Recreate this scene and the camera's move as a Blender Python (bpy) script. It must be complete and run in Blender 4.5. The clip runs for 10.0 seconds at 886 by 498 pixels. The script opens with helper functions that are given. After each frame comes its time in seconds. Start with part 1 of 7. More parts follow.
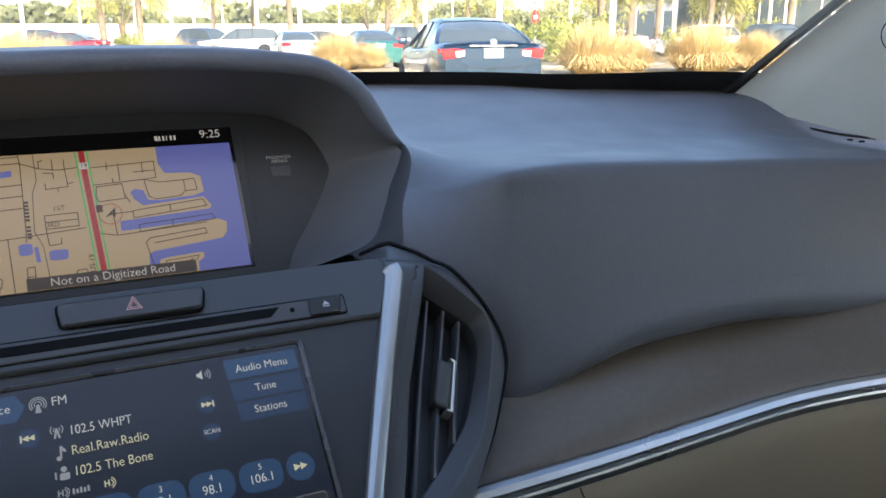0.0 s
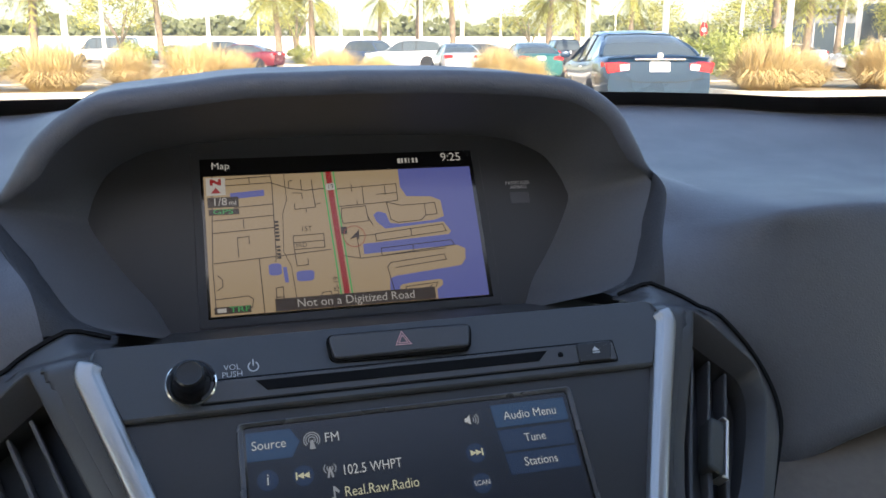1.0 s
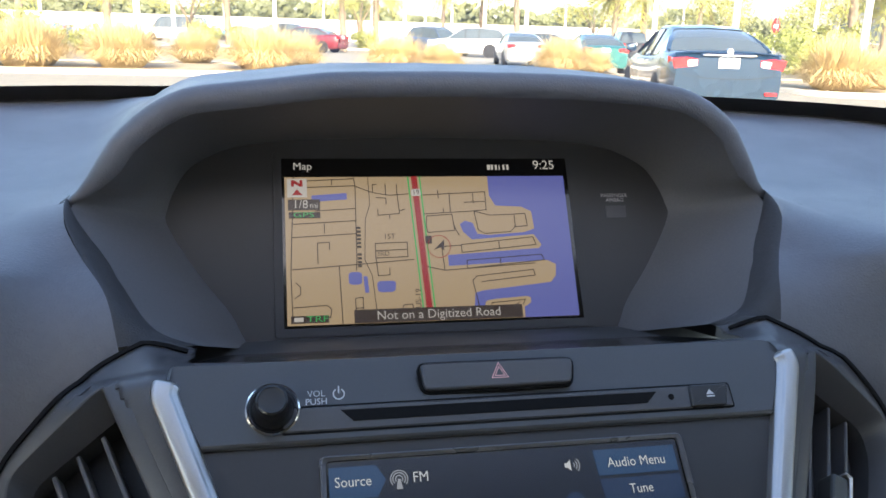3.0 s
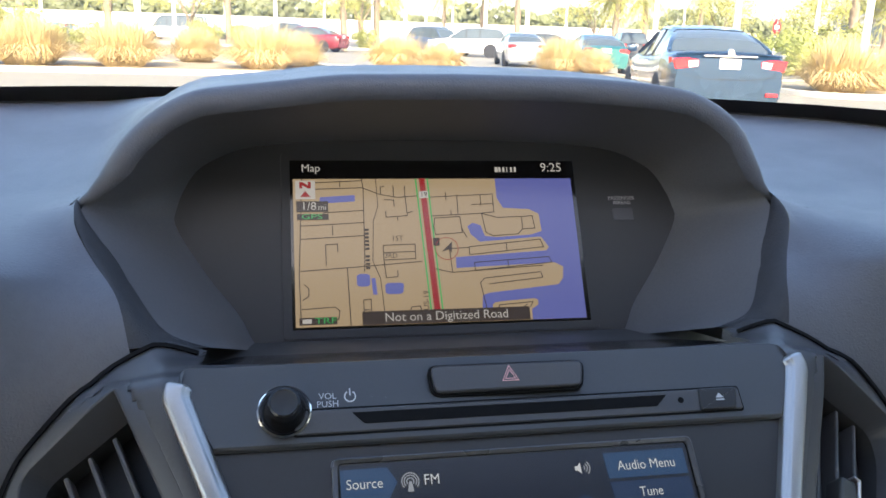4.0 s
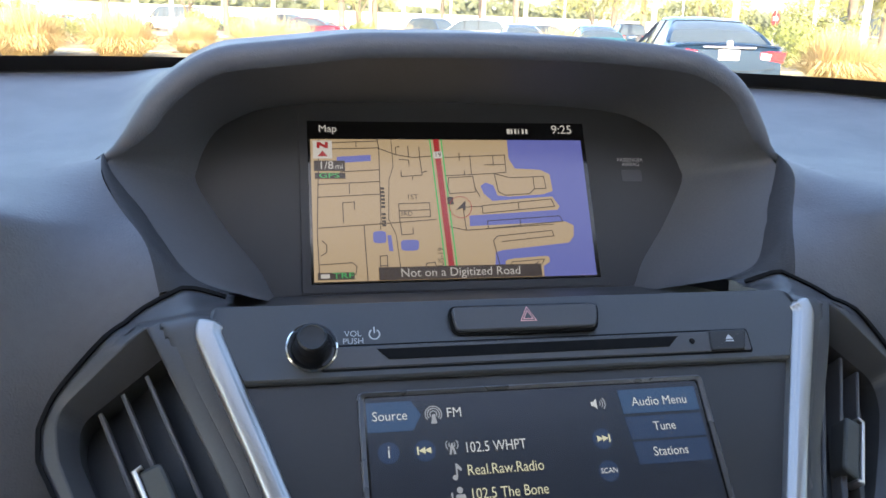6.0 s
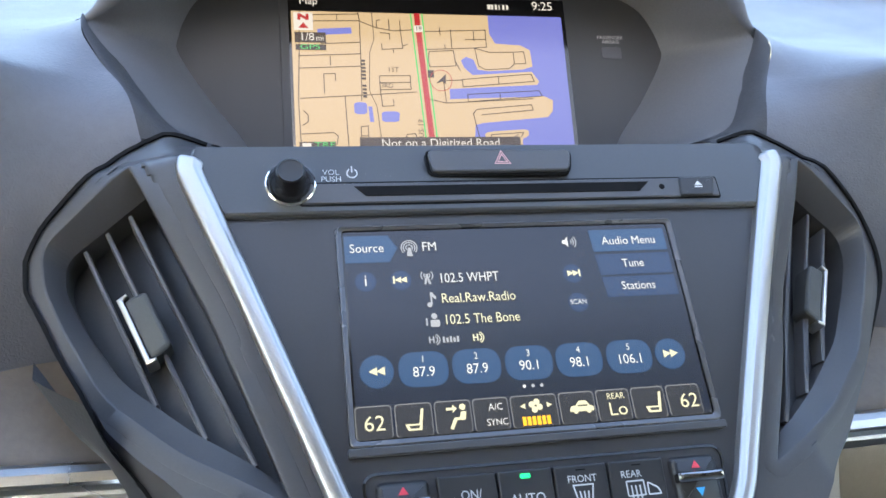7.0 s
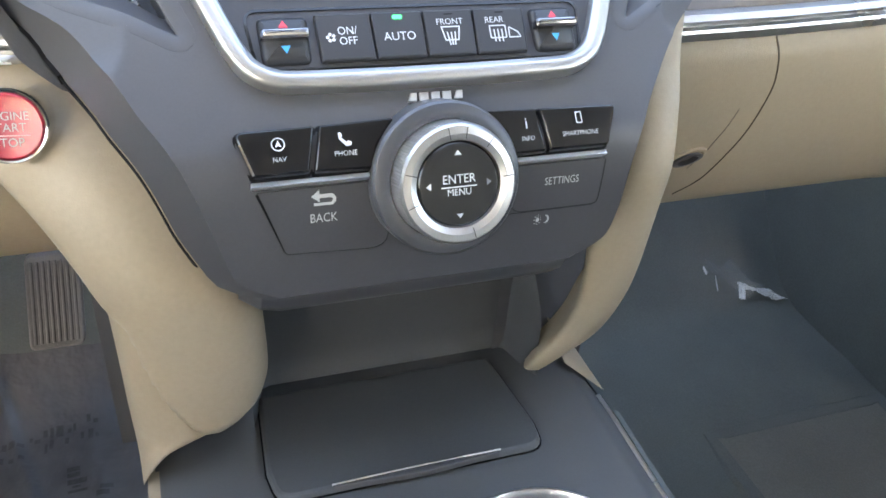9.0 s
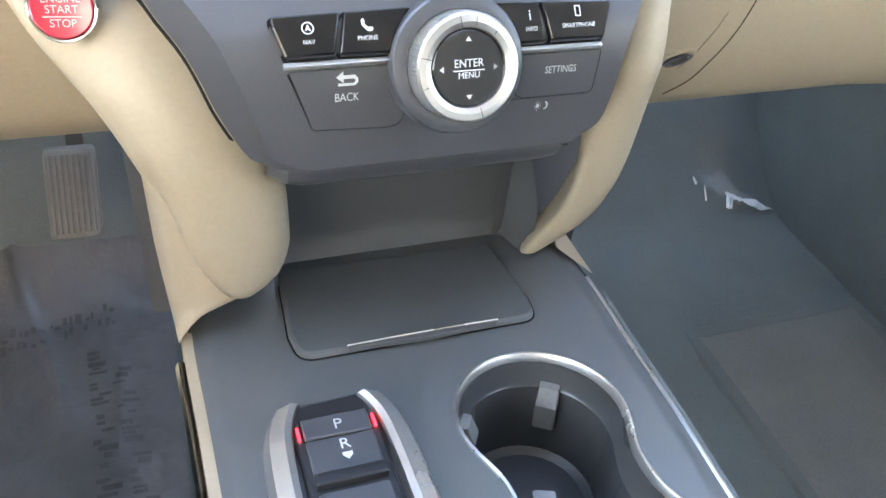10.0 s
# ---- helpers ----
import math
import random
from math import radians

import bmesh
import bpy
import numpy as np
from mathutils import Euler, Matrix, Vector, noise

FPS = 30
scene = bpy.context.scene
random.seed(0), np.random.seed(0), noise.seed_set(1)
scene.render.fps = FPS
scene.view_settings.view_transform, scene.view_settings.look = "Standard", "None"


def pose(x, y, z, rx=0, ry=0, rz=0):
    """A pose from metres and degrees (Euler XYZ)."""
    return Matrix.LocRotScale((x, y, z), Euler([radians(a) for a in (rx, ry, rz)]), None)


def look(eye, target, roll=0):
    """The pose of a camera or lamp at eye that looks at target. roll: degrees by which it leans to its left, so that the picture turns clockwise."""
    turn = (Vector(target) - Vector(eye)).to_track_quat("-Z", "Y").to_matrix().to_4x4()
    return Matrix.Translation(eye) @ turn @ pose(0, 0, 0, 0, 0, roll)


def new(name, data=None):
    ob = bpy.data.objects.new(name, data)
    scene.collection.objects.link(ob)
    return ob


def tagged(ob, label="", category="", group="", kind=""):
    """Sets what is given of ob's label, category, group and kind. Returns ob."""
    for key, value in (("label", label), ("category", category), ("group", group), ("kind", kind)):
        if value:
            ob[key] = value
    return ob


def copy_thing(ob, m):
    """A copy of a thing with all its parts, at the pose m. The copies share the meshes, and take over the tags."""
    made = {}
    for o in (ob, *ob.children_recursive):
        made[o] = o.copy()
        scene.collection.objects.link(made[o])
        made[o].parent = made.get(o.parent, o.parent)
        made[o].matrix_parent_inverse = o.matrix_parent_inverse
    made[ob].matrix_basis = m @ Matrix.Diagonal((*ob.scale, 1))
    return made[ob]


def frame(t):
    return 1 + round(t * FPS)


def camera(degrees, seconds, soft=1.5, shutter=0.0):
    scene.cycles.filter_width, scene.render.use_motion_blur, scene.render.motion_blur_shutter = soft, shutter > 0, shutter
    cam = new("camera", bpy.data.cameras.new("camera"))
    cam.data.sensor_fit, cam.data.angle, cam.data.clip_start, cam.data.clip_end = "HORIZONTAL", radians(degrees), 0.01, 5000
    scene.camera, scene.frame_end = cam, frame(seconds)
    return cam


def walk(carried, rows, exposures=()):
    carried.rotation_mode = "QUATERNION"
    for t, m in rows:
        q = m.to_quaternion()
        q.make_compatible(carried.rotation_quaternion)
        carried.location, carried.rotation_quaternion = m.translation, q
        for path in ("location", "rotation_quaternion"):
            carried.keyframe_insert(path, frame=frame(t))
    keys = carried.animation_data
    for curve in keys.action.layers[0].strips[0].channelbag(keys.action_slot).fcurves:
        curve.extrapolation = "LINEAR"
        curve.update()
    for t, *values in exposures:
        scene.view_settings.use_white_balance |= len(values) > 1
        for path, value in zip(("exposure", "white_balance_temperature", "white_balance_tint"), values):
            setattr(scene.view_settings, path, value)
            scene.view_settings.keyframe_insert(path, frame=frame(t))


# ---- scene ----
cam = camera(56.9, 10.0, soft=1.6)
PATH = [
    (0, pose(-0.0302, 0.0495, 1.3309, 75.200, 0.259, -25.913)),
    (0.3, pose(-0.0570, 0.0720, 1.3395, 76.047, 0.069, -22.604)),
    (0.5, pose(-0.0603, 0.0817, 1.3436, 76.682, 0.412, -19.752)),
    (1, pose(-0.0778, 0.1049, 1.3368, 76.059, 0.084, -15.108)),
    (1.5, pose(-0.0858, 0.1360, 1.3227, 75.413, -0.134, -11.904)),
    (2, pose(-0.0875, 0.1445, 1.3360, 75.266, -0.692, -11.125)),
    (2.5, pose(-0.0885, 0.1451, 1.3419, 75.218, -1.247, -10.923)),
    (4, pose(-0.0962, 0.1455, 1.3450, 75.177, -1.777, -10.797)),
    (4.5, pose(-0.0930, 0.1472, 1.3436, 75.247, -1.823, -10.759)),
    (5, pose(-0.0922, 0.1471, 1.3416, 75.344, -1.786, -10.623)),
    (5.2, pose(-0.0923, 0.1469, 1.3408, 74.987, -1.762, -10.639)),
    (6.3, pose(-0.1127, 0.1207, 1.3173, 74.627, -1.836, -11.032)),
    (6.5, pose(-0.1106, 0.1156, 1.3093, 74.364, -1.663, -10.994)),
    (6.8, pose(-0.1068, 0.1091, 1.2951, 72.320, -1.842, -11.219)),
    (7, pose(-0.1051, 0.1053, 1.2845, 70.893, -2.039, -11.491)),
    (7.2, pose(-0.1042, 0.1018, 1.2737, 69.000, -2.186, -11.869)),
    (7.3, pose(-0.1039, 0.1000, 1.2686, 68.400, -2.249, -12.107)),
    (7.5, pose(-0.1038, 0.0957, 1.2600, 67.651, -2.400, -12.708)),
    (7.7, pose(-0.1038, 0.0900, 1.2543, 66.820, -2.634, -13.497)),
    (8, pose(-0.1039, 0.0797, 1.2471, 65.240, -3.227, -15.055)),
    (8.5, pose(-0.1054, 0.0603, 1.2284, 61.240, -4.273, -17.686)),
    (9, pose(-0.1102, 0.0384, 1.2142, 55.223, -4.273, -18.462)),
    (9.5, pose(-0.1146, 0.0188, 1.2136, 50.396, -4.642, -18.933)),
    (10, pose(-0.1331, -0.0049, 1.2245, 49.461, -5.278, -18.255))
]
walk(cam, PATH, exposures=[(0, 2.2, 6500, 10), (0.5, 1.92, 6550, 10), (1.0, 1.96, 6600, 10), (1.5, 2.3, 6450, 10), (2.0, 2.42, 6500, 10), (2.5, 2.40, 6550, 10), (5.2, 2.45, 6600, 10), (6.5, 3.0, 6700, 10), (7.0, 3.55, 6900, 10), (7.5, 3.78, 7300, 11), (8.0, 3.88, 7750, 12), (8.5, 4.0, 7950, 13), (9.0, 4.40, 7800, 13), (9.5, 4.6, 7800, 13), (10, 5.0, 7800, 12)])

# ---- light ----
SUN_EL, SUN_AZ = radians(27), radians(184)      # clockwise from straight ahead: behind the car
world = bpy.data.worlds.new("sky")
scene.world = world
world.use_nodes = True
sky = world.node_tree.nodes.new("ShaderNodeTexSky")
sky.sky_type, sky.sun_disc = "NISHITA", False
sky.sun_elevation, sky.sun_rotation = SUN_EL, SUN_AZ
sky.air_density, sky.dust_density, sky.ozone_density = 1.0, 2.0, 1.0
back = world.node_tree.nodes["Background"]
back.inputs["Strength"].default_value = 0.15
world.node_tree.links.new(sky.outputs[0], back.inputs[0])
sun = new("sun", bpy.data.lights.new("sun", "SUN"))
sun.data.energy, sun.data.angle, sun.data.color = 3.2, radians(0.5), (1.0, 0.90, 0.72)
sun_from = Vector((math.sin(SUN_AZ) * math.cos(SUN_EL), math.cos(SUN_AZ) * math.cos(SUN_EL), math.sin(SUN_EL)))
sun.matrix_world = look(sun_from * 50, (0, 0, 0))


# ---- materials ----
def tree_of(name):
    m = bpy.data.materials.new(name)
    m.use_nodes = True
    return m, m.node_tree, m.node_tree.nodes["Principled BSDF"]


def surface(name, col, rough=0.5, metal=0.0, grain=0.0, size=600.0, vary=0.12, stain=18.0, spec=0.5, coat=0.0, kind="noise", spread=0.0):
    """A material of one base colour, mottled at two scales, with a fine relief."""
    m, nt, b = tree_of(name)
    co = nt.nodes.new("ShaderNodeTexCoord")
    big = nt.nodes.new("ShaderNodeTexNoise")
    big.inputs["Scale"].default_value, big.inputs["Detail"].default_value = stain, 5
    small = nt.nodes.new("ShaderNodeTexNoise")
    small.inputs["Scale"].default_value, small.inputs["Detail"].default_value = size * 0.5, 3
    for n in (big, small):
        nt.links.new(co.outputs["Object"], n.inputs["Vector"])
    add = nt.nodes.new("ShaderNodeMath")
    add.operation = "ADD"
    nt.links.new(big.outputs["Fac"], add.inputs[0])
    nt.links.new(small.outputs["Fac"], add.inputs[1])
    last = add.outputs[0]
    if spread:
        info = nt.nodes.new("ShaderNodeObjectInfo")
        mul = nt.nodes.new("ShaderNodeMath")
        mul.operation = "MULTIPLY_ADD"
        mul.inputs[1].default_value = spread
        nt.links.new(info.outputs["Random"], mul.inputs[0])
        nt.links.new(last, mul.inputs[2])
        last = mul.outputs[0]
    ramp = nt.nodes.new("ShaderNodeMapRange")
    ramp.inputs["From Min"].default_value, ramp.inputs["From Max"].default_value = 0.7, 1.3
    nt.links.new(last, ramp.inputs["Value"])
    mix = nt.nodes.new("ShaderNodeMix")
    mix.data_type = "RGBA"
    mix.inputs[6].default_value = (*[c * (1 - vary) for c in col], 1)
    mix.inputs[7].default_value = (*[min(1, c * (1 + vary)) for c in col], 1)
    nt.links.new(ramp.outputs[0], mix.inputs[0])
    nt.links.new(mix.outputs[2], b.inputs["Base Color"])
    rr = nt.nodes.new("ShaderNodeMapRange")
    rr.inputs["From Min"].default_value, rr.inputs["From Max"].default_value = 0.3, 0.7
    rr.inputs["To Min"].default_value, rr.inputs["To Max"].default_value = max(0.02, rough * 0.85), min(1, rough * 1.15)
    nt.links.new(big.outputs["Fac"], rr.inputs["Value"])
    nt.links.new(rr.outputs[0], b.inputs["Roughness"])
    b.inputs["Metallic"].default_value = metal
    b.inputs["Specular IOR Level"].default_value = spec
    b.inputs["Coat Weight"].default_value = coat
    b.inputs["Coat Roughness"].default_value = 0.05
    if grain:
        bump = nt.nodes.new("ShaderNodeBump")
        bump.inputs["Strength"].default_value = grain
        if kind == "leather":
            tex = nt.nodes.new("ShaderNodeTexVoronoi")
            tex.feature = "DISTANCE_TO_EDGE"
            tex.inputs["Scale"].default_value = size
            warp = nt.nodes.new("ShaderNodeMixRGB")
            warp.inputs[0].default_value = 0.004
            nt.links.new(co.outputs["Object"], warp.inputs[1])
            nt.links.new(small.outputs["Color"], warp.inputs[2])
            nt.links.new(warp.outputs[0], tex.inputs["Vector"])
            nt.links.new(tex.outputs["Distance"], bump.inputs["Height"])
            bump.inputs["Distance"].default_value = 0.42 / size
        else:
            tex = nt.nodes.new("ShaderNodeTexNoise")
            tex.inputs["Scale"].default_value, tex.inputs["Detail"].default_value = size, 3
            nt.links.new(co.outputs["Object"], tex.inputs["Vector"])
            nt.links.new(tex.outputs["Fac"], bump.inputs["Height"])
            bump.inputs["Distance"].default_value = 0.6 / size
        nt.links.new(bump.outputs[0], b.inputs["Normal"])
    return m


LIT = 0.20      # how bright the displays stand against the daylight


def glow(name, col, strength=1.0):
    """The lit picture elements of a display or a small lamp."""
    m, nt, b = tree_of(name)
    b.inputs["Base Color"].default_value = (0.012, 0.012, 0.014, 1)
    b.inputs["Roughness"].default_value = 0.25
    b.inputs["Emission Color"].default_value = (*col, 1)
    b.inputs["Emission Strength"].default_value = strength * LIT
    return m


def clear_glass(name, tint=(1, 1, 1), gloss=0.6):
    m, nt, b = tree_of(name)
    out = nt.nodes["Material Output"]
    tr, gl, mix = nt.nodes.new("ShaderNodeBsdfTransparent"), nt.nodes.new("ShaderNodeBsdfGlossy"), nt.nodes.new("ShaderNodeMixShader")
    fr, mul = nt.nodes.new("ShaderNodeFresnel"), nt.nodes.new("ShaderNodeMath")
    mul.operation = "MULTIPLY"
    mul.inputs[1].default_value = gloss
    tr.inputs[0].default_value = (*tint, 1)
    gl.inputs["Roughness"].default_value = 0.03
    nt.links.new(fr.outputs[0], mul.inputs[0])
    nt.links.new(mul.outputs[0], mix.inputs[0])
    nt.links.new(tr.outputs[0], mix.inputs[1])
    nt.links.new(gl.outputs[0], mix.inputs[2])
    nt.links.new(mix.outputs[0], out.inputs["Surface"])
    return m


VINYL = surface("soft_grey_vinyl", (0.114, 0.120, 0.143), 0.46, grain=0.34, size=480, vary=0.05, kind="leather", spec=0.5)
CAVITY = surface("matt_black_plastic", (0.058, 0.059, 0.063), 0.55, grain=0.1, size=1400, vary=0.08)
FASCIA = surface("dark_grey_plastic", (0.063, 0.063, 0.069), 0.38, grain=0.12, size=1800, vary=0.06, spec=0.45)
PANEL = surface("satin_black_plastic", (0.060, 0.061, 0.068), 0.32, grain=0.08, size=1800, vary=0.06, spec=0.5)
BUTTON = surface("button_black_plastic", (0.020, 0.020, 0.022), 0.38, grain=0.08, size=1800, vary=0.06)
FACEPLATE = surface("satin_black_faceplate", (0.030, 0.030, 0.034), 0.36, grain=0.06, size=1800, vary=0.06, spec=0.55)
# Upper plate's colour is raised for the light its rolled top catches.
FACEPLATE_LIT = surface("satin_charcoal_faceplate", (0.050, 0.052, 0.057), 0.40, grain=0.06, size=1800, vary=0.06, spec=0.55)
# Darker copy of the pad vinyl; its colour holds the shade.
VINYL_SHADED = surface("matt_charcoal_cheek", (0.056, 0.057, 0.063), 0.62, grain=0.3, size=480, vary=0.05, kind="leather", spec=0.20)
PIANO = surface("gloss_black_plastic", (0.010, 0.010, 0.011), 0.15, vary=0.05, spec=0.4, coat=0.1)
DECK = surface("console_black_plastic", (0.082, 0.085, 0.087), 0.42, grain=0.15, size=1500, vary=0.06)
BLADE = surface("pale_grey_blade_plastic", (0.105, 0.105, 0.112), 0.42, grain=0.1, size=1800, vary=0.06)
BEZEL = surface("dark_bezel_metal", (0.105, 0.105, 0.112), 0.28, metal=0.5, vary=0.05)
TRAY = surface("soft_black_plastic", (0.062, 0.066, 0.068), 0.55, grain=0.1, size=1400, vary=0.08)
SEAM = surface("seam_black", (0.008, 0.008, 0.009), 0.8, spec=0.12)
FRAMESILVER = surface("satin_frame_silver", (0.45, 0.447, 0.445), 0.36, metal=0.9, grain=0.05, size=2600, vary=0.04)
# Brown takes in the shade inside joints of the beige trim.
BROWN = surface("brown_seam", (0.050, 0.038, 0.028), 0.7, spec=0.2)
SATIN = surface("satin_silver_metal", (0.68, 0.67, 0.665), 0.30, metal=0.9, grain=0.05, size=2600, vary=0.04)
RECESS = surface("matt_recess_plastic", (0.125, 0.125, 0.134), 0.60, grain=0.1, size=1400, vary=0.08, spec=0.4)
CHROMESATIN = surface("pale_satin_chrome", (0.82, 0.82, 0.83), 0.34, metal=0.75, vary=0.03)
STRIP = surface("brushed_strip_metal", (0.56, 0.57, 0.58), 0.30, metal=1.0, grain=0.05, size=2600, vary=0.04)
CHROME = surface("bright_chrome", (0.86, 0.86, 0.87), 0.12, metal=1.0, vary=0.03)
DARKCHROME = surface("dark_chrome", (0.30, 0.30, 0.31), 0.14, metal=1.0, vary=0.05)
SILVERPAINT = surface("silver_plastic", (0.56, 0.555, 0.55), 0.32, metal=0.85, grain=0.06, size=2200, vary=0.05)
BEIGE = surface("beige_vinyl", (0.325, 0.265, 0.188), 0.50, grain=0.22, size=700, vary=0.05, kind="leather", stain=9)
TAUPE = surface("taupe_trim", (0.145, 0.115, 0.088), 0.42, grain=0.10, size=420, vary=0.10, stain=14)
PILLAR = surface("pale_pillar_trim", (0.55, 0.52, 0.45), 0.62, grain=0.25, size=1300, vary=0.05)
SEATBACK = surface("beige_seat_leather", (0.33, 0.28, 0.22), 0.85, grain=0.5, size=500, vary=0.12)
CARPET = surface("black_carpet", (0.116, 0.129, 0.125), 0.95, grain=0.6, size=900, vary=0.14, stain=10, spec=0.15)
MATFILM = surface("film_on_floor_mat", (0.078, 0.080, 0.087), 0.44, grain=0.30, size=24, vary=0.22, stain=6, spec=0.4, coat=0.08)
RUBBER = surface("black_rubber", (0.022, 0.022, 0.024), 0.65, grain=0.3, size=900, vary=0.15)
PEDAL = surface("grey_pedal_rubber", (0.15, 0.15, 0.15), 0.55, grain=0.3, size=900, vary=0.12)
RED = surface("red_start_button", (0.36, 0.003, 0.026), 0.30, grain=0.05, size=2500, vary=0.10, coat=0.3)
INK, INKDIM = surface("white_legend", (0.56, 0.57, 0.58), 0.5, vary=0.04), surface("grey_legend", (0.16, 0.16, 0.17), 0.5, vary=0.04)
INKGREY = surface("grey_white_legend", (0.46, 0.44, 0.44), 0.5, vary=0.04)
INKPINK = surface("pink_legend", (0.80, 0.42, 0.42), 0.5, vary=0.04)
RED_TRI, BLUE_TRI = surface("red_arrow", (0.75, 0.06, 0.09), 0.45, vary=0.04), surface("blue_arrow", (0.03, 0.36, 0.75), 0.45, vary=0.04)
LED_GREEN, LED_RED = glow("green_lamp", (0.0, 0.9, 0.25), 1.0), glow("red_lamp", (1.0, 0.03, 0.06), 1.0)
GLASS = clear_glass("clear_glass", gloss=0.35)
FRIT = surface("black_frit", (0.008, 0.008, 0.009), 0.5)


# ---- builders ----
BASE = {}


def thing(name, loc, label, category, group="", kind=""):
    ob = new(name)
    ob.location = loc
    ob.empty_display_size = 0.02
    BASE[ob.name] = Vector(loc)
    return tagged(ob, label, category, group, kind)


def part(name, bm, material, parent=None, label="", smooth=True, angle=25):
    """Links a bmesh in world coordinates as ONE mesh object under a thing or a part."""
    bmesh.ops.recalc_face_normals(bm, faces=bm.faces[:])
    me = bpy.data.meshes.new(name)
    bm.to_mesh(me)
    bm.free()
    me.materials.append(material)
    if smooth:
        me.polygons.foreach_set("use_smooth", [True] * len(me.polygons))
        me.set_sharp_from_angle(angle=radians(angle))
    ob = new(name, me)
    if parent is not None:
        ob.parent = parent
        if parent.name in BASE:
            ob.matrix_parent_inverse = Matrix.Translation(-BASE[parent.name])
    if label:
        ob["label"] = label
    return ob


def single(name, bm, material, label, category, kind="", group="", **more):
    return tagged(part(name, bm, material, **more), label, category, group, kind)


def pw(x, pts):
    """Smoothed piecewise curve through (x, value) pairs in rising x."""
    if x <= pts[0][0]:
        return pts[0][1]
    if x >= pts[-1][0]:
        return pts[-1][1]
    for k in range(len(pts) - 1):
        (x0, y0), (x1, y1) = pts[k], pts[k + 1]
        if x0 <= x <= x1:
            h = x1 - x0
            d = (y1 - y0) / h

            def slope(i):
                if i <= 0 or i >= len(pts) - 1:
                    return d
                a = (pts[i][1] - pts[i - 1][1]) / (pts[i][0] - pts[i - 1][0])
                b = (pts[i + 1][1] - pts[i][1]) / (pts[i + 1][0] - pts[i][0])
                return 0 if a * b <= 0 else 2 * a * b / (a + b)
            t = (x - x0) / h
            m0, m1 = slope(k) * h, slope(k + 1) * h
            return (2*t**3 - 3*t*t + 1) * y0 + (t**3 - 2*t*t + t) * m0 + (3*t*t - 2*t**3) * y1 + (t**3 - t*t) * m1


def smooth01(a, b, x):
    t = min(1, max(0, (x - a) / (b - a)))
    return t * t * (3 - 2 * t)


def sheet(fn, nu, nv, closed=False):
    """A grid of nu x nv cells through fn(a, b), a and b from 0 to 1."""
    bm = bmesh.new()
    rows = [[bm.verts.new(fn(i / nu, j / nv)) for i in range(nu if closed else nu + 1)] for j in range(nv + 1)]
    n = len(rows[0])
    for j in range(nv):
        for i in range(nu):
            bm.faces.new((rows[j][i], rows[j][(i + 1) % n], rows[j + 1][(i + 1) % n], rows[j + 1][i]))
    return bm


def fillet(poly, r, seg=5):
    """A polygon with rounded corners; r: one radius or one per corner."""
    out, n = [], len(poly)
    for i in range(n):
        p, a, b = Vector(poly[i]), Vector(poly[i - 1]), Vector(poly[(i + 1) % n])
        rad = r[i] if isinstance(r, (list, tuple)) else r
        if rad <= 0:
            out.append(tuple(p))
            continue
        da, db = (a - p).normalized(), (b - p).normalized()
        ang = da.angle(db)
        cut = min(rad / math.tan(ang / 2), (a - p).length * 0.48, (b - p).length * 0.48)
        q0, q1 = p + da * cut, p + db * cut
        for k in range(seg + 1):
            t = k / seg
            out.append(tuple(q0 * (1 - t) ** 2 + p * (2 * t * (1 - t)) + q1 * t * t))
    return out


def offset(poly, d):
    """The polygon moved inwards by d (outwards when negative)."""
    n = len(poly)
    area = sum(poly[i][0] * poly[(i + 1) % n][1] - poly[(i + 1) % n][0] * poly[i][1] for i in range(n))
    s = 1 if area > 0 else -1
    out = []
    for i in range(n):
        p, a, b = Vector(poly[i]), Vector(poly[i - 1]), Vector(poly[(i + 1) % n])
        e0, e1 = (p - a), (b - p)
        n0 = Vector((-e0.y, e0.x)).normalized() * s
        n1 = Vector((-e1.y, e1.x)).normalized() * s
        m = n0 + n1
        m = m.normalized() if m.length > 1e-6 else n0
        k = d / max(0.45, m.dot(n0))
        out.append(tuple(p + m * k))
    return out


def stack(rings, mapped, cap0=False, cap1=True):
    """Joins rings of equal count, each (polygon, height), by walls."""
    bm = bmesh.new()
    vs = [[bm.verts.new(mapped(x, y, h)) for x, y in poly] for poly, h in rings]
    n = len(vs[0])
    for a, b in zip(vs, vs[1:]):
        for i in range(n):
            bm.faces.new((a[i], a[(i + 1) % n], b[(i + 1) % n], b[i]))
    if cap1:
        bm.faces.new(vs[-1])
    if cap0:
        bm.faces.new(list(reversed(vs[0])))
    return bm


def plate(poly, w0, w1, mapped, bevel=0.0008):
    """A flat piece with a rounded upper edge."""
    return stack([(poly, w0), (poly, w1 - bevel), (offset(poly, bevel * 0.4), w1 - bevel * 0.35), (offset(poly, bevel), w1)], mapped, cap0=True)


def disc(cx, cy, r, n=48):
    return [(cx + r * math.cos(2 * math.pi * k / n), cy + r * math.sin(2 * math.pi * k / n)) for k in range(n)]


def rect(x0, y0, x1, y1, r=0.0, seg=4):
    p = [(x0, y0), (x1, y0), (x1, y1), (x0, y1)]
    return fillet(p, r, seg) if r else p


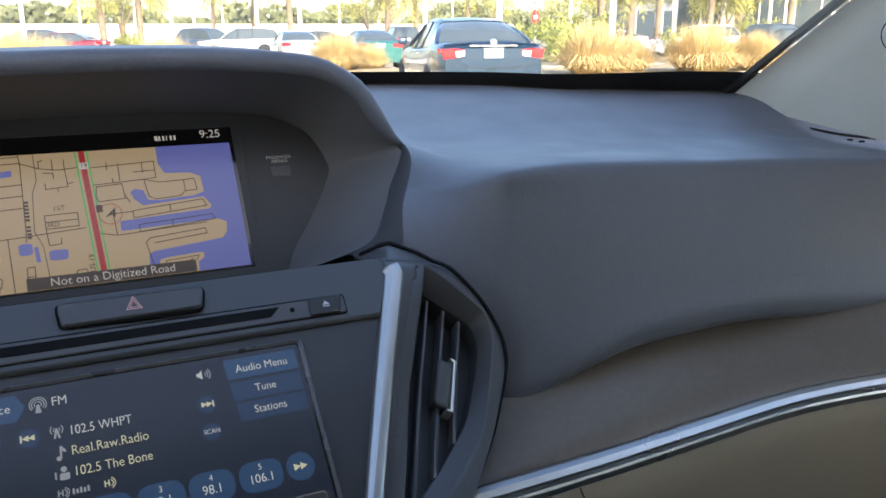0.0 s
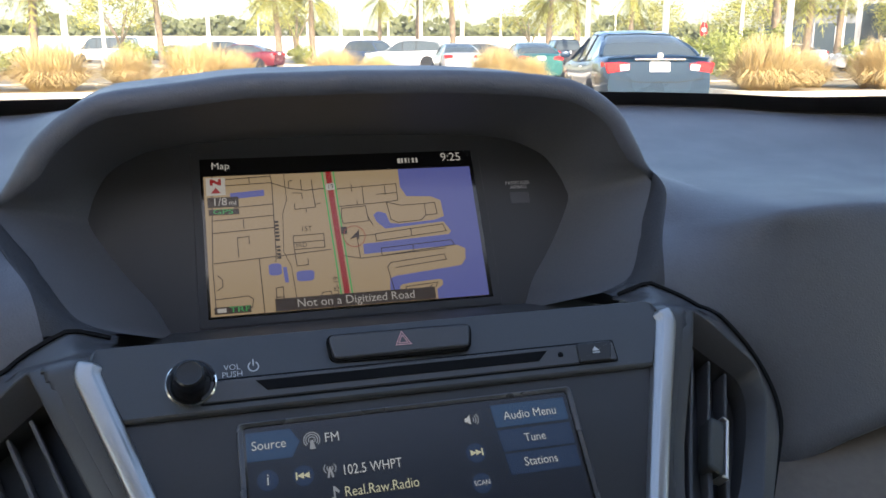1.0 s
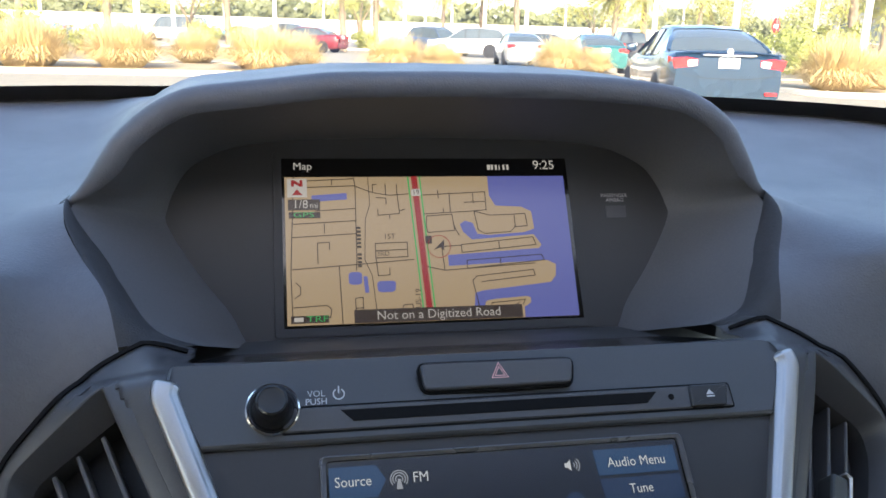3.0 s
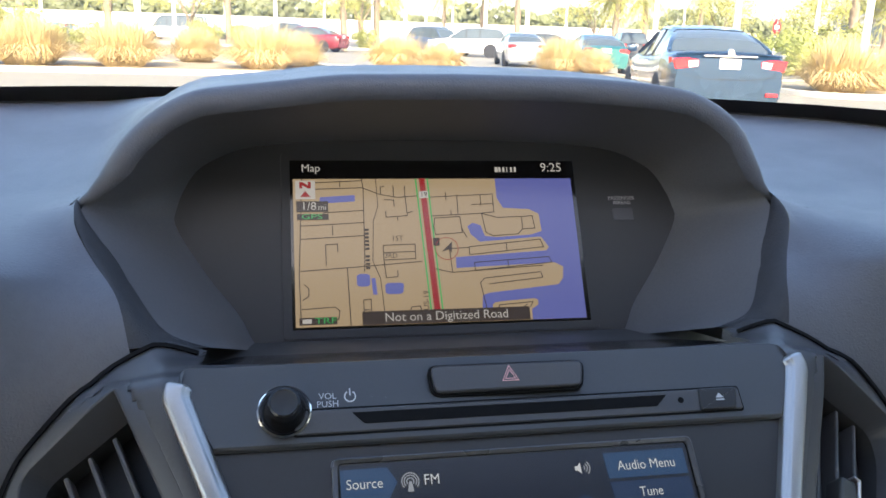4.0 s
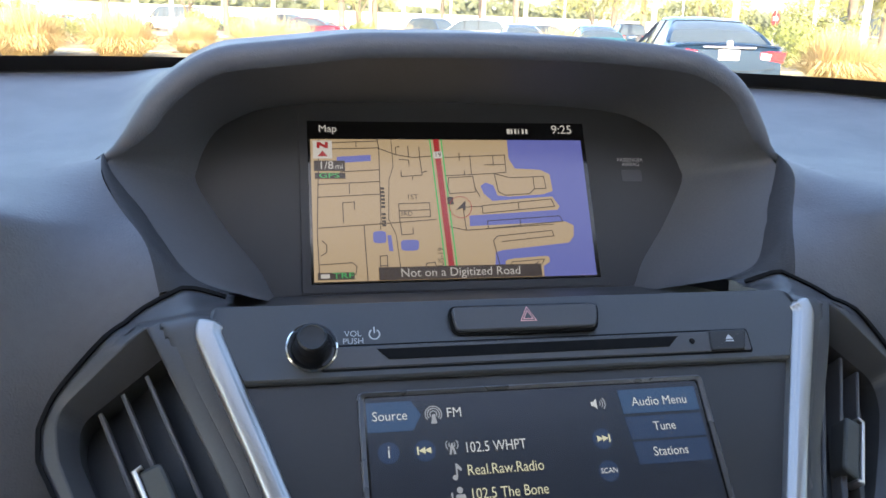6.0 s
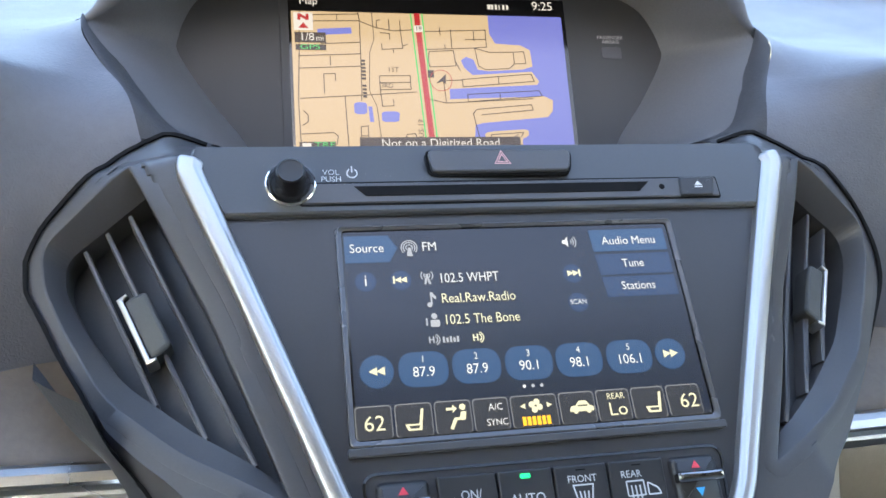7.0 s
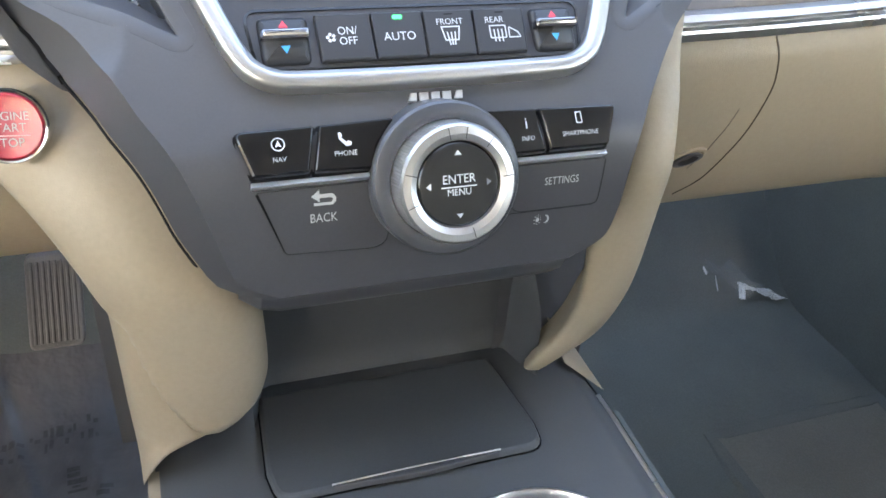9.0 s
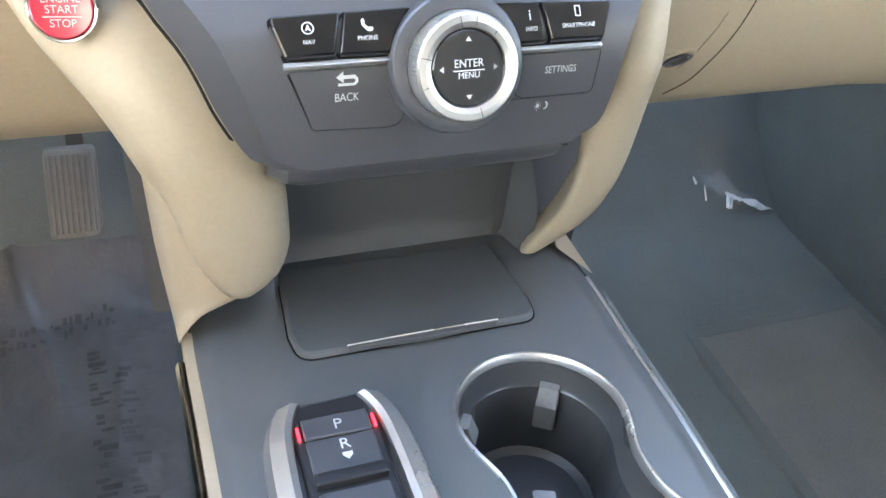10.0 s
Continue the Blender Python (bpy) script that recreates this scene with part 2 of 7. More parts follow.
def sweep(path, profile, up=(0, 0, 1), close_ends=True, scale=None, loop=False):
    """A profile of (side, up) pairs carried along a path of points."""
    bm = bmesh.new()
    pts = [Vector(p) for p in path]
    up = Vector(up)
    rings = []
    for i, p in enumerate(pts):
        a = pts[i - 1] if (loop or i > 0) else p
        b = pts[(i + 1) % len(pts)] if (loop or i < len(pts) - 1) else p
        d = (b - a).normalized()
        s = d.cross(up).normalized()
        u = s.cross(d).normalized()
        k = scale(i / (len(pts) - 1)) if scale else (1, 1)
        rings.append([bm.verts.new(p + s * (x * k[0]) + u * (y * k[1])) for x, y in profile])
    n = len(profile)
    pairs = list(zip(rings, rings[1:])) + ([(rings[-1], rings[0])] if loop else [])
    for a, b in pairs:
        for i in range(n):
            bm.faces.new((a[i], a[(i + 1) % n], b[(i + 1) % n], b[i]))
    if close_ends and not loop:
        bm.faces.new(list(reversed(rings[0])))
        bm.faces.new(rings[-1])
    return bm


def curve_through(pts, n):
    """n + 1 points on a smooth curve through the given ones."""
    out, m = [], len(pts) - 1
    P = [Vector(p) for p in pts]
    for k in range(n + 1):
        t = k / n * m
        i = min(int(t), m - 1)
        f = t - i
        p0, p1, p2, p3 = P[max(0, i - 1)], P[i], P[i + 1], P[min(m, i + 2)]
        out.append(0.5 * ((2 * p1) + (p2 - p0) * f + (2*p0 - 5*p1 + 4*p2 - p3) * f * f + (3*p1 - p0 - 3*p2 + p3) * f ** 3))
    return out


def box(x0, y0, z0, x1, y1, z1, bevel=0.0, seg=2):
    bm = bmesh.new()
    bmesh.ops.create_cube(bm, size=1)
    for v in bm.verts:
        v.co = Vector((x0 + (v.co.x + 0.5) * (x1 - x0), y0 + (v.co.y + 0.5) * (y1 - y0), z0 + (v.co.z + 0.5) * (z1 - z0)))
    if bevel:
        bmesh.ops.bevel(bm, geom=bm.edges[:], offset=bevel, segments=seg, affect="EDGES", profile=0.5)
    return bm


def merged(*bms):
    out = bmesh.new()
    for b in bms:
        me = bpy.data.meshes.new("tmp")
        b.to_mesh(me)
        b.free()
        out.from_mesh(me)
        bpy.data.meshes.remove(me)
    return out


def lettering(body, size, x, y, h, mapped, material, parent, align="CENTER", stretch=1.0, name="lettering", slant=0.0, angle=0.0):
    """Words lying on a mapped surface, centred at (x, y), h above it; size in metres."""
    cu = bpy.data.curves.new(name, "FONT")
    cu.body, cu.size, cu.align_x, cu.align_y, cu.shear = body, size, align, "CENTER", slant
    cu.resolution_u = 3
    cu.space_line = 0.9
    tmp = new("tmp", cu)
    me = bpy.data.meshes.new_from_object(tmp)
    bpy.data.objects.remove(tmp)
    bpy.data.curves.remove(cu)
    bm = bmesh.new()
    bm.from_mesh(me)
    bpy.data.meshes.remove(me)
    c, s = math.cos(radians(angle)), math.sin(radians(angle))
    for v in bm.verts:
        px, py = v.co.x * stretch, v.co.y
        v.co = mapped(x + px * c - py * s, y + px * s + py * c, h)
    return part(name, bm, material, parent, smooth=False)


def flat(poly, h, mapped):
    """A thin printed or lit shape on a mapped surface."""
    return stack([(poly, h - 0.0001), (poly, h)], mapped)


# ---- cabin shell ----
def ws_base(x):
    """Where the windscreen meets the dash top."""
    return pw(abs(x), [(0, 0.960), (0.25, 0.942), (0.33, 0.915), (0.38, 0.885), (0.43, 0.852), (0.50, 0.828), (0.56, 0.805), (0.645, 0.760), (0.69, 0.715), (0.78, 0.64)])


def ws_z(x):
    return pw(abs(x), [(0, 1.2755), (0.40, 1.2745), (0.50, 1.2690), (0.645, 1.2655), (0.78, 1.262)])


def dash_z(x, y):
    """The dash top without the hood."""
    edge = ws_base(x)
    z = 1.2425 + (ws_z(x) - 1.2425) * smooth01(0.612, edge, y)
    return z - (0.012 * smooth01(0.35, 0.72, abs(x)) + 0.014 * smooth01(0.58, 0.76, abs(x))) * (1 - smooth01(0.612, edge, y))


HOOD = [(0, 0.0805), (0.06, 0.0802), (0.105, 0.0780), (0.140, 0.0740), (0.160, 0.0665), (0.178, 0.0535), (0.195, 0.0275), (0.208, 0.010), (0.235, 0.0)]
HOOD_DRIVER = [(0, 0.0805), (0.06, 0.0790), (0.100, 0.0745), (0.120, 0.0722), (0.140, 0.0695), (0.156, 0.0630), (0.180, 0.0440), (0.196, 0.0205), (0.208, 0.007), (0.235, 0.0)]
LIP_Y, LIP_R = 0.598, 0.0085


def hood_lift(x):
    """The arch of the hood, a little lower on the driver's shoulder."""
    return pw(x, HOOD) if x > 0 else pw(-x, HOOD_DRIVER)


def hood_z(x, y):
    keep = 1 - 0.9 * smooth01(0.69, 1.02, y)
    wide = 1 + 0.22 * smooth01(0.62, 0.98, y)
    lift = hood_lift(x / wide) * keep
    base = dash_z(x, y)
    return base + lift - max(0.0, base - 1.2425) * 0.85 * min(1, lift / 0.05)


def lip(x, turn):
    """The rolled front edge: turn 0 on top, 90 degrees at the front, more underneath."""
    bulge = min(1, hood_lift(x) / 0.03)
    r = LIP_R * bulge
    yc = LIP_Y + 0.014 * (1 - bulge) + r
    s = (hood_z(x + 0.002, yc) - hood_z(x - 0.002, yc)) / 0.004
    d = r * (1 - math.cos(radians(turn))) / math.sqrt(1 + s * s)
    return x + s * d, yc - r * math.sin(radians(turn)), hood_z(x, yc) - d, yc


def hood_top(a, b):
    x = -0.78 + 1.56 * a
    k = b * 46
    if k <= 12:
        return lip(x, 130 * (1 - k / 12))[:3]
    yc = lip(x, 0)[3]
    y = yc + (ws_base(x) - yc) * ((k - 12) / 34) ** 1.3
    return x, y, hood_z(x, y)


dashboard = thing("dashboard", (0, 0.62, 0.95), "charcoal vinyl car dashboard with beige lower panels and display hood", "dashboard")


part("dash_top", sheet(hood_top, 240, 46), VINYL, dashboard, "charcoal vinyl dash top rising into an arched display hood", angle=60)

# the soft pads that face the seats, one each side of the centre stack
INNER = [(0, 0.2055), (0.05, 0.2055), (0.10, 0.2030), (0.30, 0.174), (0.40, 0.167), (0.50, 0.158), (1, 0.150)]


def pad_point(side, a, b):
    """a: outwards from the centre stack, b: from the dash top down to the lower lip."""
    x_in = pw(b, INNER)
    x = x_in + (0.76 - x_in) * a ** 1.25
    bulge = smooth01(0.185, 0.245, x)
    low = pw(x, [(0.15, 1.050), (0.21, 1.070), (0.245, 1.0930), (0.29, 1.1125), (0.338, 1.1225), (0.418, 1.125), (0.51, 1.1177), (0.59, 1.1077), (0.76, 1.085)])
    crest = pw(x, [(0.20, 1.2345), (0.217, 1.2375), (0.238, 1.2432), (0.282, 1.2456), (0.329, 1.2442), (0.407, 1.2395), (0.495, 1.2348), (0.607, 1.2270), (0.76, 1.2200)])
    face = 1.2425 - 0.012 * smooth01(0.35, 0.72, x) - 0.014 * smooth01(0.58, 0.76, x)
    fall = face - 0.030 - low
    near = (pw(b, [(0, 0.612), (0.05, 0.600), (0.16, 0.570), (0.34, 0.515), (0.55, 0.492), (0.78, 0.492), (0.90, 0.492), (0.95, 0.494), (1, 0.524)]),
            pw(b, [(0, face), (0.05, face - 0.0010), (0.16, face - 0.009), (0.34, face - 0.030), (0.55, face - 0.030 - fall * 0.38), (0.78, face - 0.030 - fall * 0.76), (0.90, low + 0.003), (0.95, low), (1, low + 0.002)]))
    # a flat top, a crisp fold, a steep face and a broad roll under the lower edge
    drop = crest - 0.018 - (low + 0.006)
    away = (pw(b, [(0, 0.612), (0.05, 0.600), (0.12, 0.563), (0.19, 0.520), (0.225, 0.507), (0.26, 0.5015), (0.32, 0.498), (0.50, 0.489), (0.70, 0.480), (0.82, 0.475), (0.88, 0.4765), (0.94, 0.485), (1, 0.51)]),
            pw(b, [(0, face), (0.05, face), (0.12, (face + crest) / 2), (0.19, crest + 0.0005), (0.225, crest - 0.0005), (0.26, crest - 0.006), (0.32, crest - 0.018), (0.50, crest - 0.018 - drop * 0.38), (0.70, crest - 0.018 - drop * 0.78), (0.82, low + 0.006), (0.88, low - 0.002), (0.94, low - 0.010), (1, low - 0.014)]))
    y, z = (p + (q - p) * bulge for p, q in zip(near, away))
    y += 0.009 * (1 - smooth01(0.207, 0.300, x)) * smooth01(0.18, 0.34, b) + 0.050 * (1 - smooth01(0.168, 0.205, x)) * smooth01(0.45, 0.58, b)
    z += hood_lift(side * x) * (1 - smooth01(0, 0.22, b))
    return side * x, y, z


for side, word in ((1, "passenger"), (-1, "driver")):
    part(word + "_pad", sheet(lambda a, b: pad_point(side, a, b), 110, 112), VINYL, dashboard, "grained charcoal vinyl pad", angle=70)

# recess of the upper display: floor, cheeks and ceiling
NAV_O, NAV_V, NAV_N = Vector((0, 0.609, 1.1725)), Vector((0, 0.517, 0.856)), Vector((0, -0.856, 0.517))


def nav(x, s, w=0.0):
    return NAV_O + Vector((x, 0, 0)) + NAV_V * s + NAV_N * w


RIM = [(0, 0.489, 1.2005), (0.08, 0.489, 1.2005), (0.136, 0.516, 1.2000), (0.156, 0.513, 1.2065), (0.169, 0.525, 1.2135), (0.186, 0.556, 1.2305), (0.2035, 0.600, 1.2455)]
RIM_SIDE = {side: RIM + [(abs(p[0]), p[1], p[2]) for p in (lip(side * x, 122) for x in (0.202, 0.196, 0.184, 0.168, 0.140, 0.105, 0.06, 0))] for side in (1, -1)}
FACE = [(0, -0.012), (0.06, -0.012), (0.112, -0.012), (0.117, -0.004), (0.124, 0.010), (0.142, 0.034), (0.160, 0.064),
        (0.160, 0.076), (0.156, 0.088), (0.149, 0.100), (0.138, 0.108), (0.122, 0.115), (0.096, 0.119), (0.06, 0.121), (0, 0.122)]


def resample(pts, n):
    """The points spread along a smooth curve."""
    return curve_through([Vector(p) if len(p) == 3 else Vector((p[0], p[1], 0)) for p in pts], n)


RIM_S, FACE_S = {side: resample(RIM_SIDE[side][2:], 44) for side in (1, -1)}, resample(FACE[2:], 44)


CORNER = max(range(45), key=lambda k: RIM_S[1][k].x)


def cheek_share(k):
    """One on the cheeks, none along the hood."""
    return 1 - smooth01(CORNER - 4, CORNER, k)


def recess(a, b):
    """Cheeks and ceiling, from one lower corner over the top to the other."""
    k = int(round(abs(2 * a - 1) * 44))
    sg = 1 if a < 0.5 else -1
    o, f = RIM_S[sg][44 - k], FACE_S[44 - k]
    i = nav(f.x, f.y)
    b0 = 0.16 * cheek_share(44 - k)
    p = o.lerp(i, b0 + (1 - b0) * b)
    return Vector((sg * p.x, p.y, p.z))


part("display_recess", sheet(recess, 88, 10), RECESS, dashboard, "matt black recess round the upper display", angle=70)
part("display_shelf", sheet(lambda a, b: Vector((-0.141 + 0.282 * a, 0.489, 1.2000)).lerp(nav(-0.112 + 0.224 * a, -0.012), b), 8, 4), PIANO, dashboard, "gloss black shelf below the display")
# Added sheet, out of view, that blocks light leaking in behind the display.
part("display_back", sheet(lambda a, b: Vector((-0.20 + 0.40 * a, pw(b, [(0, 0.630), (0.7, 0.632), (1, 0.690)]), 1.00 + 0.225 * b)), 6, 10), CAVITY, dashboard, "unseen dark sheet keeping stray light from under the display")
# Dark backing added so nothing bright shows through gaps below the display.
part("display_underside", sheet(lambda a, b: Vector((-0.150 + 0.300 * a, 0.502 + 0.115 * b, 1.1895 - 0.026 * b)), 6, 4), CAVITY, dashboard)
for side in (-1, 1):
    rows = []
    for k in range(CORNER + 1):
        rim, f = RIM_S[side][k], FACE_S[k]
        back = min((abs(pad_point(1, 0, q / 800)[1] - rim.y - 0.008 * cheek_share(k) * min(1, k / 8)), q / 800) for q in range(336))[1]
        p0 = Vector(pad_point(1, 0, back))
        lean = (p0 - Vector(pad_point(1, 0.03, back))).normalized()
        p1 = p0 + lean * min(0.012, max(0.002, (rim - p0).dot(lean)))
        rows.append((p0, p1, rim.lerp(nav(f.x, f.y), 0.17 * cheek_share(k))))
    for _ in range(3):                             # even out the edge from row to row
        rows = [rows[0]] + [tuple((rows[k - 1][q] + 2 * rows[k][q] + rows[k + 1][q]) / 4 if q else rows[k][q] for q in range(3)) for k in range(1, len(rows) - 1)] + [rows[-1]]

    def cheek_edge(a, b):
        p0, p1, p2 = rows[int(round(a * CORNER))]
        p = p0 * (1 - b) ** 2 + p1 * (2 * b * (1 - b)) + p2 * b * b
        return side * p.x, p.y, p.z
    # Shade beside the recess is put into this edge's darker colour.
    part("cheek_roll", sheet(cheek_edge, CORNER, 12), VINYL_SHADED, dashboard, "rounded vinyl edge beside the display recess", angle=80)


# plugs added in the hood's two corners, hiding the lit bulkhead behind
for x in (-0.2045, 0.2045):
    part("corner_stiffener", box(x - 0.0065, 0.6090, 1.230, x + 0.0050, 0.630, 1.2492, 0.001), VINYL_SHADED, dashboard)

# trim band, bright strip and lower panels on both sides
def trim_y(x):
    return 0.432 - 0.075 * smooth01(0.40, 0.78, x)


def strip_z(x, side=1):
    return (0.007 if side < 0 else 0.0) + pw(x, [(0.16, 1.060), (0.25, 1.062), (0.40, 1.069), (0.55, 1.077), (0.76, 1.090)])


def lower_y(x, z, foot=0.905):
    b = (strip_z(x) - 0.008 - z) / (strip_z(x) - 0.008 - foot)
    return trim_y(x) + pw(b, [(0, 0.001), (0.10, -0.004), (0.35, 0.0), (0.7, 0.014), (0.94, 0.033), (1, 0.046)])


for side in (1, -1):
    def insert(a, b):
        x = 0.150 + (0.76 - 0.150) * a
        top = pw(x, [(0.15, 1.085), (0.24, 1.12), (0.35, 1.135), (0.76, 1.105)])
        z0 = strip_z(x, side) - 0.006
        y = trim_y(x) + pw(b, [(0, 0.0), (0.20, 0.005), (0.45, 0.030), (0.70, 0.066), (1, 0.105)])
        return side * x, y, z0 + (top - z0) * b

    part("trim_band", sheet(insert, 50, 12), TAUPE, dashboard, "taupe trim band under the pad")
    prof = [(0.0030, -0.0086), (0.0056, -0.0078), (0.0064, -0.0030), (0.0058, -0.0012), (0.0022, -0.0002), (0.0022, 0.0012), (0.0064, 0.0024), (0.0064, 0.0042), (0.0040, 0.0075), (0, 0.0085), (-0.004, 0.0075), (-0.004, -0.008)]
    line = [(side * x, trim_y(x) - 0.001, strip_z(x, side)) for x in [0.158 + 0.602 * k / 40 for k in range(41)]]
    part("bright_strip", sweep(line, [(p * side, q) for p, q in prof]), STRIP, dashboard, "satin silver strip")

    def lower(a, b):
        x_in = 0.152 if side > 0 else 0.128
        x = x_in + (0.76 - x_in) * a
        z = strip_z(x, side) - 0.008 - b * (strip_z(x, side) - 0.008 - (0.905 if side > 0 else 0.924))
        y = trim_y(x) + pw(b, [(0, 0.001), (0.10, -0.004), (0.35, 0.0), (0.7, 0.014), (0.94, 0.033), (1, 0.046)])
        return side * x, y, z

    part("lower_panel", sheet(lower, 50, 26), BEIGE, dashboard, "beige vinyl lower panel")

    def under(a, b):
        x = 0.128 + (0.76 - 0.128) * a
        return side * x, trim_y(x) + 0.046 + 0.33 * b, (0.905 if side > 0 else 0.924) + 0.012 * b
    part("underside", sheet(under, 12, 4), CARPET, dashboard)

# the driver's pad runs down beside the stack in a narrow tail
TAIL = [((-0.206, 0.428, 1.122), (-0.180, 0.405, 1.120)), ((-0.192, 0.422, 1.101), (-0.1725, 0.402, 1.102)), ((-0.179, 0.420, 1.085), (-0.1660, 0.402, 1.090)), ((-0.1735, 0.419, 1.0735), (-0.1605, 0.404, 1.0775)), ((-0.168, 0.417, 1.0630), (-0.1550, 0.405, 1.0675)), ((-0.1475, 0.409, 1.0480), (-0.1465, 0.407, 1.0510))]
tail_l, tail_r = (curve_through([p[q] for p in TAIL], 30) for q in (0, 1))


def tail_point(a, b):
    k = int(round(b * 30))
    p = tail_l[k].lerp(tail_r[k], a)
    return p + Vector((0.2, -1, 0.3)) * (0.0045 * math.sin(math.pi * (0.12 + 0.76 * a)) * (1 - b) ** 0.5) + Vector((0, 0.012, 0)) * (1 - min(1, a * 8))


# Tail takes the shaded copy of the pad vinyl.
part("pad_tail", sheet(tail_point, 16, 30), VINYL_SHADED, dashboard, "vinyl tail of the pad beside the stack", angle=70)

# glovebox outline and its latch
gl = [Vector((p.x, lower_y(p.x, p.z) - 0.0002, p.z)) for p in curve_through([(0.250, 0, 1.053), (0.257, 0, 1.028), (0.2583, 0, 1.0125), (0.2538, 0, 0.9823), (0.2461, 0, 0.9579), (0.2385, 0, 0.940), (0.225, 0, 0.926)], 30)]
part("glovebox_gap", sweep(gl, [(0.00045, 0.0002), (-0.00045, 0.0002), (-0.00045, -0.003), (0.00045, -0.003)], up=(0, -1, 0.2)), BROWN, dashboard, "dark shut line of the glovebox lid")
gp = lambda x, z, h: Vector((x, lower_y(x, z) - h, z))
crease = [gp(p.x, p.z, -0.0002) for p in curve_through([(0.2395, 0, 1.0030), (0.2365, 0, 0.990), (0.2320, 0, 0.977), (0.2285, 0, 0.966), (0.2215, 0, 0.954)], 20)]
# The recess edge is a darker strip, standing for its shade.
part("latch_crease", sweep(crease, [(0.0006, 0.0004), (-0.0006, 0.0004), (-0.0006, -0.003), (0.0006, -0.003)], up=(0, -1, 0.2), scale=lambda k: (1 - 0.6 * abs(2 * k - 1), 1)), TAUPE, dashboard, "darker strip drawn as shade along the latch recess")
part("latch_rim", stack([(disc(0, 0, 0.0118, 28), -0.001), (disc(0, 0, 0.0110, 28), 0.0022), (disc(0, 0, 0.0092, 28), 0.0026), (disc(0, 0, 0.0080, 28), 0.001)],
     lambda x, z, h: gp(0.2145 + x * 1.35, 0.965 + z * 0.62 + x * 0.35, h), cap1=False), BEIGE, dashboard, "raised beige rim of the latch")
part("glovebox_latch", stack([(disc(0, 0, 0.0075, 24), 0.002), (disc(0, 0, 0.0078, 24), 0.0045), (disc(0, 0, 0.0055, 24), 0.0048), (disc(0, 0, 0.004, 24), 0.001)],
     lambda x, z, h: gp(0.2145 + x * 1.35, 0.965 + z * 0.62 + x * 0.35, h)), PANEL, dashboard, "dark oval glovebox latch")

# demister slots at the dash end
slot = [Vector((p.x, p.y, dash_z(p.x, p.y) + 0.0004)) for p in curve_through([(0.684, 0.649, 0), (0.703, 0.6395, 0), (0.725, 0.6315, 0), (0.752, 0.6230, 0)], 16)]
part("demister_slot", sweep(slot, [(0.0038, -0.002), (0.0030, 0.0006), (-0.0030, 0.0006), (-0.0038, -0.002)], scale=lambda k: (0.15 + 0.85 * math.sin(math.pi * (0.06 + 0.88 * k)) ** 0.7, 1)), SEAM, dashboard, "slim demister slot")
for x, y in ((0.7165, 0.6265), (0.7295, 0.6225)):
    z = dash_z(x, y)
    part("demister_slot", box(x - 0.004, y - 0.002, z - 0.003, x + 0.004, y + 0.002, z + 0.0009, 0.0012), SEAM, dashboard)

# windscreen, its black border, pillars, doors, roof, floor
def screen_point(a, b):
    x = -0.76 + 1.52 * a
    y = ws_base(x) + 0.004
    return x * (1 - 0.10 * b), y - 0.76 * b, ws_z(x) + 0.001 + 0.395 * b ** 0.92


glass = single("windscreen", sheet(screen_point, 40, 12), GLASS, "clear curved car windscreen above the dashboard", "windscreen", kind="structure")
glass.visible_shadow = False
single("windscreen_border", sheet(lambda a, b: Vector(screen_point(a, max(0.0, b - 0.25) / 0.75 * (0.026 + 0.018 * smooth01(0.40, 0.66, abs(1.52 * a - 0.76))))) + Vector((0, -0.004, 0.0005 - 0.016 * (1 - min(1, b * 4)))), 120, 4), FRIT, "black ceramic border along the windscreen base", "border", kind="structure")

for side in (1, -1):
    def pillar(a, b):
        p = Vector((0.664, 0.752, 1.255)).lerp(Vector((0.645, 0.20, 1.628)), b)
        q = Vector((0.785, 0.36, 1.190)).lerp(Vector((0.745, 0.02, 1.63)), b)
        ridge = max(0, 1.05 - math.sqrt(((a - 0.42) / (0.42 if a < 0.42 else 0.58)) ** 2 + 0.012)) * min(1, 8 * a, 8 * (1 - a))
        c = p.lerp(q, a) + Vector((-0.024, -0.032, 0.010 * min(1, b * 6))) * ridge
        return side * c.x, c.y, c.z
    single("pillar_trim_%d" % (1 if side > 0 else 2), sheet(pillar, 40, 16), PILLAR, "pale grey-beige windscreen pillar trim", "pillar", kind="structure")

    seal = [Vector((side * 0.659, 0.757, 1.257)).lerp(Vector((side * 0.640, 0.205, 1.630)), k / 12) for k in range(13)]
    single("pillar_seal_%d" % (1 if side > 0 else 2), sweep(seal, [(0.004, -0.003), (0.004, 0.003), (-0.004, 0.003), (-0.004, -0.003)]), FRIT, "black rubber seal along the windscreen pillar", "seal", kind="structure")

    def door(a, b):
        y = 0.86 - 3.32 * a
        return side * (0.850 - 0.085 * smooth01(0.4, 0.9, b)), y, 0.42 + (1.13 - 0.42) * b
    single("wall_kick_%d" % (1 if side > 0 else 2), sheet(lambda a, b: (side * (0.812 - 0.07 * smooth01(0.3, 1, b)), 0.30 + 0.95 * a, 0.40 + 0.62 * b), 6, 6), CARPET, "black carpeted kick panel", "wall", kind="structure")
    single("wall_door_%d" % (1 if side > 0 else 2), sheet(door, 12, 8), BEIGE, "beige inner door panel", "door", kind="structure")

    def cheek(a, b):
        return side * (0.76 - 0.012 * math.sin(3.1 * b)), 0.80 - 0.36 * a, 0.9 + (1.214 - 0.9) * b
    single("wall_dash_end_%d" % (1 if side > 0 else 2), sheet(cheek, 6, 6), PILLAR, "pale trim beside the dash end", "trim", kind="structure")

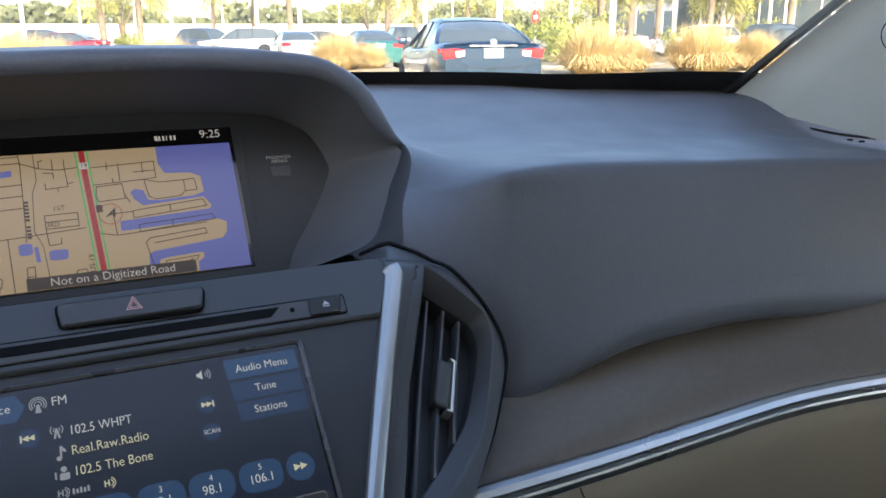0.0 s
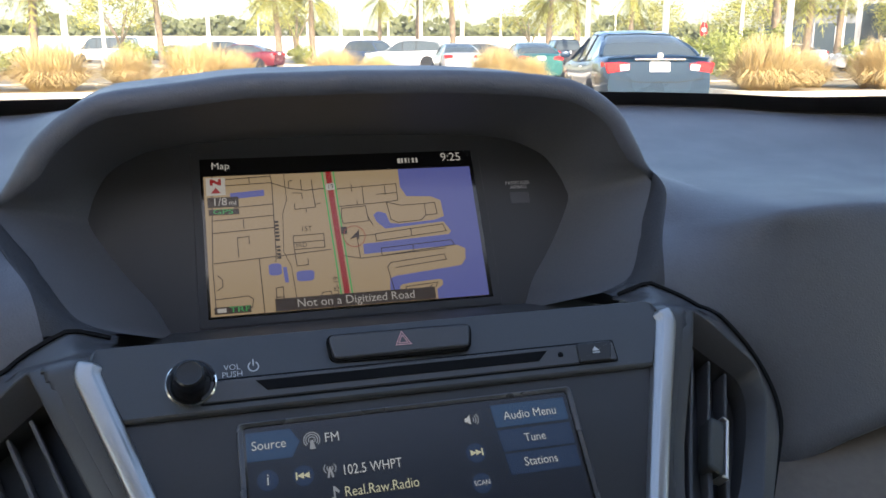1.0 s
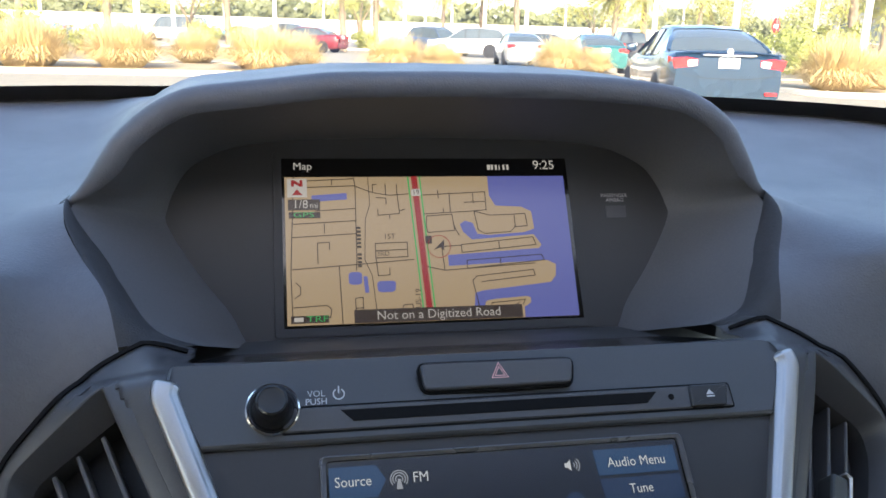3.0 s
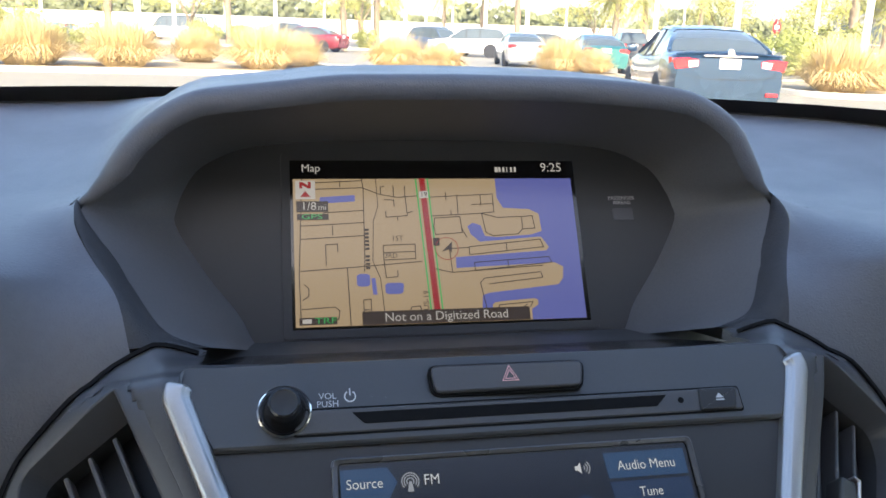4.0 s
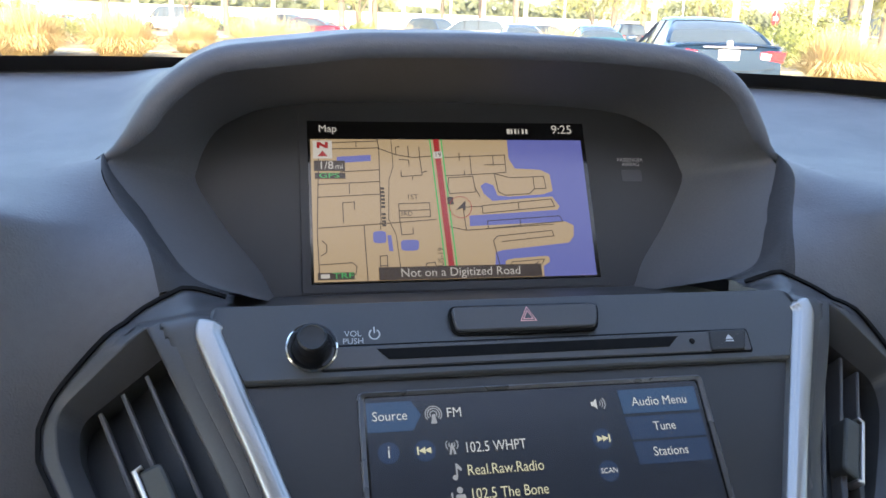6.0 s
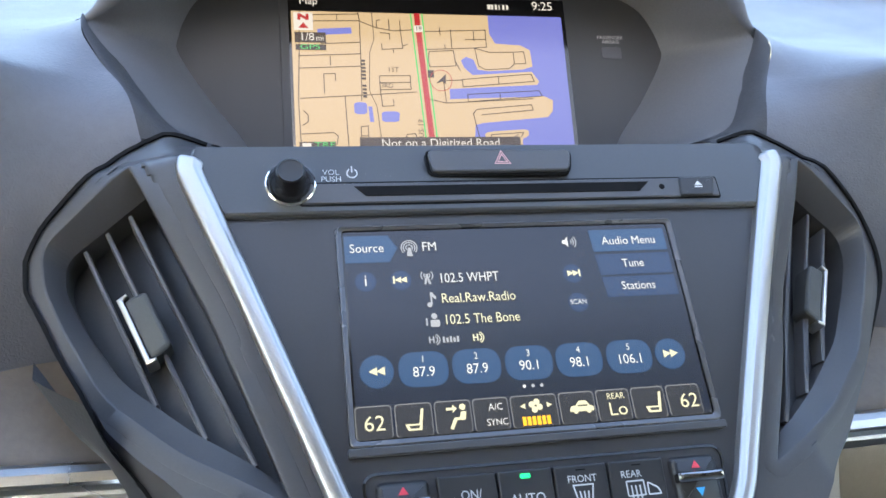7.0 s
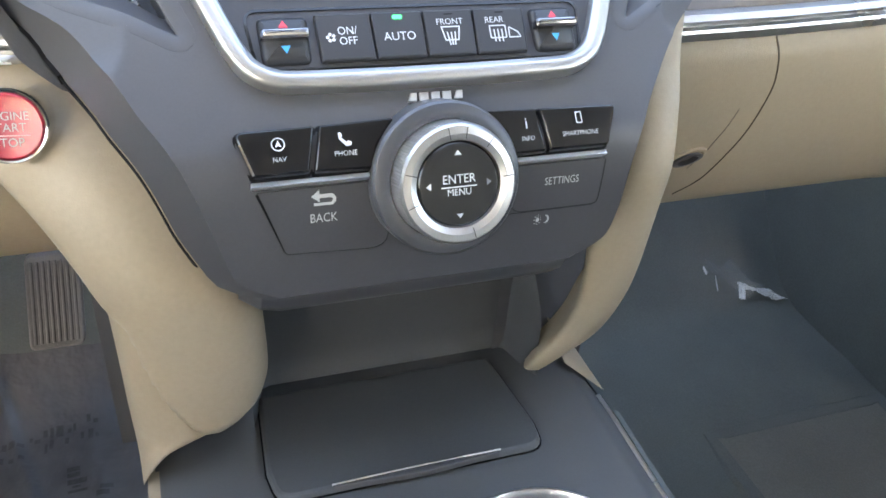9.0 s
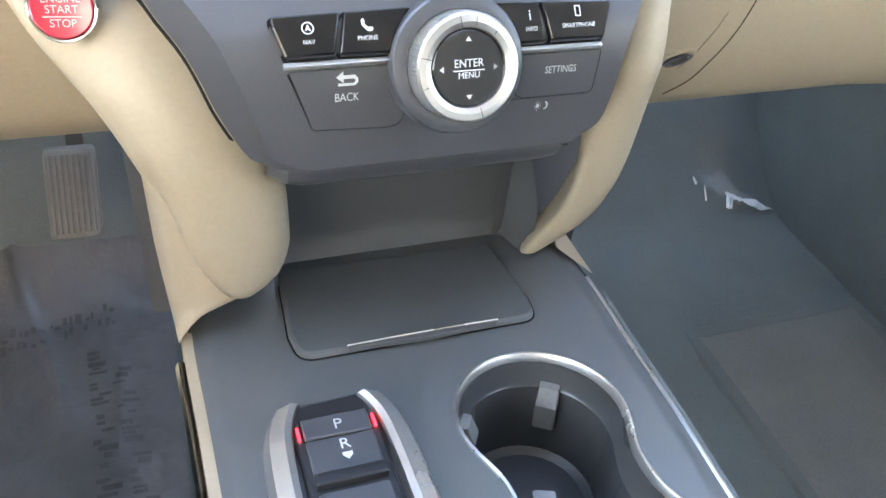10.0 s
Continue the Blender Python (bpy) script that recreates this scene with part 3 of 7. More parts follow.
cap_n, cap_o = Vector((-0.97, -0.12, -0.22)).normalized(), Vector((0.667, 0.551, 1.327))
cap_u = cap_n.orthogonal().normalized()
cap_v = cap_n.cross(cap_u)
cover = thing("handle_cover", cap_o, "round beige cover on the windscreen pillar trim", "cover")
on_pillar = lambda x, y, h: cap_o + cap_u * x + cap_v * y + cap_n * h
part("ring", stack([(disc(0, 0, 0.0165, 32), -0.004), (disc(0, 0, 0.0165, 32), 0.0008), (disc(0, 0, 0.0148, 32), 0.0008)], on_pillar, cap1=False), BROWN, cover, "dark joint round the cover")
part("cap", stack([(disc(0, 0, 0.0150, 32), -0.004), (disc(0, 0, 0.0150, 32), 0.0014), (disc(0, 0, 0.0125, 32), 0.0028)], on_pillar), PILLAR, cover)

single("ceiling", merged(box(-0.74, -2.50, 1.655, 0.74, 0.16, 1.70, 0.01)), PILLAR, "pale fabric roof lining", "ceiling", kind="structure")
# Unseen rear cabin, added for the light it bounces forward.
single("wall_rear", merged(box(-0.86, -1.05, 0.42, 0.86, -1.00, 1.20)), SEATBACK, "beige leather behind the front seats", "wall", kind="structure")
single("wall_tailgate", merged(box(-0.86, -2.50, 0.42, 0.86, -2.45, 1.06)), SEATBACK, "unseen beige wall added below the rear window", "wall", kind="structure")
single("floor_rear", merged(box(-0.86, -2.45, 0.80, 0.86, -1.05, 0.85)), CARPET, "unseen floor added behind the seats to bounce sunlight", "floor", kind="structure")


# Unseen panes; their tints are set to hold back light from behind.
PRIVACY = clear_glass("privacy_glass", (0.20, 0.22, 0.24), 0.5)
# Passenger pane is darker than the driver's, to dim that side.
TINTED, LIGHT_TINT = clear_glass("tinted_glass", (0.72, 0.76, 0.80), 0.5), clear_glass("lightly_tinted_glass", (0.97, 0.97, 0.95), 0.5)
single("window_rear", merged(box(-0.76, -2.49, 1.06, 0.76, -2.48, 1.66)), PRIVACY, "unseen rear window pane, darkened to cut light from behind", "window", kind="structure")
for side in (1, -1):
    single("window_side_%d" % (1 if side > 0 else 2), merged(box(side * 0.750 - 0.003, -0.94, 1.10, side * 0.750 + 0.003, 0.35, 1.66)), TINTED if side > 0 else LIGHT_TINT, "unseen front door pane, its tint setting the side light", "window", kind="structure")
    single("window_rear_side_%d" % (1 if side > 0 else 2), merged(box(side * 0.750 - 0.004, -2.48, 1.10, side * 0.750 + 0.004, -0.95, 1.66)), PRIVACY, "unseen rear door pane, darkened to cut light from behind", "window", kind="structure")


def floor_point(a, b):
    x, y = -0.86 + 1.72 * a, -1.04 + 2.29 * b
    z = 0.425 + 0.42 * smooth01(0.80, 1.22, y) + 0.004 * noise.noise((x * 14, y * 14, 0))
    return x, y, z


single("floor", sheet(floor_point, 60, 90), CARPET, "black carpeted car floor rising to the bulkhead", "floor", kind="structure")
# Unseen sheet added to shade the driver's footwell; passenger side stays open.
single("wall_cowl", sheet(lambda a, b: Vector((-0.80 + 0.66 * a, ws_base(-0.80 + 0.66 * a) + 0.012, ws_z(-0.80 + 0.66 * a) - 0.010)).lerp(Vector((-0.80 + 0.66 * a, 1.24, 1.232)), b), 24, 4), FRIT, "unseen black sheet shading the driver's footwell", "wall", kind="structure")
single("wall_bulkhead", merged(box(-0.86, 1.20, 0.40, 0.86, 1.24, 1.235)), CARPET, "black lined bulkhead behind the dash", "wall", kind="structure")


# ---- centre stack ----
PO, PV, PN = Vector((0, 0.470, 1.195)), Vector((0, math.sqrt(0.5), math.sqrt(0.5))), Vector((0, -math.sqrt(0.5), math.sqrt(0.5)))
EDGE = [(-0.215, 0.17), (-0.180, 0.145), (-0.146, 0.122), (-0.083, 0.119), (-0.001, 0.147), (0.026, 0.150)]


def bend(u, v):
    """The stack falls away beside the vents and rolls under at its foot."""
    w = -0.38 * max(0.0, abs(u) - pw(v, EDGE))
    if v > 0.006:
        w -= 0.008 * ((v - 0.006) / 0.011) ** 2 if v < 0.017 else 0.008 + (v - 0.017) * 0.6
    if v > 0.018 and abs(u) < 0.155:
        w -= 0.5 * (0.155 - abs(u)) * smooth01(0.018, 0.032, v)
    if v < -0.195:
        w -= 0.042 * ((-0.195 - v) / 0.052) ** 1.5
    return w


def pm(u, v, w=0.0):
    return PO + Vector((u, 0, 0)) + PV * v + PN * (w + bend(u, v))


stackroot = thing("centre_stack", (0, 0.36, 0.98), "dark grey plastic centre stack with silver frame", "centre console")
OUT = [(-0.250, 0.072), (-0.2475, 0.079), (-0.2455, 0.0845), (-0.2415, 0.0905), (-0.2325, 0.0935), (-0.215, 0.0965), (-0.199, 0.1015), (-0.181, 0.1110), (-0.153, 0.1300), (-0.1325, 0.1530), (-0.1065, 0.1770), (-0.085, 0.1940), (-0.060, 0.2080), (-0.045, 0.2125), (-0.030, 0.2110), (-0.010, 0.2020), (0.012, 0.1845), (0.0236, 0.1755), (0.030, 0.1670), (0.036, 0.1555)]
VENT_R = [(0.1690, 0.0115), (0.2072, -0.0210), (0.2045, -0.0405), (0.1950, -0.0605), (0.1765, -0.0925), (0.1440, -0.1205), (0.1010, -0.1460), (0.1335, -0.0630)]
VENT_O = [(0.1620, 0.0020), (0.1995, -0.0230), (0.1985, -0.0380), (0.1890, -0.0565), (0.1710, -0.0840), (0.1405, -0.1105), (0.1050, -0.1360), (0.1345, -0.0600)]
VENT_RAD = [0.0015, 0.014, 0.030, 0.050, 0.070, 0.110, 0.001, 0.03]



def dense(poly, n=5):
    """The polygon with extra points along its edges."""
    return [(a[0] + (b[0] - a[0]) * k / n, a[1] + (b[1] - a[1]) * k / n) for a, b in zip(poly, poly[1:] + poly[:1]) for k in range(n)]


VENT_R, VENT_O = dense(fillet(VENT_R, VENT_RAD, 7)), dense(fillet(VENT_O, VENT_RAD, 7))


def inside(p, poly):
    hit = False
    for i in range(len(poly)):
        (x0, y0), (x1, y1) = poly[i - 1], poly[i]
        if (y0 > p[1]) != (y1 > p[1]) and p[0] < (x1 - x0) * (p[1] - y0) / (y1 - y0) + x0:
            hit = not hit
    return hit


OUT = [(p.x, p.y) for p in curve_through([Vector((v, u, 0)) for v, u in OUT], 120)]


LEAN_L = [(-0.250, 0.003), (-0.236, 0.009), (-0.215, 0.0125), (-0.14, 0.0125), (-0.13, 0.009), (-0.12, 0.006), (-0.11, 0.004), (-0.10, 0.0015), (-0.09, 0.0)]
LEAN_R = [(-0.250, 0.003), (-0.236, 0.009), (-0.215, 0.0125), (-0.125, 0.0125), (-0.09, 0.004), (-0.05, 0.0)]
TRIM_L = [(-0.250, 0.0), (-0.2415, 0.0), (-0.2325, 0.001), (-0.215, 0.005), (-0.199, 0.007), (-0.181, 0.0075), (-0.166, 0.0058), (-0.153, 0.0035), (-0.1325, -0.0060), (-0.12, -0.0040), (-0.1065, -0.0030), (-0.098, -0.0050), (-0.082, -0.0065), (-0.060, -0.0065), (-0.050, -0.0050), (-0.040, -0.0008), (-0.033, 0.0006), (-0.026, 0.0030), (-0.015, 0.0030), (-0.003, 0.0012), (0.010, 0.0)]
TRIM_R = [(-0.250, -0.002), (-0.16, -0.0025), (-0.12, -0.0045), (-0.09, -0.0045), (-0.05, -0.001), (0, 0)]


def half_width(v, side):
    return pw(v, OUT) + pw(v, TRIM_R if side > 0 else TRIM_L)


def fascia():
    bm = bmesh.new()
    nu, nv = 220, 160
    grid = []
    for j in range(nv + 1):
        v = -0.250 + 0.286 * j / nv
        hl, hr = half_width(v, -1), half_width(v, 1)
        grid.append([((hl if 2 * i < nu else hr) * (2 * i / nu - 1), v) for i in range(nu + 1)])
    hole, sunk = offset(VENT_R, -0.0015), offset(VENT_R, -0.0042)
    vs = [[bm.verts.new(pm(u, v, -0.0085 if inside((abs(u), v), sunk) else -0.0035)) for u, v in row] for row in grid]
    for j in range(nv):
        for i in range(nu):
            c = (abs(grid[j][i][0] + grid[j + 1][i + 1][0]) / 2, (grid[j][i][1] + grid[j + 1][i + 1][1]) / 2)
            if not inside(c, hole) and not (c[1] > 0.0225 and c[0] < 0.1345):
                bm.faces.new((vs[j][i], vs[j][i + 1], vs[j + 1][i + 1], vs[j + 1][i]))
    return bm


part("fascia", fascia(), FASCIA, stackroot, "matt dark grey plastic fascia", angle=60)
# rolled foot under the fascia
part("foot_roll", sheet(lambda a, b: Vector((-0.088 + 0.184 * a, 0.014 * smooth01(0.072, 0.086, abs(-0.085 + 0.178 * a)) + pw(b, [(0, 0.330), (0.45, 0.3385), (0.7, 0.345), (0.85, 0.352), (1, 0.385)]), pw(b, [(0, 0.9850), (0.45, 0.974), (0.7, 0.9625), (0.85, 0.9590), (1, 0.962)]))), 20, 20), FASCIA, stackroot)
# sides of the stack
for side in (1, -1):
    edge = [(side * half_width(v, side), v) for v in [-0.250 + 0.286 * k / 64 for k in range(65)]] + [(side * u, v) for u, v in ((0.1500, 0.0355), (0.1430, 0.0345), (0.1360, 0.0330))]
    lean = lambda v: pw(v, LEAN_R if side > 0 else LEAN_L)
    out = 1.0 if side < 0 else 0.3
    foot = [(u + side * lean(v) * out, v, -0.0035 - 1.5 * lean(v)) for u, v in edge]
    n = len(edge) - 1
    part("side_facet", sheet(lambda a, b: pm(*edge[int(round(a * n))], -0.0035).lerp(pm(*foot[int(round(a * n))]), b), n, 3), FASCIA, stackroot, "dark grey facet beside the leg")
    part("side_wall", sheet(lambda a, b: pm(*foot[int(round(a * n))]) + Vector((side * 0.002, 0.050, -0.010)) * (b * (0.06 + 0.94 * smooth01(-0.235, -0.195, foot[int(round(a * n))][1]))), n, 3), CAVITY, stackroot)
    gap = [pm(u + side * 0.0009, v, w - 0.0008 + 0.0014 * smooth01(-0.13, -0.10, v)) for u, v, w in foot]
    for run, s in ((gap[4:24], 0.35), (gap[23:], 1.0)):
        part("gap_line", sweep(run, [(0.0009 * s, 0.0014 * s), (-0.0009 * s, 0.0014 * s), (-0.0009 * s, -0.005), (0.0009 * s, -0.005)], up=PN), SEAM, stackroot)

# upper and lower face plates inside the silver frame
top_plate = fillet([(-0.1405, 0.0165), (0.1390, 0.0165), (0.1400, 0.004), (0.127, -0.0235), (-0.127, -0.0235), (-0.1415, 0.004)], [0.003, 0.007, 0.002, 0.001, 0.001, 0.002])
part("upper_plate", plate(dense(top_plate, 4), -0.006, 0.002, pm, 0.0016), FACEPLATE_LIT, stackroot, "satin black plate with disc slot, lightened for the light on its top")
low_plate = fillet([(-0.130, -0.0225), (0.130, -0.0225), (0.1285, -0.030), (0.0765, -0.158), (0.071, -0.163), (-0.071, -0.163), (-0.0765, -0.158), (-0.1285, -0.030)], 0.002)
part("lower_plate", plate(low_plate, -0.006, -0.0015, pm, 0.001), FACEPLATE, stackroot, "satin black plate round the touchscreen")
frame_path = [Vector((*p, 0)) for p in ((-0.1398, 0.0066), (-0.1412, 0.0008), (-0.139, -0.006), (-0.128, -0.033), (-0.118, -0.058), (-0.098, -0.110), (-0.084, -0.147), (-0.0805, -0.155), (-0.0755, -0.1625), (-0.067, -0.1672), (-0.056, -0.1685))]
frame_path = frame_path + [Vector((x, -0.1692, 0)) for x in (-0.02, 0, 0.02)] + [Vector((-p.x, p.y, 0)) for p in frame_path[::-1]]


def frame_sweep():
    bm = bmesh.new()
    prof = [(-0.0044, -0.004), (-0.0043, 0.0024), (-0.0036, 0.0038), (-0.0026, 0.0044), (0.0010, 0.0050), (0.0017, 0.0047), (0.0020, 0.0040), (0.0025, 0.0037), (0.0036, 0.0030), (0.0042, 0.0016), (0.0044, -0.004)]
    pts = curve_through(frame_path, 220)
    rings = []
    for i, p in enumerate(pts):
        d = (pts[min(i + 1, 220)] - pts[max(i - 1, 0)]).normalized()
        s = Vector((-d.y, d.x, 0))
        k = min(1, math.sqrt((min(i, 220 - i) + 0.6) / 4))
        wide = 1.0 + 0.38 * smooth01(60, 0, min(i, 220 - i))
        rings.append([bm.verts.new(pm(*(p + s * (x * k * wide))[:2], h * k)) for x, h in prof])
    for a, b in zip(rings, rings[1:]):
        for i in range(len(prof) - 1):
            bm.faces.new((a[i], a[i + 1], b[i + 1], b[i]))
    bm.faces.new(rings[0])
    bm.faces.new(rings[-1])
    return bm


part("silver_frame", frame_sweep(), FRAMESILVER, stackroot, "satin silver V-shaped frame", angle=50)

# disc slot, eject key and hazard key
part("slot_strip_gap", plate(rect(-0.0946, -0.0196, 0.1081, -0.0077, 0.0015), 0.0, 0.0024, pm, 0.0001), SEAM, stackroot)
part("slot_strip", plate(rect(-0.094, -0.0188, 0.1075, -0.0085, 0.0015), 0.0, 0.0030, pm, 0.0006), PANEL, stackroot)
part("disc_slot", plate([(-0.070, -0.0105), (0.0715, -0.0105), (0.066, -0.0155), (-0.065, -0.0155)], 0.0, 0.0034, pm, 0.0001), SEAM, stackroot, "black disc slot")
part("pin_hole", plate(disc(0.078, -0.0133, 0.0014, 16), 0, 0.0033, pm, 0.0001), SEAM, stackroot)
eject = part("eject_key", plate(fillet([(0.0865, -0.0188), (0.1035, -0.0188), (0.1065, -0.0085), (0.0875, -0.0085)], 0.001), 0.0, 0.0042, pm, 0.0008), BUTTON, stackroot, "small black eject key")
part("eject_symbol", flat([(0.0945, -0.0135), (0.0985, -0.0135), (0.0965, -0.0112)], 0.0044, pm), INK, eject)
part("eject_symbol", flat(rect(0.0945, -0.0147, 0.0985, -0.0141), 0.0044, pm), INK, eject)
haz_gap = fillet([(-0.0365, 0.0095), (0.0365, 0.0090), (0.0335, -0.0052), (-0.0350, -0.0055)], 0.0045)
part("hazard_gap", plate(haz_gap, 0.0, 0.0024, pm, 0.0001), SEAM, stackroot)
hazard = thing("hazard_key", pm(0, 0.002), "wide black hazard key with pale red triangle", "switch")
part("key_cap", plate(offset(haz_gap, 0.0012), 0.0, 0.0046, pm, 0.0009), PANEL, hazard)
for r0, r1 in ((0.0050, 0.0042), (0.0032, 0.0024)):
    tri = lambda r: [(r * 0.92 * math.cos(radians(a)), 0.0018 + r * math.sin(radians(a))) for a in (90, 210, 330)]
    part("triangle", stack([(tri(r0), 0.0051), (tri(r1), 0.0051)], pm, cap1=False), INKPINK, hazard)

# volume knob
knob = thing("volume_knob", pm(-0.098, -0.008), "black round volume knob with thin chrome ring", "knob")
kd = lambda r: disc(-0.098, -0.0085, r, 48)
part("chrome_ring", stack([(kd(0.0112), 0.001), (kd(0.0112), 0.0035), (kd(0.0105), 0.0042), (kd(0.0096), 0.0030)], pm, cap1=False), CHROME, knob, "thin chrome ring")
part("knob_body", stack([(kd(0.0094), 0.001), (kd(0.0084), 0.0040), (kd(0.0074), 0.0060), (kd(0.0069), 0.0075), (kd(0.0067), 0.0128), (kd(0.0063), 0.0142), (kd(0.0055), 0.0146)], pm, cap1=False), PIANO, knob, angle=40)
part("knob_top", stack([(kd(0.0055), 0.0146), (kd(0.0050), 0.0143), (kd(0.002), 0.0140)], pm), BUTTON, knob, "satin black top of the knob")
lettering("VOL\nPUSH", 0.0039, -0.0800, -0.0043, 0.0022, pm, INK, stackroot)
part("power_symbol", stack([([(-0.0705 + r * math.cos(radians(a)), -0.003 + r * math.sin(radians(a))) for a in range(115, 426, 15)] + [(-0.0705 + (r - 0.0006) * math.cos(radians(a)), -0.003 + (r - 0.0006) * math.sin(radians(a))) for a in range(425, 114, -15)], h) for r, h in ((0.0026, 0.0021), (0.0026, 0.0022))], pm), INK, stackroot)
part("power_symbol", flat(rect(-0.0708, -0.0026, -0.0702, 0.0006), 0.0022, pm), INK, stackroot)


# ---- upper display ----
SCREEN = surface("dark_display_glass", (0.006, 0.006, 0.007), 0.12, vary=0.02, coat=0.3)
MAP_TAN, MAP_BLUE, MAP_ROAD = glow("map_land", (0.60, 0.44, 0.25), 0.53), glow("map_water", (0.16, 0.18, 0.54), 0.55), glow("map_road", (0.05, 0.03, 0.02), 0.6)
MAP_RED, MAP_GREEN, MAP_BAR, MAP_WHITE = glow("map_traffic_red", (0.36, 0.02, 0.02), 0.65), glow("map_green", (0.05, 0.42, 0.10), 0.7), glow("map_bar", (0.035, 0.022, 0.014), 0.8), glow("map_text", (0.62, 0.58, 0.52), 0.62)
SMOKED = surface("smoked_display_cover", (0.048, 0.048, 0.052), 0.44, vary=0.02, stain=2.0, size=100, spec=0.30)
navd = thing("navigation_display", nav(0, 0), "upper display showing a tan street map with blue water", "display")
part("face", stack([([(-x * 1.05, 0.055 + (s - 0.055) * 1.06) for x, s in FACE[::-1]] + [(x * 1.05, 0.055 + (s - 0.055) * 1.06) for x, s in FACE[1:]], 0.0001)], nav), SMOKED, navd, "smoked gloss cover", smooth=False)
part("bezel", stack([(rect(-0.0985, -0.0065, 0.0985, 0.112, 0.002), 0.0005), (rect(-0.0983, -0.0063, 0.0983, 0.1118, 0.002), 0.0010), (rect(-0.0932, -0.0012, 0.0932, 0.1072, 0.001), 0.0011), (rect(-0.0930, -0.0010, 0.0930, 0.107, 0.001), 0.0008)], nav, cap1=False), SMOKED, navd)
scr = part("screen", flat(rect(-0.0930, -0.0010, 0.0930, 0.107), 0.0010, nav), SCREEN, navd, "dark display glass")
# the map, 0..1 across and 0..1 up its own field
MX0, MX1, MS0, MS1 = -0.0912, 0.0902, 0.0005, 0.0945


def mp(x, y, h=0.0):
    return nav(MX0 + (MX1 - MX0) * x, MS0 + (MS1 - MS0) * y, 0.0012 + h)


def map_poly(name, pts, mat, layer):
    part(name, flat(pts, layer * 0.00016, mp), mat, scr, smooth=False)


def map_line(pts, layer=3, width=0.0062, mat=None, name="street"):
    """A street as a thin ribbon."""
    bm = bmesh.new()
    k = 1.93
    P = [Vector((x * k, y)) for x, y in pts]
    L, R = [], []
    for i, p in enumerate(P):
        d0 = (p - P[i - 1]).normalized() if i else (P[1] - p).normalized()
        d1 = (P[i + 1] - p).normalized() if i < len(P) - 1 else d0
        m = (d0 + d1)
        m = m.normalized() if m.length > 0.2 else d0
        nrm = Vector((-m.y, m.x)) * (width * 0.5 / max(0.5, m.dot(d0)))
        L.append(bm.verts.new(mp((p.x + nrm.x) / k, p.y + nrm.y, layer * 0.00016)))
        R.append(bm.verts.new(mp((p.x - nrm.x) / k, p.y - nrm.y, layer * 0.00016)))
    for i in range(len(P) - 1):
        bm.faces.new((L[i], L[i + 1], R[i + 1], R[i]))
    part(name, bm, mat or MAP_ROAD, scr, smooth=False)


map_poly("map_land", rect(0, 0, 1, 1), MAP_TAN, 0)
map_poly("map_water", [(0.735, 0.785), (0.715, 0.86), (0.715, 1.0), (1, 1), (1, 0.0), (0.805, 0.0), (0.805, 0.07), (0.66, 0.06), (0.63, 0.09), (0.635, 0.175), (0.66, 0.19), (0.91, 0.235), (0.93, 0.28), (0.935, 0.36), (0.905, 0.39), (0.55, 0.365), (0.55, 0.44), (0.88, 0.475), (0.89, 0.50), (0.865, 0.575), (0.64, 0.545), (0.61, 0.60), (0.60, 0.655), (0.62, 0.68), (0.648, 0.66), (0.66, 0.585), (0.70, 0.575), (0.83, 0.59), (0.87, 0.615), (0.865, 0.74), (0.83, 0.775)], MAP_BLUE, 1)
map_poly("map_island", fillet([(0.665, 0.06), (0.80, 0.065), (0.83, 0.10), (0.83, 0.145), (0.70, 0.13), (0.668, 0.12)], 0.02), MAP_TAN, 2)
map_poly("map_water", fillet([(0.09, 0.825), (0.21, 0.84), (0.21, 0.885), (0.09, 0.87)], 0.005), MAP_BLUE, 1)
map_poly("map_water", fillet([(0.205, 0.255), (0.25, 0.255), (0.25, 0.34), (0.205, 0.34)], 0.02), MAP_BLUE, 1)
map_poly("map_water", [(0.258, 0.20), (0.272, 0.20), (0.268, 0.31), (0.254, 0.31)], MAP_BLUE, 1)
map_poly("map_water", fillet([(0.30, 0.20), (0.36, 0.20), (0.365, 0.275), (0.30, 0.275)], 0.02), MAP_BLUE, 1)
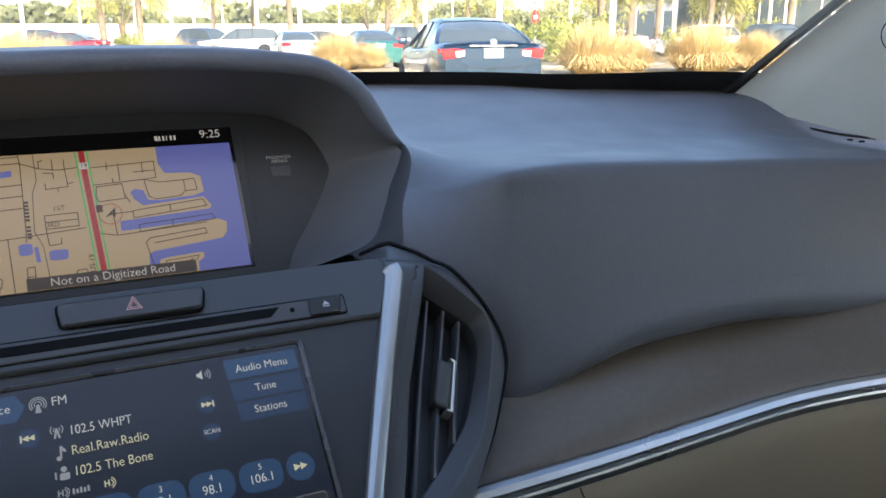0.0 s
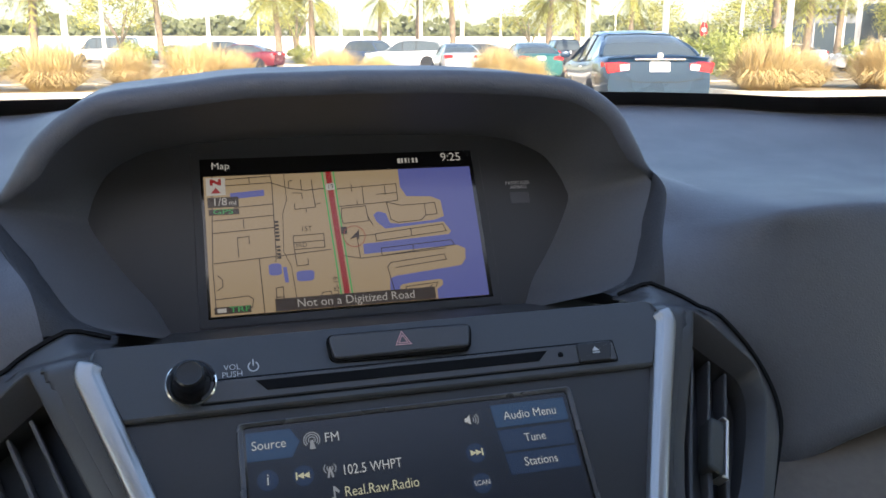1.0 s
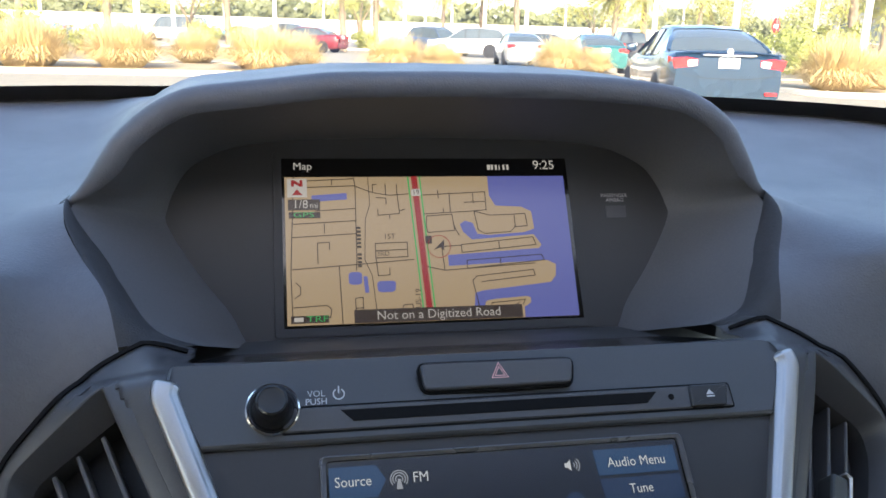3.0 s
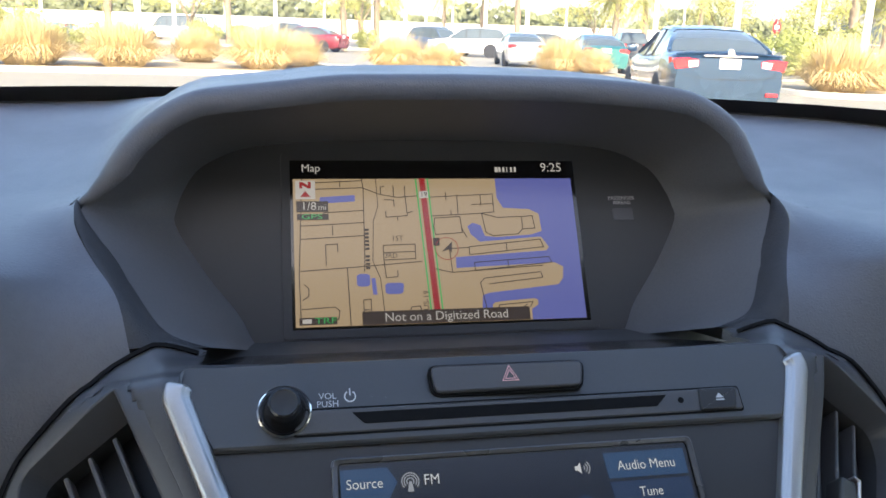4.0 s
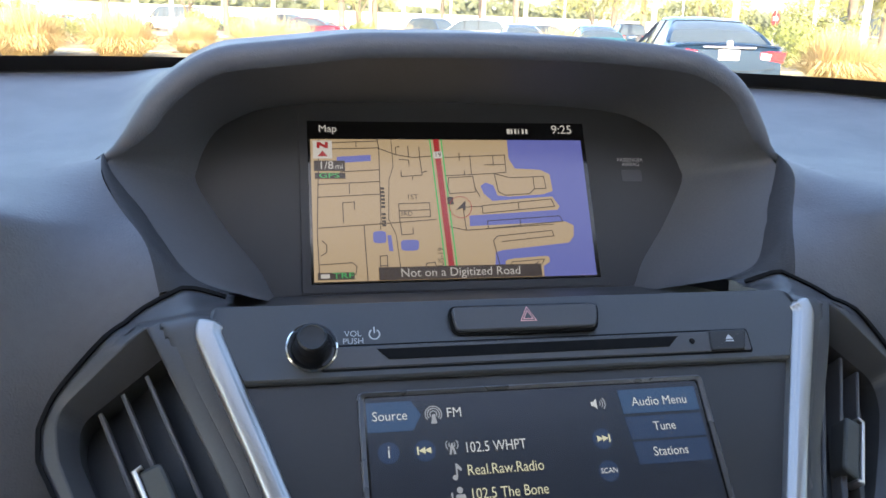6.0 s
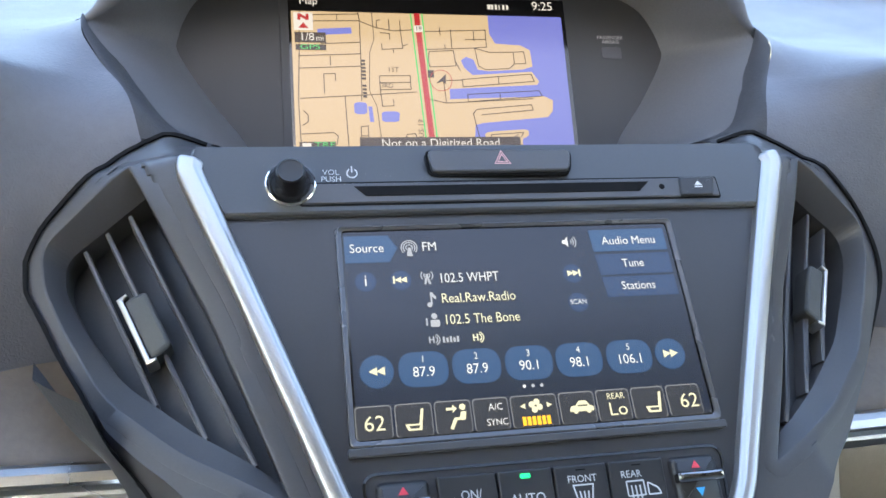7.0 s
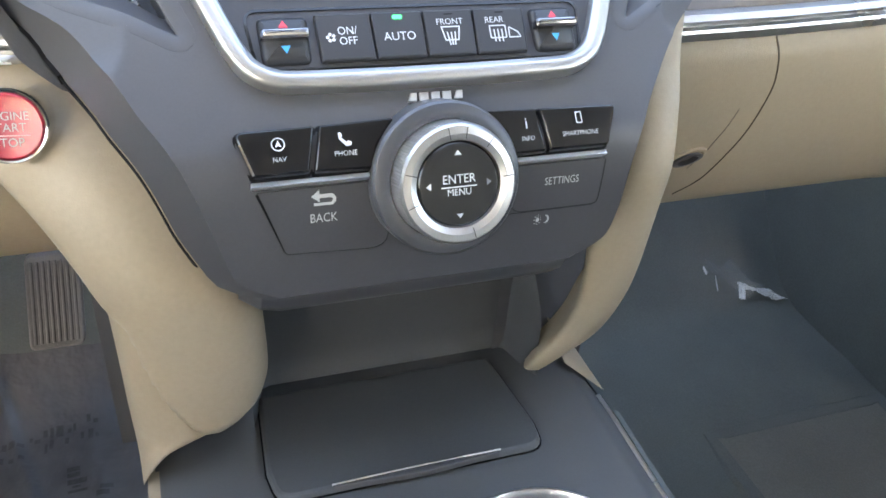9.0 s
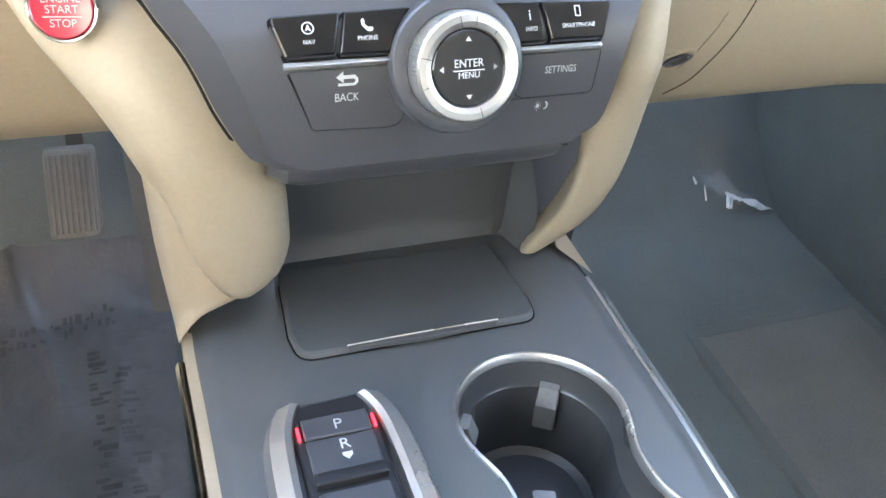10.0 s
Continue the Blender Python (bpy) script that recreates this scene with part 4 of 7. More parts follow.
for pts in (
    [(0.06, 0.925), (0.235, 0.935), (0.30, 0.885), (0.36, 0.865), (0.43, 0.875)], [(0.235, 1.0), (0.24, 0.935), (0.235, 0.42), (0.232, 0.35)], [(0.10, 0.76), (0.24, 0.775)],
    [(0.02, 0.67), (0.24, 0.69)], [(0.02, 0.58), (0.24, 0.60)], [(0.13, 0.67), (0.13, 0.605)], [(0.03, 1.0), (0.015, 0.33), (0.018, 0.05)], [(0.02, 0.365), (0.24, 0.39), (0.43, 0.415)],
    [(0.105, 0.40), (0.105, 0.54), (0.145, 0.545), (0.145, 0.49)], [(0.175, 0.385), (0.18, 0.0)], [(0.30, 0.885), (0.30, 0.94), (0.315, 0.945)], [(0.345, 0.865), (0.345, 0.95)], [(0.31, 0.85), (0.345, 0.845), (0.345, 0.80)],
    [(0.385, 0.87), (0.385, 0.945)], [(0.385, 0.87), (0.39, 0.735), (0.315, 0.725), (0.315, 0.77)], [(0.355, 0.725), (0.355, 0.70)], [(0.39, 0.755), (0.41, 0.765)],
    [(0.30, 0.43), (0.41, 0.435), (0.41, 0.535), (0.30, 0.53), (0.30, 0.43)], [(0.30, 0.48), (0.41, 0.485)], [(0.30, 0.43), (0.305, 0.31), (0.345, 0.315), (0.345, 0.36)],
    [(0.02, 0.115), (0.13, 0.125), (0.145, 0.10), (0.14, 0.045), (0.02, 0.035)], [(0.03, 0.28), (0.045, 0.25), (0.045, 0.20), (0.025, 0.175)], [(0.225, 0.0), (0.225, 0.165), (0.25, 0.17), (0.25, 0.06)],
    [(0.225, 0.10), (0.25, 0.10)], [(0.38, 0.08), (0.385, 0.11), (0.415, 0.115), (0.42, 0.08)], [(0.02, 0.965), (0.055, 0.97), (0.235, 0.985)], [(0.16, 0.985), (0.16, 0.94)],
    [(0.475, 0.865), (0.70, 0.885), (0.70, 0.755), (0.64, 0.745), (0.475, 0.73)], [(0.53, 0.90), (0.53, 0.84)], [(0.57, 0.885), (0.57, 0.745)], [(0.655, 0.88), (0.655, 0.80)], [(0.62, 0.81), (0.70, 0.815)], [(0.545, 0.77), (0.545, 0.735)],
    [(0.485, 0.715), (0.575, 0.725), (0.58, 0.61), (0.485, 0.60), (0.48, 0.65), (0.485, 0.715)], [(0.58, 0.64), (0.595, 0.575)], [(0.655, 0.745), (0.665, 0.61), (0.69, 0.585), (0.78, 0.595), (0.80, 0.63), (0.80, 0.72), (0.71, 0.715), (0.655, 0.745)],
    [(0.80, 0.63), (0.845, 0.635), (0.84, 0.725), (0.80, 0.72)], [(0.60, 0.455), (0.87, 0.50), (0.86, 0.555), (0.60, 0.51), (0.60, 0.455)], [(0.735, 0.53), (0.735, 0.478)], [(0.53, 0.50), (0.60, 0.505)],
    [(0.615, 0.345), (0.895, 0.39), (0.885, 0.43), (0.615, 0.40), (0.615, 0.345)], [(0.735, 0.415), (0.735, 0.365)], [(0.53, 0.49), (0.535, 0.335), (0.47, 0.365)], [(0.535, 0.335), (0.86, 0.37)],
    [(0.62, 0.055), (0.645, 0.09), (0.63, 0.26), (0.645, 0.29), (0.85, 0.325), (0.855, 0.285), (0.66, 0.25)], [(0.685, 0.065), (0.69, 0.105), (0.81, 0.12), (0.80, 0.085)], [(0.765, 0.075), (0.79, 0.105)], [(0.33, 0.08), (0.345, 0.06)],
):
    map_line(pts)
map_line([(0.285, 1.0), (0.288, 0.80), (0.27, 0.70), (0.262, 0.42), (0.285, 0.31), (0.295, 0.05)], width=0.005, mat=MAP_BAR, name="path")
map_line([(0.426, 1.0), (0.440, 0.5), (0.452, 0.06)], 3, 0.010, MAP_GREEN, "traffic_line")
map_line([(0.468, 1.0), (0.480, 0.5), (0.492, 0.06)], 3, 0.010, MAP_GREEN, "traffic_line")
map_line([(0.448, 1.0), (0.461, 0.5), (0.473, 0.06)], 4, 0.040, MAP_RED, "highway")
map_poly("route_shield", fillet([(0.435, 0.855), (0.468, 0.86), (0.468, 0.91), (0.435, 0.905)], 0.008), MAP_WHITE, 5)
lettering("19", 0.0046, 0.4515, 0.883, 0.00095, lambda x, y, h: mp(0.4515 + (x - 0.4515) * 5.5, 0.883 + (y - 0.883) * 10.6, h), MAP_BAR, scr)
ml = lambda x0, y0: (lambda x, y, h: mp(x0 + x / (MX1 - MX0), y0 + y / (MS1 - MS0), h))
lettering("1ST", 0.0048, 0, 0, 0.0008, ml(0.35, 0.575), MAP_ROAD, scr)
lettering("3RD", 0.0044, 0, 0, 0.0008, ml(0.325, 0.457), MAP_ROAD, scr)
lettering("US-19", 0.0050, 0, 0, 0.0008, ml(0.437, 0.15), MAP_ROAD, scr, angle=88)
for k in range(11):
    if k != 4:
        map_poly("label_bar", rect(0.238, 0.37 + k * 0.026, 0.252, 0.386 + k * 0.026), MAP_ROAD, 5)
map_poly("label_box", rect(0.218, 0.0, 0.795, 0.088), MAP_BAR, 6)
lettering("Not on a Digitized Road", 0.0078, 0, 0, 0.0012, ml(0.505, 0.043), MAP_WHITE, scr)
map_poly("compass_box", rect(0.008, 0.855, 0.075, 0.985), MAP_WHITE, 5)
map_poly("compass_mark", [(0.022, 0.93), (0.032, 0.93), (0.032, 0.952), (0.051, 0.93), (0.061, 0.93), (0.061, 0.975), (0.051, 0.975), (0.051, 0.952), (0.032, 0.975), (0.022, 0.975)], MAP_RED, 6)
map_poly("compass_mark", [(0.024, 0.87), (0.059, 0.87), (0.0415, 0.912)], MAP_RED, 6)
map_poly("scale_box", rect(0.01, 0.765, 0.118, 0.84), MAP_BAR, 5)
lettering("1/8", 0.0075, 0, 0, 0.00105, ml(0.052, 0.803), MAP_WHITE, scr)
lettering("mi", 0.0052, 0, 0, 0.00105, ml(0.097, 0.796), MAP_WHITE, scr)
map_poly("gps_box", rect(0.012, 0.71, 0.118, 0.752), MAP_BAR, 5)
lettering("GPS", 0.0048, 0, 0, 0.00105, ml(0.062, 0.731), MAP_GREEN, scr, stretch=1.6)
map_poly("traffic_box", rect(0.012, 0.012, 0.135, 0.060), MAP_BAR, 5)
lettering("TRF", 0.0052, 0, 0, 0.00105, ml(0.098, 0.036), MAP_GREEN, scr, stretch=1.5)
map_poly("traffic_icon", rect(0.022, 0.022, 0.052, 0.05), MAP_WHITE, 6)
part("position_ring", stack([([(0.5205 + 0.041 * math.cos(2 * math.pi * k / 40), 0.50 + 0.079 * math.sin(2 * math.pi * k / 40)) for k in range(40)], 0.0008), ([(0.5205 + 0.0385 * math.cos(2 * math.pi * k / 40), 0.50 + 0.0745 * math.sin(2 * math.pi * k / 40)) for k in range(40)], 0.0008)], mp, cap1=False), MAP_RED, scr)
map_poly("position_arrow", [(0.502, 0.478), (0.540, 0.548), (0.537, 0.470), (0.526, 0.492)], MAP_ROAD, 5)
map_poly("map_flag", rect(0.474, 0.52, 0.496, 0.575), MAP_ROAD, 5)
lettering("Map", 0.0070, -0.080, 0.1015, 0.0014, nav, MAP_WHITE, scr)
lettering("9:25", 0.0088, 0.0775, 0.1020, 0.0014, nav, MAP_WHITE, scr)
for k, wd in enumerate((3, 2, 2, 1, 2, 2)):
    part("mark_bar", flat(rect(0.039 + k * 0.0026, 0.099, 0.039 + k * 0.0026 + wd * 0.0007, 0.1025), 0.0014, nav), MAP_WHITE, scr)
airbag = thing("airbag_lamp", nav(0.125, 0.073), "unlit passenger airbag lamp in the display face", "indicator")
lettering("PASSENGER\nAIRBAG", 0.0036, 0.1245, 0.0790, 0.0006, nav, INKGREY, airbag)
part("lamp_window", plate(rect(0.1175, 0.0655, 0.1315, 0.0735, 0.001), 0.0, 0.0005, nav, 0.0001), PANEL, airbag)


# ---- touchscreen ----
TS_BG = glow("touch_background", (0.012, 0.018, 0.035), 0.55)
TS_BLUE, TS_BLUE2 = glow("touch_blue", (0.026, 0.070, 0.16), 0.68), glow("touch_dark_blue", (0.020, 0.045, 0.11), 0.62)
TS_TEXT, TS_CREAM, TS_GREY, TS_AMBER, TS_TILE, TS_EDGE = glow("touch_text", (0.72, 0.74, 0.74), 0.62), glow("touch_cream", (0.72, 0.70, 0.48), 0.66), glow("touch_grey", (0.35, 0.37, 0.40), 0.7), glow("touch_amber", (0.85, 0.42, 0.02), 0.9), glow("touch_tile", (0.022, 0.024, 0.028), 0.9), glow("touch_edge", (0.20, 0.21, 0.22), 0.6)
touch = thing("touchscreen", pm(0, -0.077), "lower touchscreen showing the radio menu and climate tiles", "display")
o, i = dense(rect(-0.0795, -0.1262, 0.0795, -0.0288, 0.003), 6), dense(rect(-0.0772, -0.1238, 0.0772, -0.0308, 0.0025), 6)
part("bezel", stack([(offset(o, -0.0004), -0.002), (o, 0.0001), (offset(o, 0.0006), 0.0004), (i, -0.0003), (i, -0.002)], pm, cap1=False), BEZEL, touch, "thin dark bezel")
tscr = part("screen", flat(rect(-0.0774, -0.1240, 0.0774, -0.0306), -0.0012, pm), SCREEN, touch, "dark glass")
part("sill", plate(rect(-0.0805, -0.1300, 0.0805, -0.1265, 0.001), -0.002, 0.0012, pm, 0.0006), PANEL, touch)


def tp(x, y, h=0.0):
    """Display units, 800 x 480, from its upper left corner."""
    return pm(-0.0762 + 0.1524 * x / 800, -0.0316 - 0.0912 * y / 480, -0.0010 + h)


def tflat(name, poly, mat, layer):
    part(name, flat(poly, layer * 0.00018, tp), mat, tscr, smooth=False)


def tword(body, px, x, y, mat=None, align="CENTER", layer=4, stretch=0.90):
    k = 0.1524 / 800
    lettering(body, px * k * 1.16, 0, 0, layer * 0.00018, lambda a, b, h: tp(x + a / k, y - b / k, h), mat or TS_TEXT, tscr, align=align, stretch=stretch)


tflat("background", rect(0, 0, 800, 480), TS_BG, 0)
tflat("source_tab", [(0, 10), (102, 10), (122, 43), (102, 78), (0, 78)], TS_BLUE, 1)
tword("Source", 27, 51, 44)
tword("FM", 28, 197, 44)
for r in (9, 15, 20):
    tflat("radio_icon", [(150 + r * math.cos(radians(a)), 44 - r * math.sin(radians(a))) for a in range(-40, 221, 20)] + [(150 + (r - 2.5) * math.cos(radians(a)), 44 - (r - 2.5) * math.sin(radians(a))) for a in range(220, -41, -20)], TS_GREY, 2)
tflat("radio_icon", [(143, 66), (157, 66), (153, 44), (147, 44)], TS_GREY, 3)
for x, y, w in ((540, 42, 8),):
    tflat("speaker_icon", [(524, 37), (530, 37), (538, 29), (538, 55), (530, 47), (524, 47)], TS_TEXT, 2)
    for r in (8, 14, 20):
        tflat("speaker_icon", [(540 + r * math.cos(radians(a)), 42 - r * math.sin(radians(a))) for a in range(-45, 46, 15)] + [(540 + (r - 2.5) * math.cos(radians(a)), 42 - (r - 2.5) * math.sin(radians(a))) for a in range(45, -46, -15)], TS_GREY, 2)
tflat("menu_tab", [(596, 12), (792, 12), (792, 70), (600, 70)], TS_BLUE, 1)
tflat("menu_tab", [(600, 78), (792, 78), (792, 132), (606, 132)], TS_BLUE2, 1)
tflat("menu_tab", [(606, 138), (792, 138), (792, 190), (612, 190)], TS_BLUE2, 1)
tword("Audio Menu", 27, 694, 44)
tword("Tune", 26, 692, 105)
tword("Stations", 26, 693, 164)
for x, y in ((43, 125), (123, 125), (535, 125), (535, 199)):
    tflat("round_key", disc(x, y, 24, 32), TS_BLUE2, 1)
tword("i", 34, 43, 125)
tword("SCAN", 15, 535, 199)


def tri(x, y, s, way, mat, layer=4):
    tflat("arrow", [(x + way * s * 0.5, y), (x - way * s * 0.5, y - s * 0.5), (x - way * s * 0.5, y + s * 0.5)], mat, layer)


for way, x, y in ((-1, 123, 125), (1, 535, 125)):
    tri(x - 6 * way, y, 15, way, TS_CREAM)
    tri(x + 7 * way, y, 15, way, TS_CREAM)
    tflat("arrow", rect(x + way * 16 - 2, y - 9, x + way * 16 + 2, y + 9), TS_CREAM, 4)
tword("102.5 WHPT", 29, 210, 126, align="LEFT", stretch=0.79)
tword("Real.Raw.Radio", 29, 210, 176, align="LEFT", mat=TS_CREAM, stretch=0.84)
tword("102.5 The Bone", 29, 210, 228, align="LEFT", mat=TS_CREAM, stretch=0.82)
for r in (8, 15):
    for s in (0, 180):
        tflat("mast_icon", [(184 + r * math.cos(radians(a + s)), 116 - r * math.sin(radians(a + s))) for a in range(-45, 46, 15)] + [(184 + (r - 2.5) * math.cos(radians(a + s)), 116 - (r - 2.5) * math.sin(radians(a + s))) for a in range(45, -46, -15)], TS_GREY, 2)
tflat("mast_icon", [(182, 112), (186, 112), (192, 138), (187, 138), (184, 124), (181, 138), (176, 138)], TS_GREY, 2)
tflat("note_icon", [(186, 158), (190, 158), (200, 170), (198, 176), (190, 169), (190, 188), (186, 188)], TS_GREY, 2)
tflat("note_icon", disc(183, 189, 6, 16), TS_GREY, 3)
tflat("artist_icon", disc(190, 216, 7, 16), TS_GREY, 2)
tflat("artist_icon", fillet([(180, 242), (202, 242), (202, 225), (180, 225)], 5), TS_GREY, 2)
tflat("artist_icon", rect(170, 220, 174, 238), TS_GREY, 2)
# two small marks of the digital radio service, as plain shapes
for x0, m in ((172, TS_GREY), (272, TS_CREAM)):
    tflat("service_mark", rect(x0, 264, x0 + 3, 280), m, 2)
    tflat("service_mark", rect(x0, 270, x0 + 9, 273), m, 2)
    tflat("service_mark", rect(x0 + 9, 264, x0 + 12, 280), m, 3)
    for r in (9, 14):
        tflat("service_mark", [(x0 + 12 + r * math.cos(radians(a)), 272 - r * math.sin(radians(a))) for a in range(-70, 71, 20)] + [(x0 + 12 + (r - 2.5) * math.cos(radians(a)), 272 - (r - 2.5) * math.sin(radians(a))) for a in range(70, -71, -20)], m, 2)
for k in range(5):
    tflat("service_mark", rect(203 + k * 8, 266 + (k % 2) * 3, 208 + k * 8, 280), TS_GREY, 2)
for k, (x, n, f) in enumerate(((153, "1", "87.9"), (272, "2", "87.9"), (392, "3", "90.1"), (510, "4", "98.1"), (631, "5", "106.1"))):
    tflat("preset_key", rect(x - 55, 298, x + 55, 377, 37, 8), TS_BLUE, 1)
    tword(n, 19, x, 316)
    tword(f, 28, x, 345)
for way, x in ((-1, 51), (1, 732)):
    tflat("seek_key", disc(x, 337, 37, 36), TS_BLUE, 1)
    tri(x - 8 * way, 337, 19, way, TS_CREAM)
    tri(x + 9 * way, 337, 19, way, TS_CREAM)
for k, m in enumerate((TS_TEXT, TS_GREY, TS_GREY)):
    tflat("page_dot", disc(372 + k * 20, 391, 4, 12), m, 2)
tiles = [(-3, 75), (81, 161), (166, 246), (250, 329), (334, 439), (444, 526), (531, 609), (614, 693), (699, 780)]
for x0, x1 in tiles:
    tflat("climate_tile", rect(x0, 411, x1, 482, 9), TS_EDGE, 1)
    tflat("climate_tile", rect(x0 + 2, 414, x1 - 2, 482, 8), TS_TILE, 2)
tword("62", 40, 37, 451, TS_CREAM, stretch=1.0)
tword("62", 40, 749, 451, TS_CREAM, stretch=1.0)
for x in (121, 663):
    tflat("seat_icon", [(x - 20, 456), (x + 10, 456), (x + 16, 424), (x + 22, 424), (x + 15, 470), (x - 14, 470)], TS_CREAM, 3)
    tflat("seat_icon", [(x - 12, 460), (x + 11, 460), (x + 9, 466), (x - 9, 466)], TS_TILE, 4)
tflat("airflow_icon", disc(227, 427, 7, 16), TS_CREAM, 3)
tflat("airflow_icon", [(223, 437), (235, 437), (231, 455), (213, 455), (203, 475), (196, 472), (207, 449), (219, 449)], TS_CREAM, 3)
tflat("airflow_icon", [(191, 427), (205, 427), (205, 421), (215, 430), (205, 439), (205, 433), (191, 433)], TS_CREAM, 4)
tword("A/C", 19, 300, 433)
tword("SYNC", 18, 300, 466)
for a in (0, 90, 180, 270):
    tflat("fan_icon", disc(390 + 9 * math.cos(radians(a + 20)), 436 + 9 * math.sin(radians(a + 20)), 7, 14), TS_CREAM, 3)
tri(360, 436, 12, -1, TS_CREAM)
tri(421, 436, 12, 1, TS_CREAM)
for k in range(6):
    tflat("fan_bar", rect(356 + k * 11, 459, 364 + k * 11, 478), TS_AMBER, 3)
tflat("recirculation_icon", fillet([(465, 456), (469, 444), (481, 442), (489, 432), (505, 432), (513, 443), (521, 446), (522, 456)], 3), TS_CREAM, 3)
for x in (510, 540):
    tflat("recirculation_icon", disc(x - 31, 456, 5, 14), TS_CREAM, 4)
tflat("recirculation_icon", rect(485, 442, 507, 445), TS_TILE, 5)
tword("REAR", 17, 576, 428, TS_CREAM)
tword("Lo", 36, 577, 458, TS_CREAM, stretch=1.05)


# ---- climate keys ----
climate = thing("climate_panel", pm(0, -0.150), "black climate key row with two temperature rockers", "control panel")
well = fillet([(-0.0752, -0.1372), (0.0752, -0.1372), (0.0722, -0.1630), (-0.0722, -0.1630)], 0.005)
part("well", stack([(offset(well, -0.0012), -0.0012), (well, -0.0008), (well, -0.0040)], pm), PIANO, climate, "gloss black well")
cuts = [-0.0475, -0.0232, 0.0000, 0.0232, 0.0478]
for k, word in enumerate(("onoff", "auto", "front", "rear")):
    x0, x1 = cuts[k] + 0.0004, cuts[k + 1] - 0.0004
    key = part("climate_key", plate(fillet([(x0, -0.1400), (x1, -0.1400), (x1 - 0.0005 * (k - 1), -0.1608), (x0 - 0.0005 * (k - 1.5), -0.1608)], 0.0006), -0.004, 0.0012, pm, 0.0008), BUTTON, climate, smooth=False)
    c = (x0 + x1) / 2
    if word == "onoff":
        lettering("ON/\nOFF", 0.0050, c + 0.0012, -0.1503, 0.0014, pm, INK, key, stretch=0.9)
        for a in (30, 102, 174, 246, 318):
            part("fan_symbol", flat(disc(c - 0.0060 + 0.0014 * math.cos(radians(a)), -0.1507 + 0.0014 * math.sin(radians(a)), 0.00074, 12), 0.0014, pm), INK, key)
    elif word == "auto":
        lettering("AUTO", 0.0054, c, -0.1515, 0.0014, pm, INK, key, stretch=0.95)
        part("green_lamp", plate(rect(c - 0.0022, -0.1436, c + 0.0022, -0.1416, 0.0008), 0.0, 0.0015, pm, 0.0002), LED_GREEN, key, "lit green lamp")
    else:
        part("lamp_slit", flat(rect(c - 0.002, -0.1424, c + 0.002, -0.1419), 0.0013, pm), SEAM, key)
        lettering(word.upper(), 0.0040, c if word == "front" else c - 0.003, -0.1458, 0.0014, pm, INK, key, stretch=0.95)
        if word == "front":
            fan = [(c - 0.0045, -0.1478), (c + 0.0045, -0.1478), (c + 0.0032, -0.1545), (c - 0.0032, -0.1545)]
            part("demist_symbol", stack([(fan, 0.0014), (offset(fan, 0.0006), 0.0014)], pm, cap1=False), INK, key)
            for d in (-0.0018, 0, 0.0018):
                part("demist_symbol", flat([(c + d - 0.0003, -0.1505), (c + d + 0.0003, -0.1505), (c + d * 0.6 + 0.0003, -0.1565), (c + d * 0.6 - 0.0003, -0.1565)], 0.0015, pm), INK, key)
        else:
            box1 = rect(c - 0.0060, -0.1545, c + 0.0020, -0.1482, 0.0008)
            part("demist_symbol", stack([(box1, 0.0014), (offset(box1, 0.0006), 0.0014)], pm, cap1=False), INK, key)
            for d in (-0.0038, -0.0020, -0.0002):
                part("demist_symbol", flat(rect(c + d - 0.0003, -0.1560, c + d + 0.0003, -0.1502), 0.0015, pm), INK, key)
            mir = fillet([(c + 0.0028, -0.1545), (c + 0.0090, -0.1545), (c + 0.0075, -0.1515), (c + 0.0030, -0.1488)], 0.0008)
            part("demist_symbol", stack([(mir, 0.0014), (offset(mir, 0.0006), 0.0014)], pm, cap1=False), INK, key)
for side in (-1, 1):
    x0, x1 = sorted((side * 0.0715, side * 0.0500))
    rocker = part("temperature_rocker", plate(fillet([(x0 + 0.0005, -0.1402), (x1, -0.1402), (x1 - 0.0003, -0.1608), (x0 + 0.0010, -0.1608)], 0.003), -0.004, 0.0016, pm, 0.0026), BUTTON, climate, "black temperature rocker", angle=60)
    part("chrome_bar", plate(rect(x0 + 0.0012, -0.1512, x1 - 0.0004, -0.1472, 0.0012), 0.0, 0.0062, pm, 0.0017), DARKCHROME, rocker, "chrome rocker bar")
    c = (x0 + x1) / 2 + 0.0002
    part("red_arrow", flat([(c - 0.0020, -0.1457), (c + 0.0020, -0.1457), (c, -0.1425)], 0.0019, pm), RED_TRI, rocker)
    part("blue_arrow", flat([(c - 0.0020, -0.1535), (c + 0.0020, -0.1535), (c, -0.1570)], 0.0019, pm), BLUE_TRI, rocker)

# maker's name as five plain silver shapes
for k in range(5):
    x = -0.0098 + k * 0.0052
    part("name_mark", plate([(x - 0.0021, -0.1795), (x + 0.0019, -0.1795), (x + 0.0023, -0.1757), (x - (0.0004 if k in (0, 4) else 0.0017), -0.1757)], -0.004, -0.0022, pm, 0.0003), SILVERPAINT, stackroot)

# ---- controller and keys below ----
ctrl = thing("rotary_controller", pm(0, -0.216), "round silver rotary controller with black centre", "knob")


CN = PN * math.cos(radians(24)) - PV * math.sin(radians(24))
CV = PV * math.cos(radians(24)) + PN * math.sin(radians(24))


def cm(x, y, h):
    """The controller stands square on its own base."""
    return Vector((x, 0.3188, 1.0415)) + CV * y + CN * h


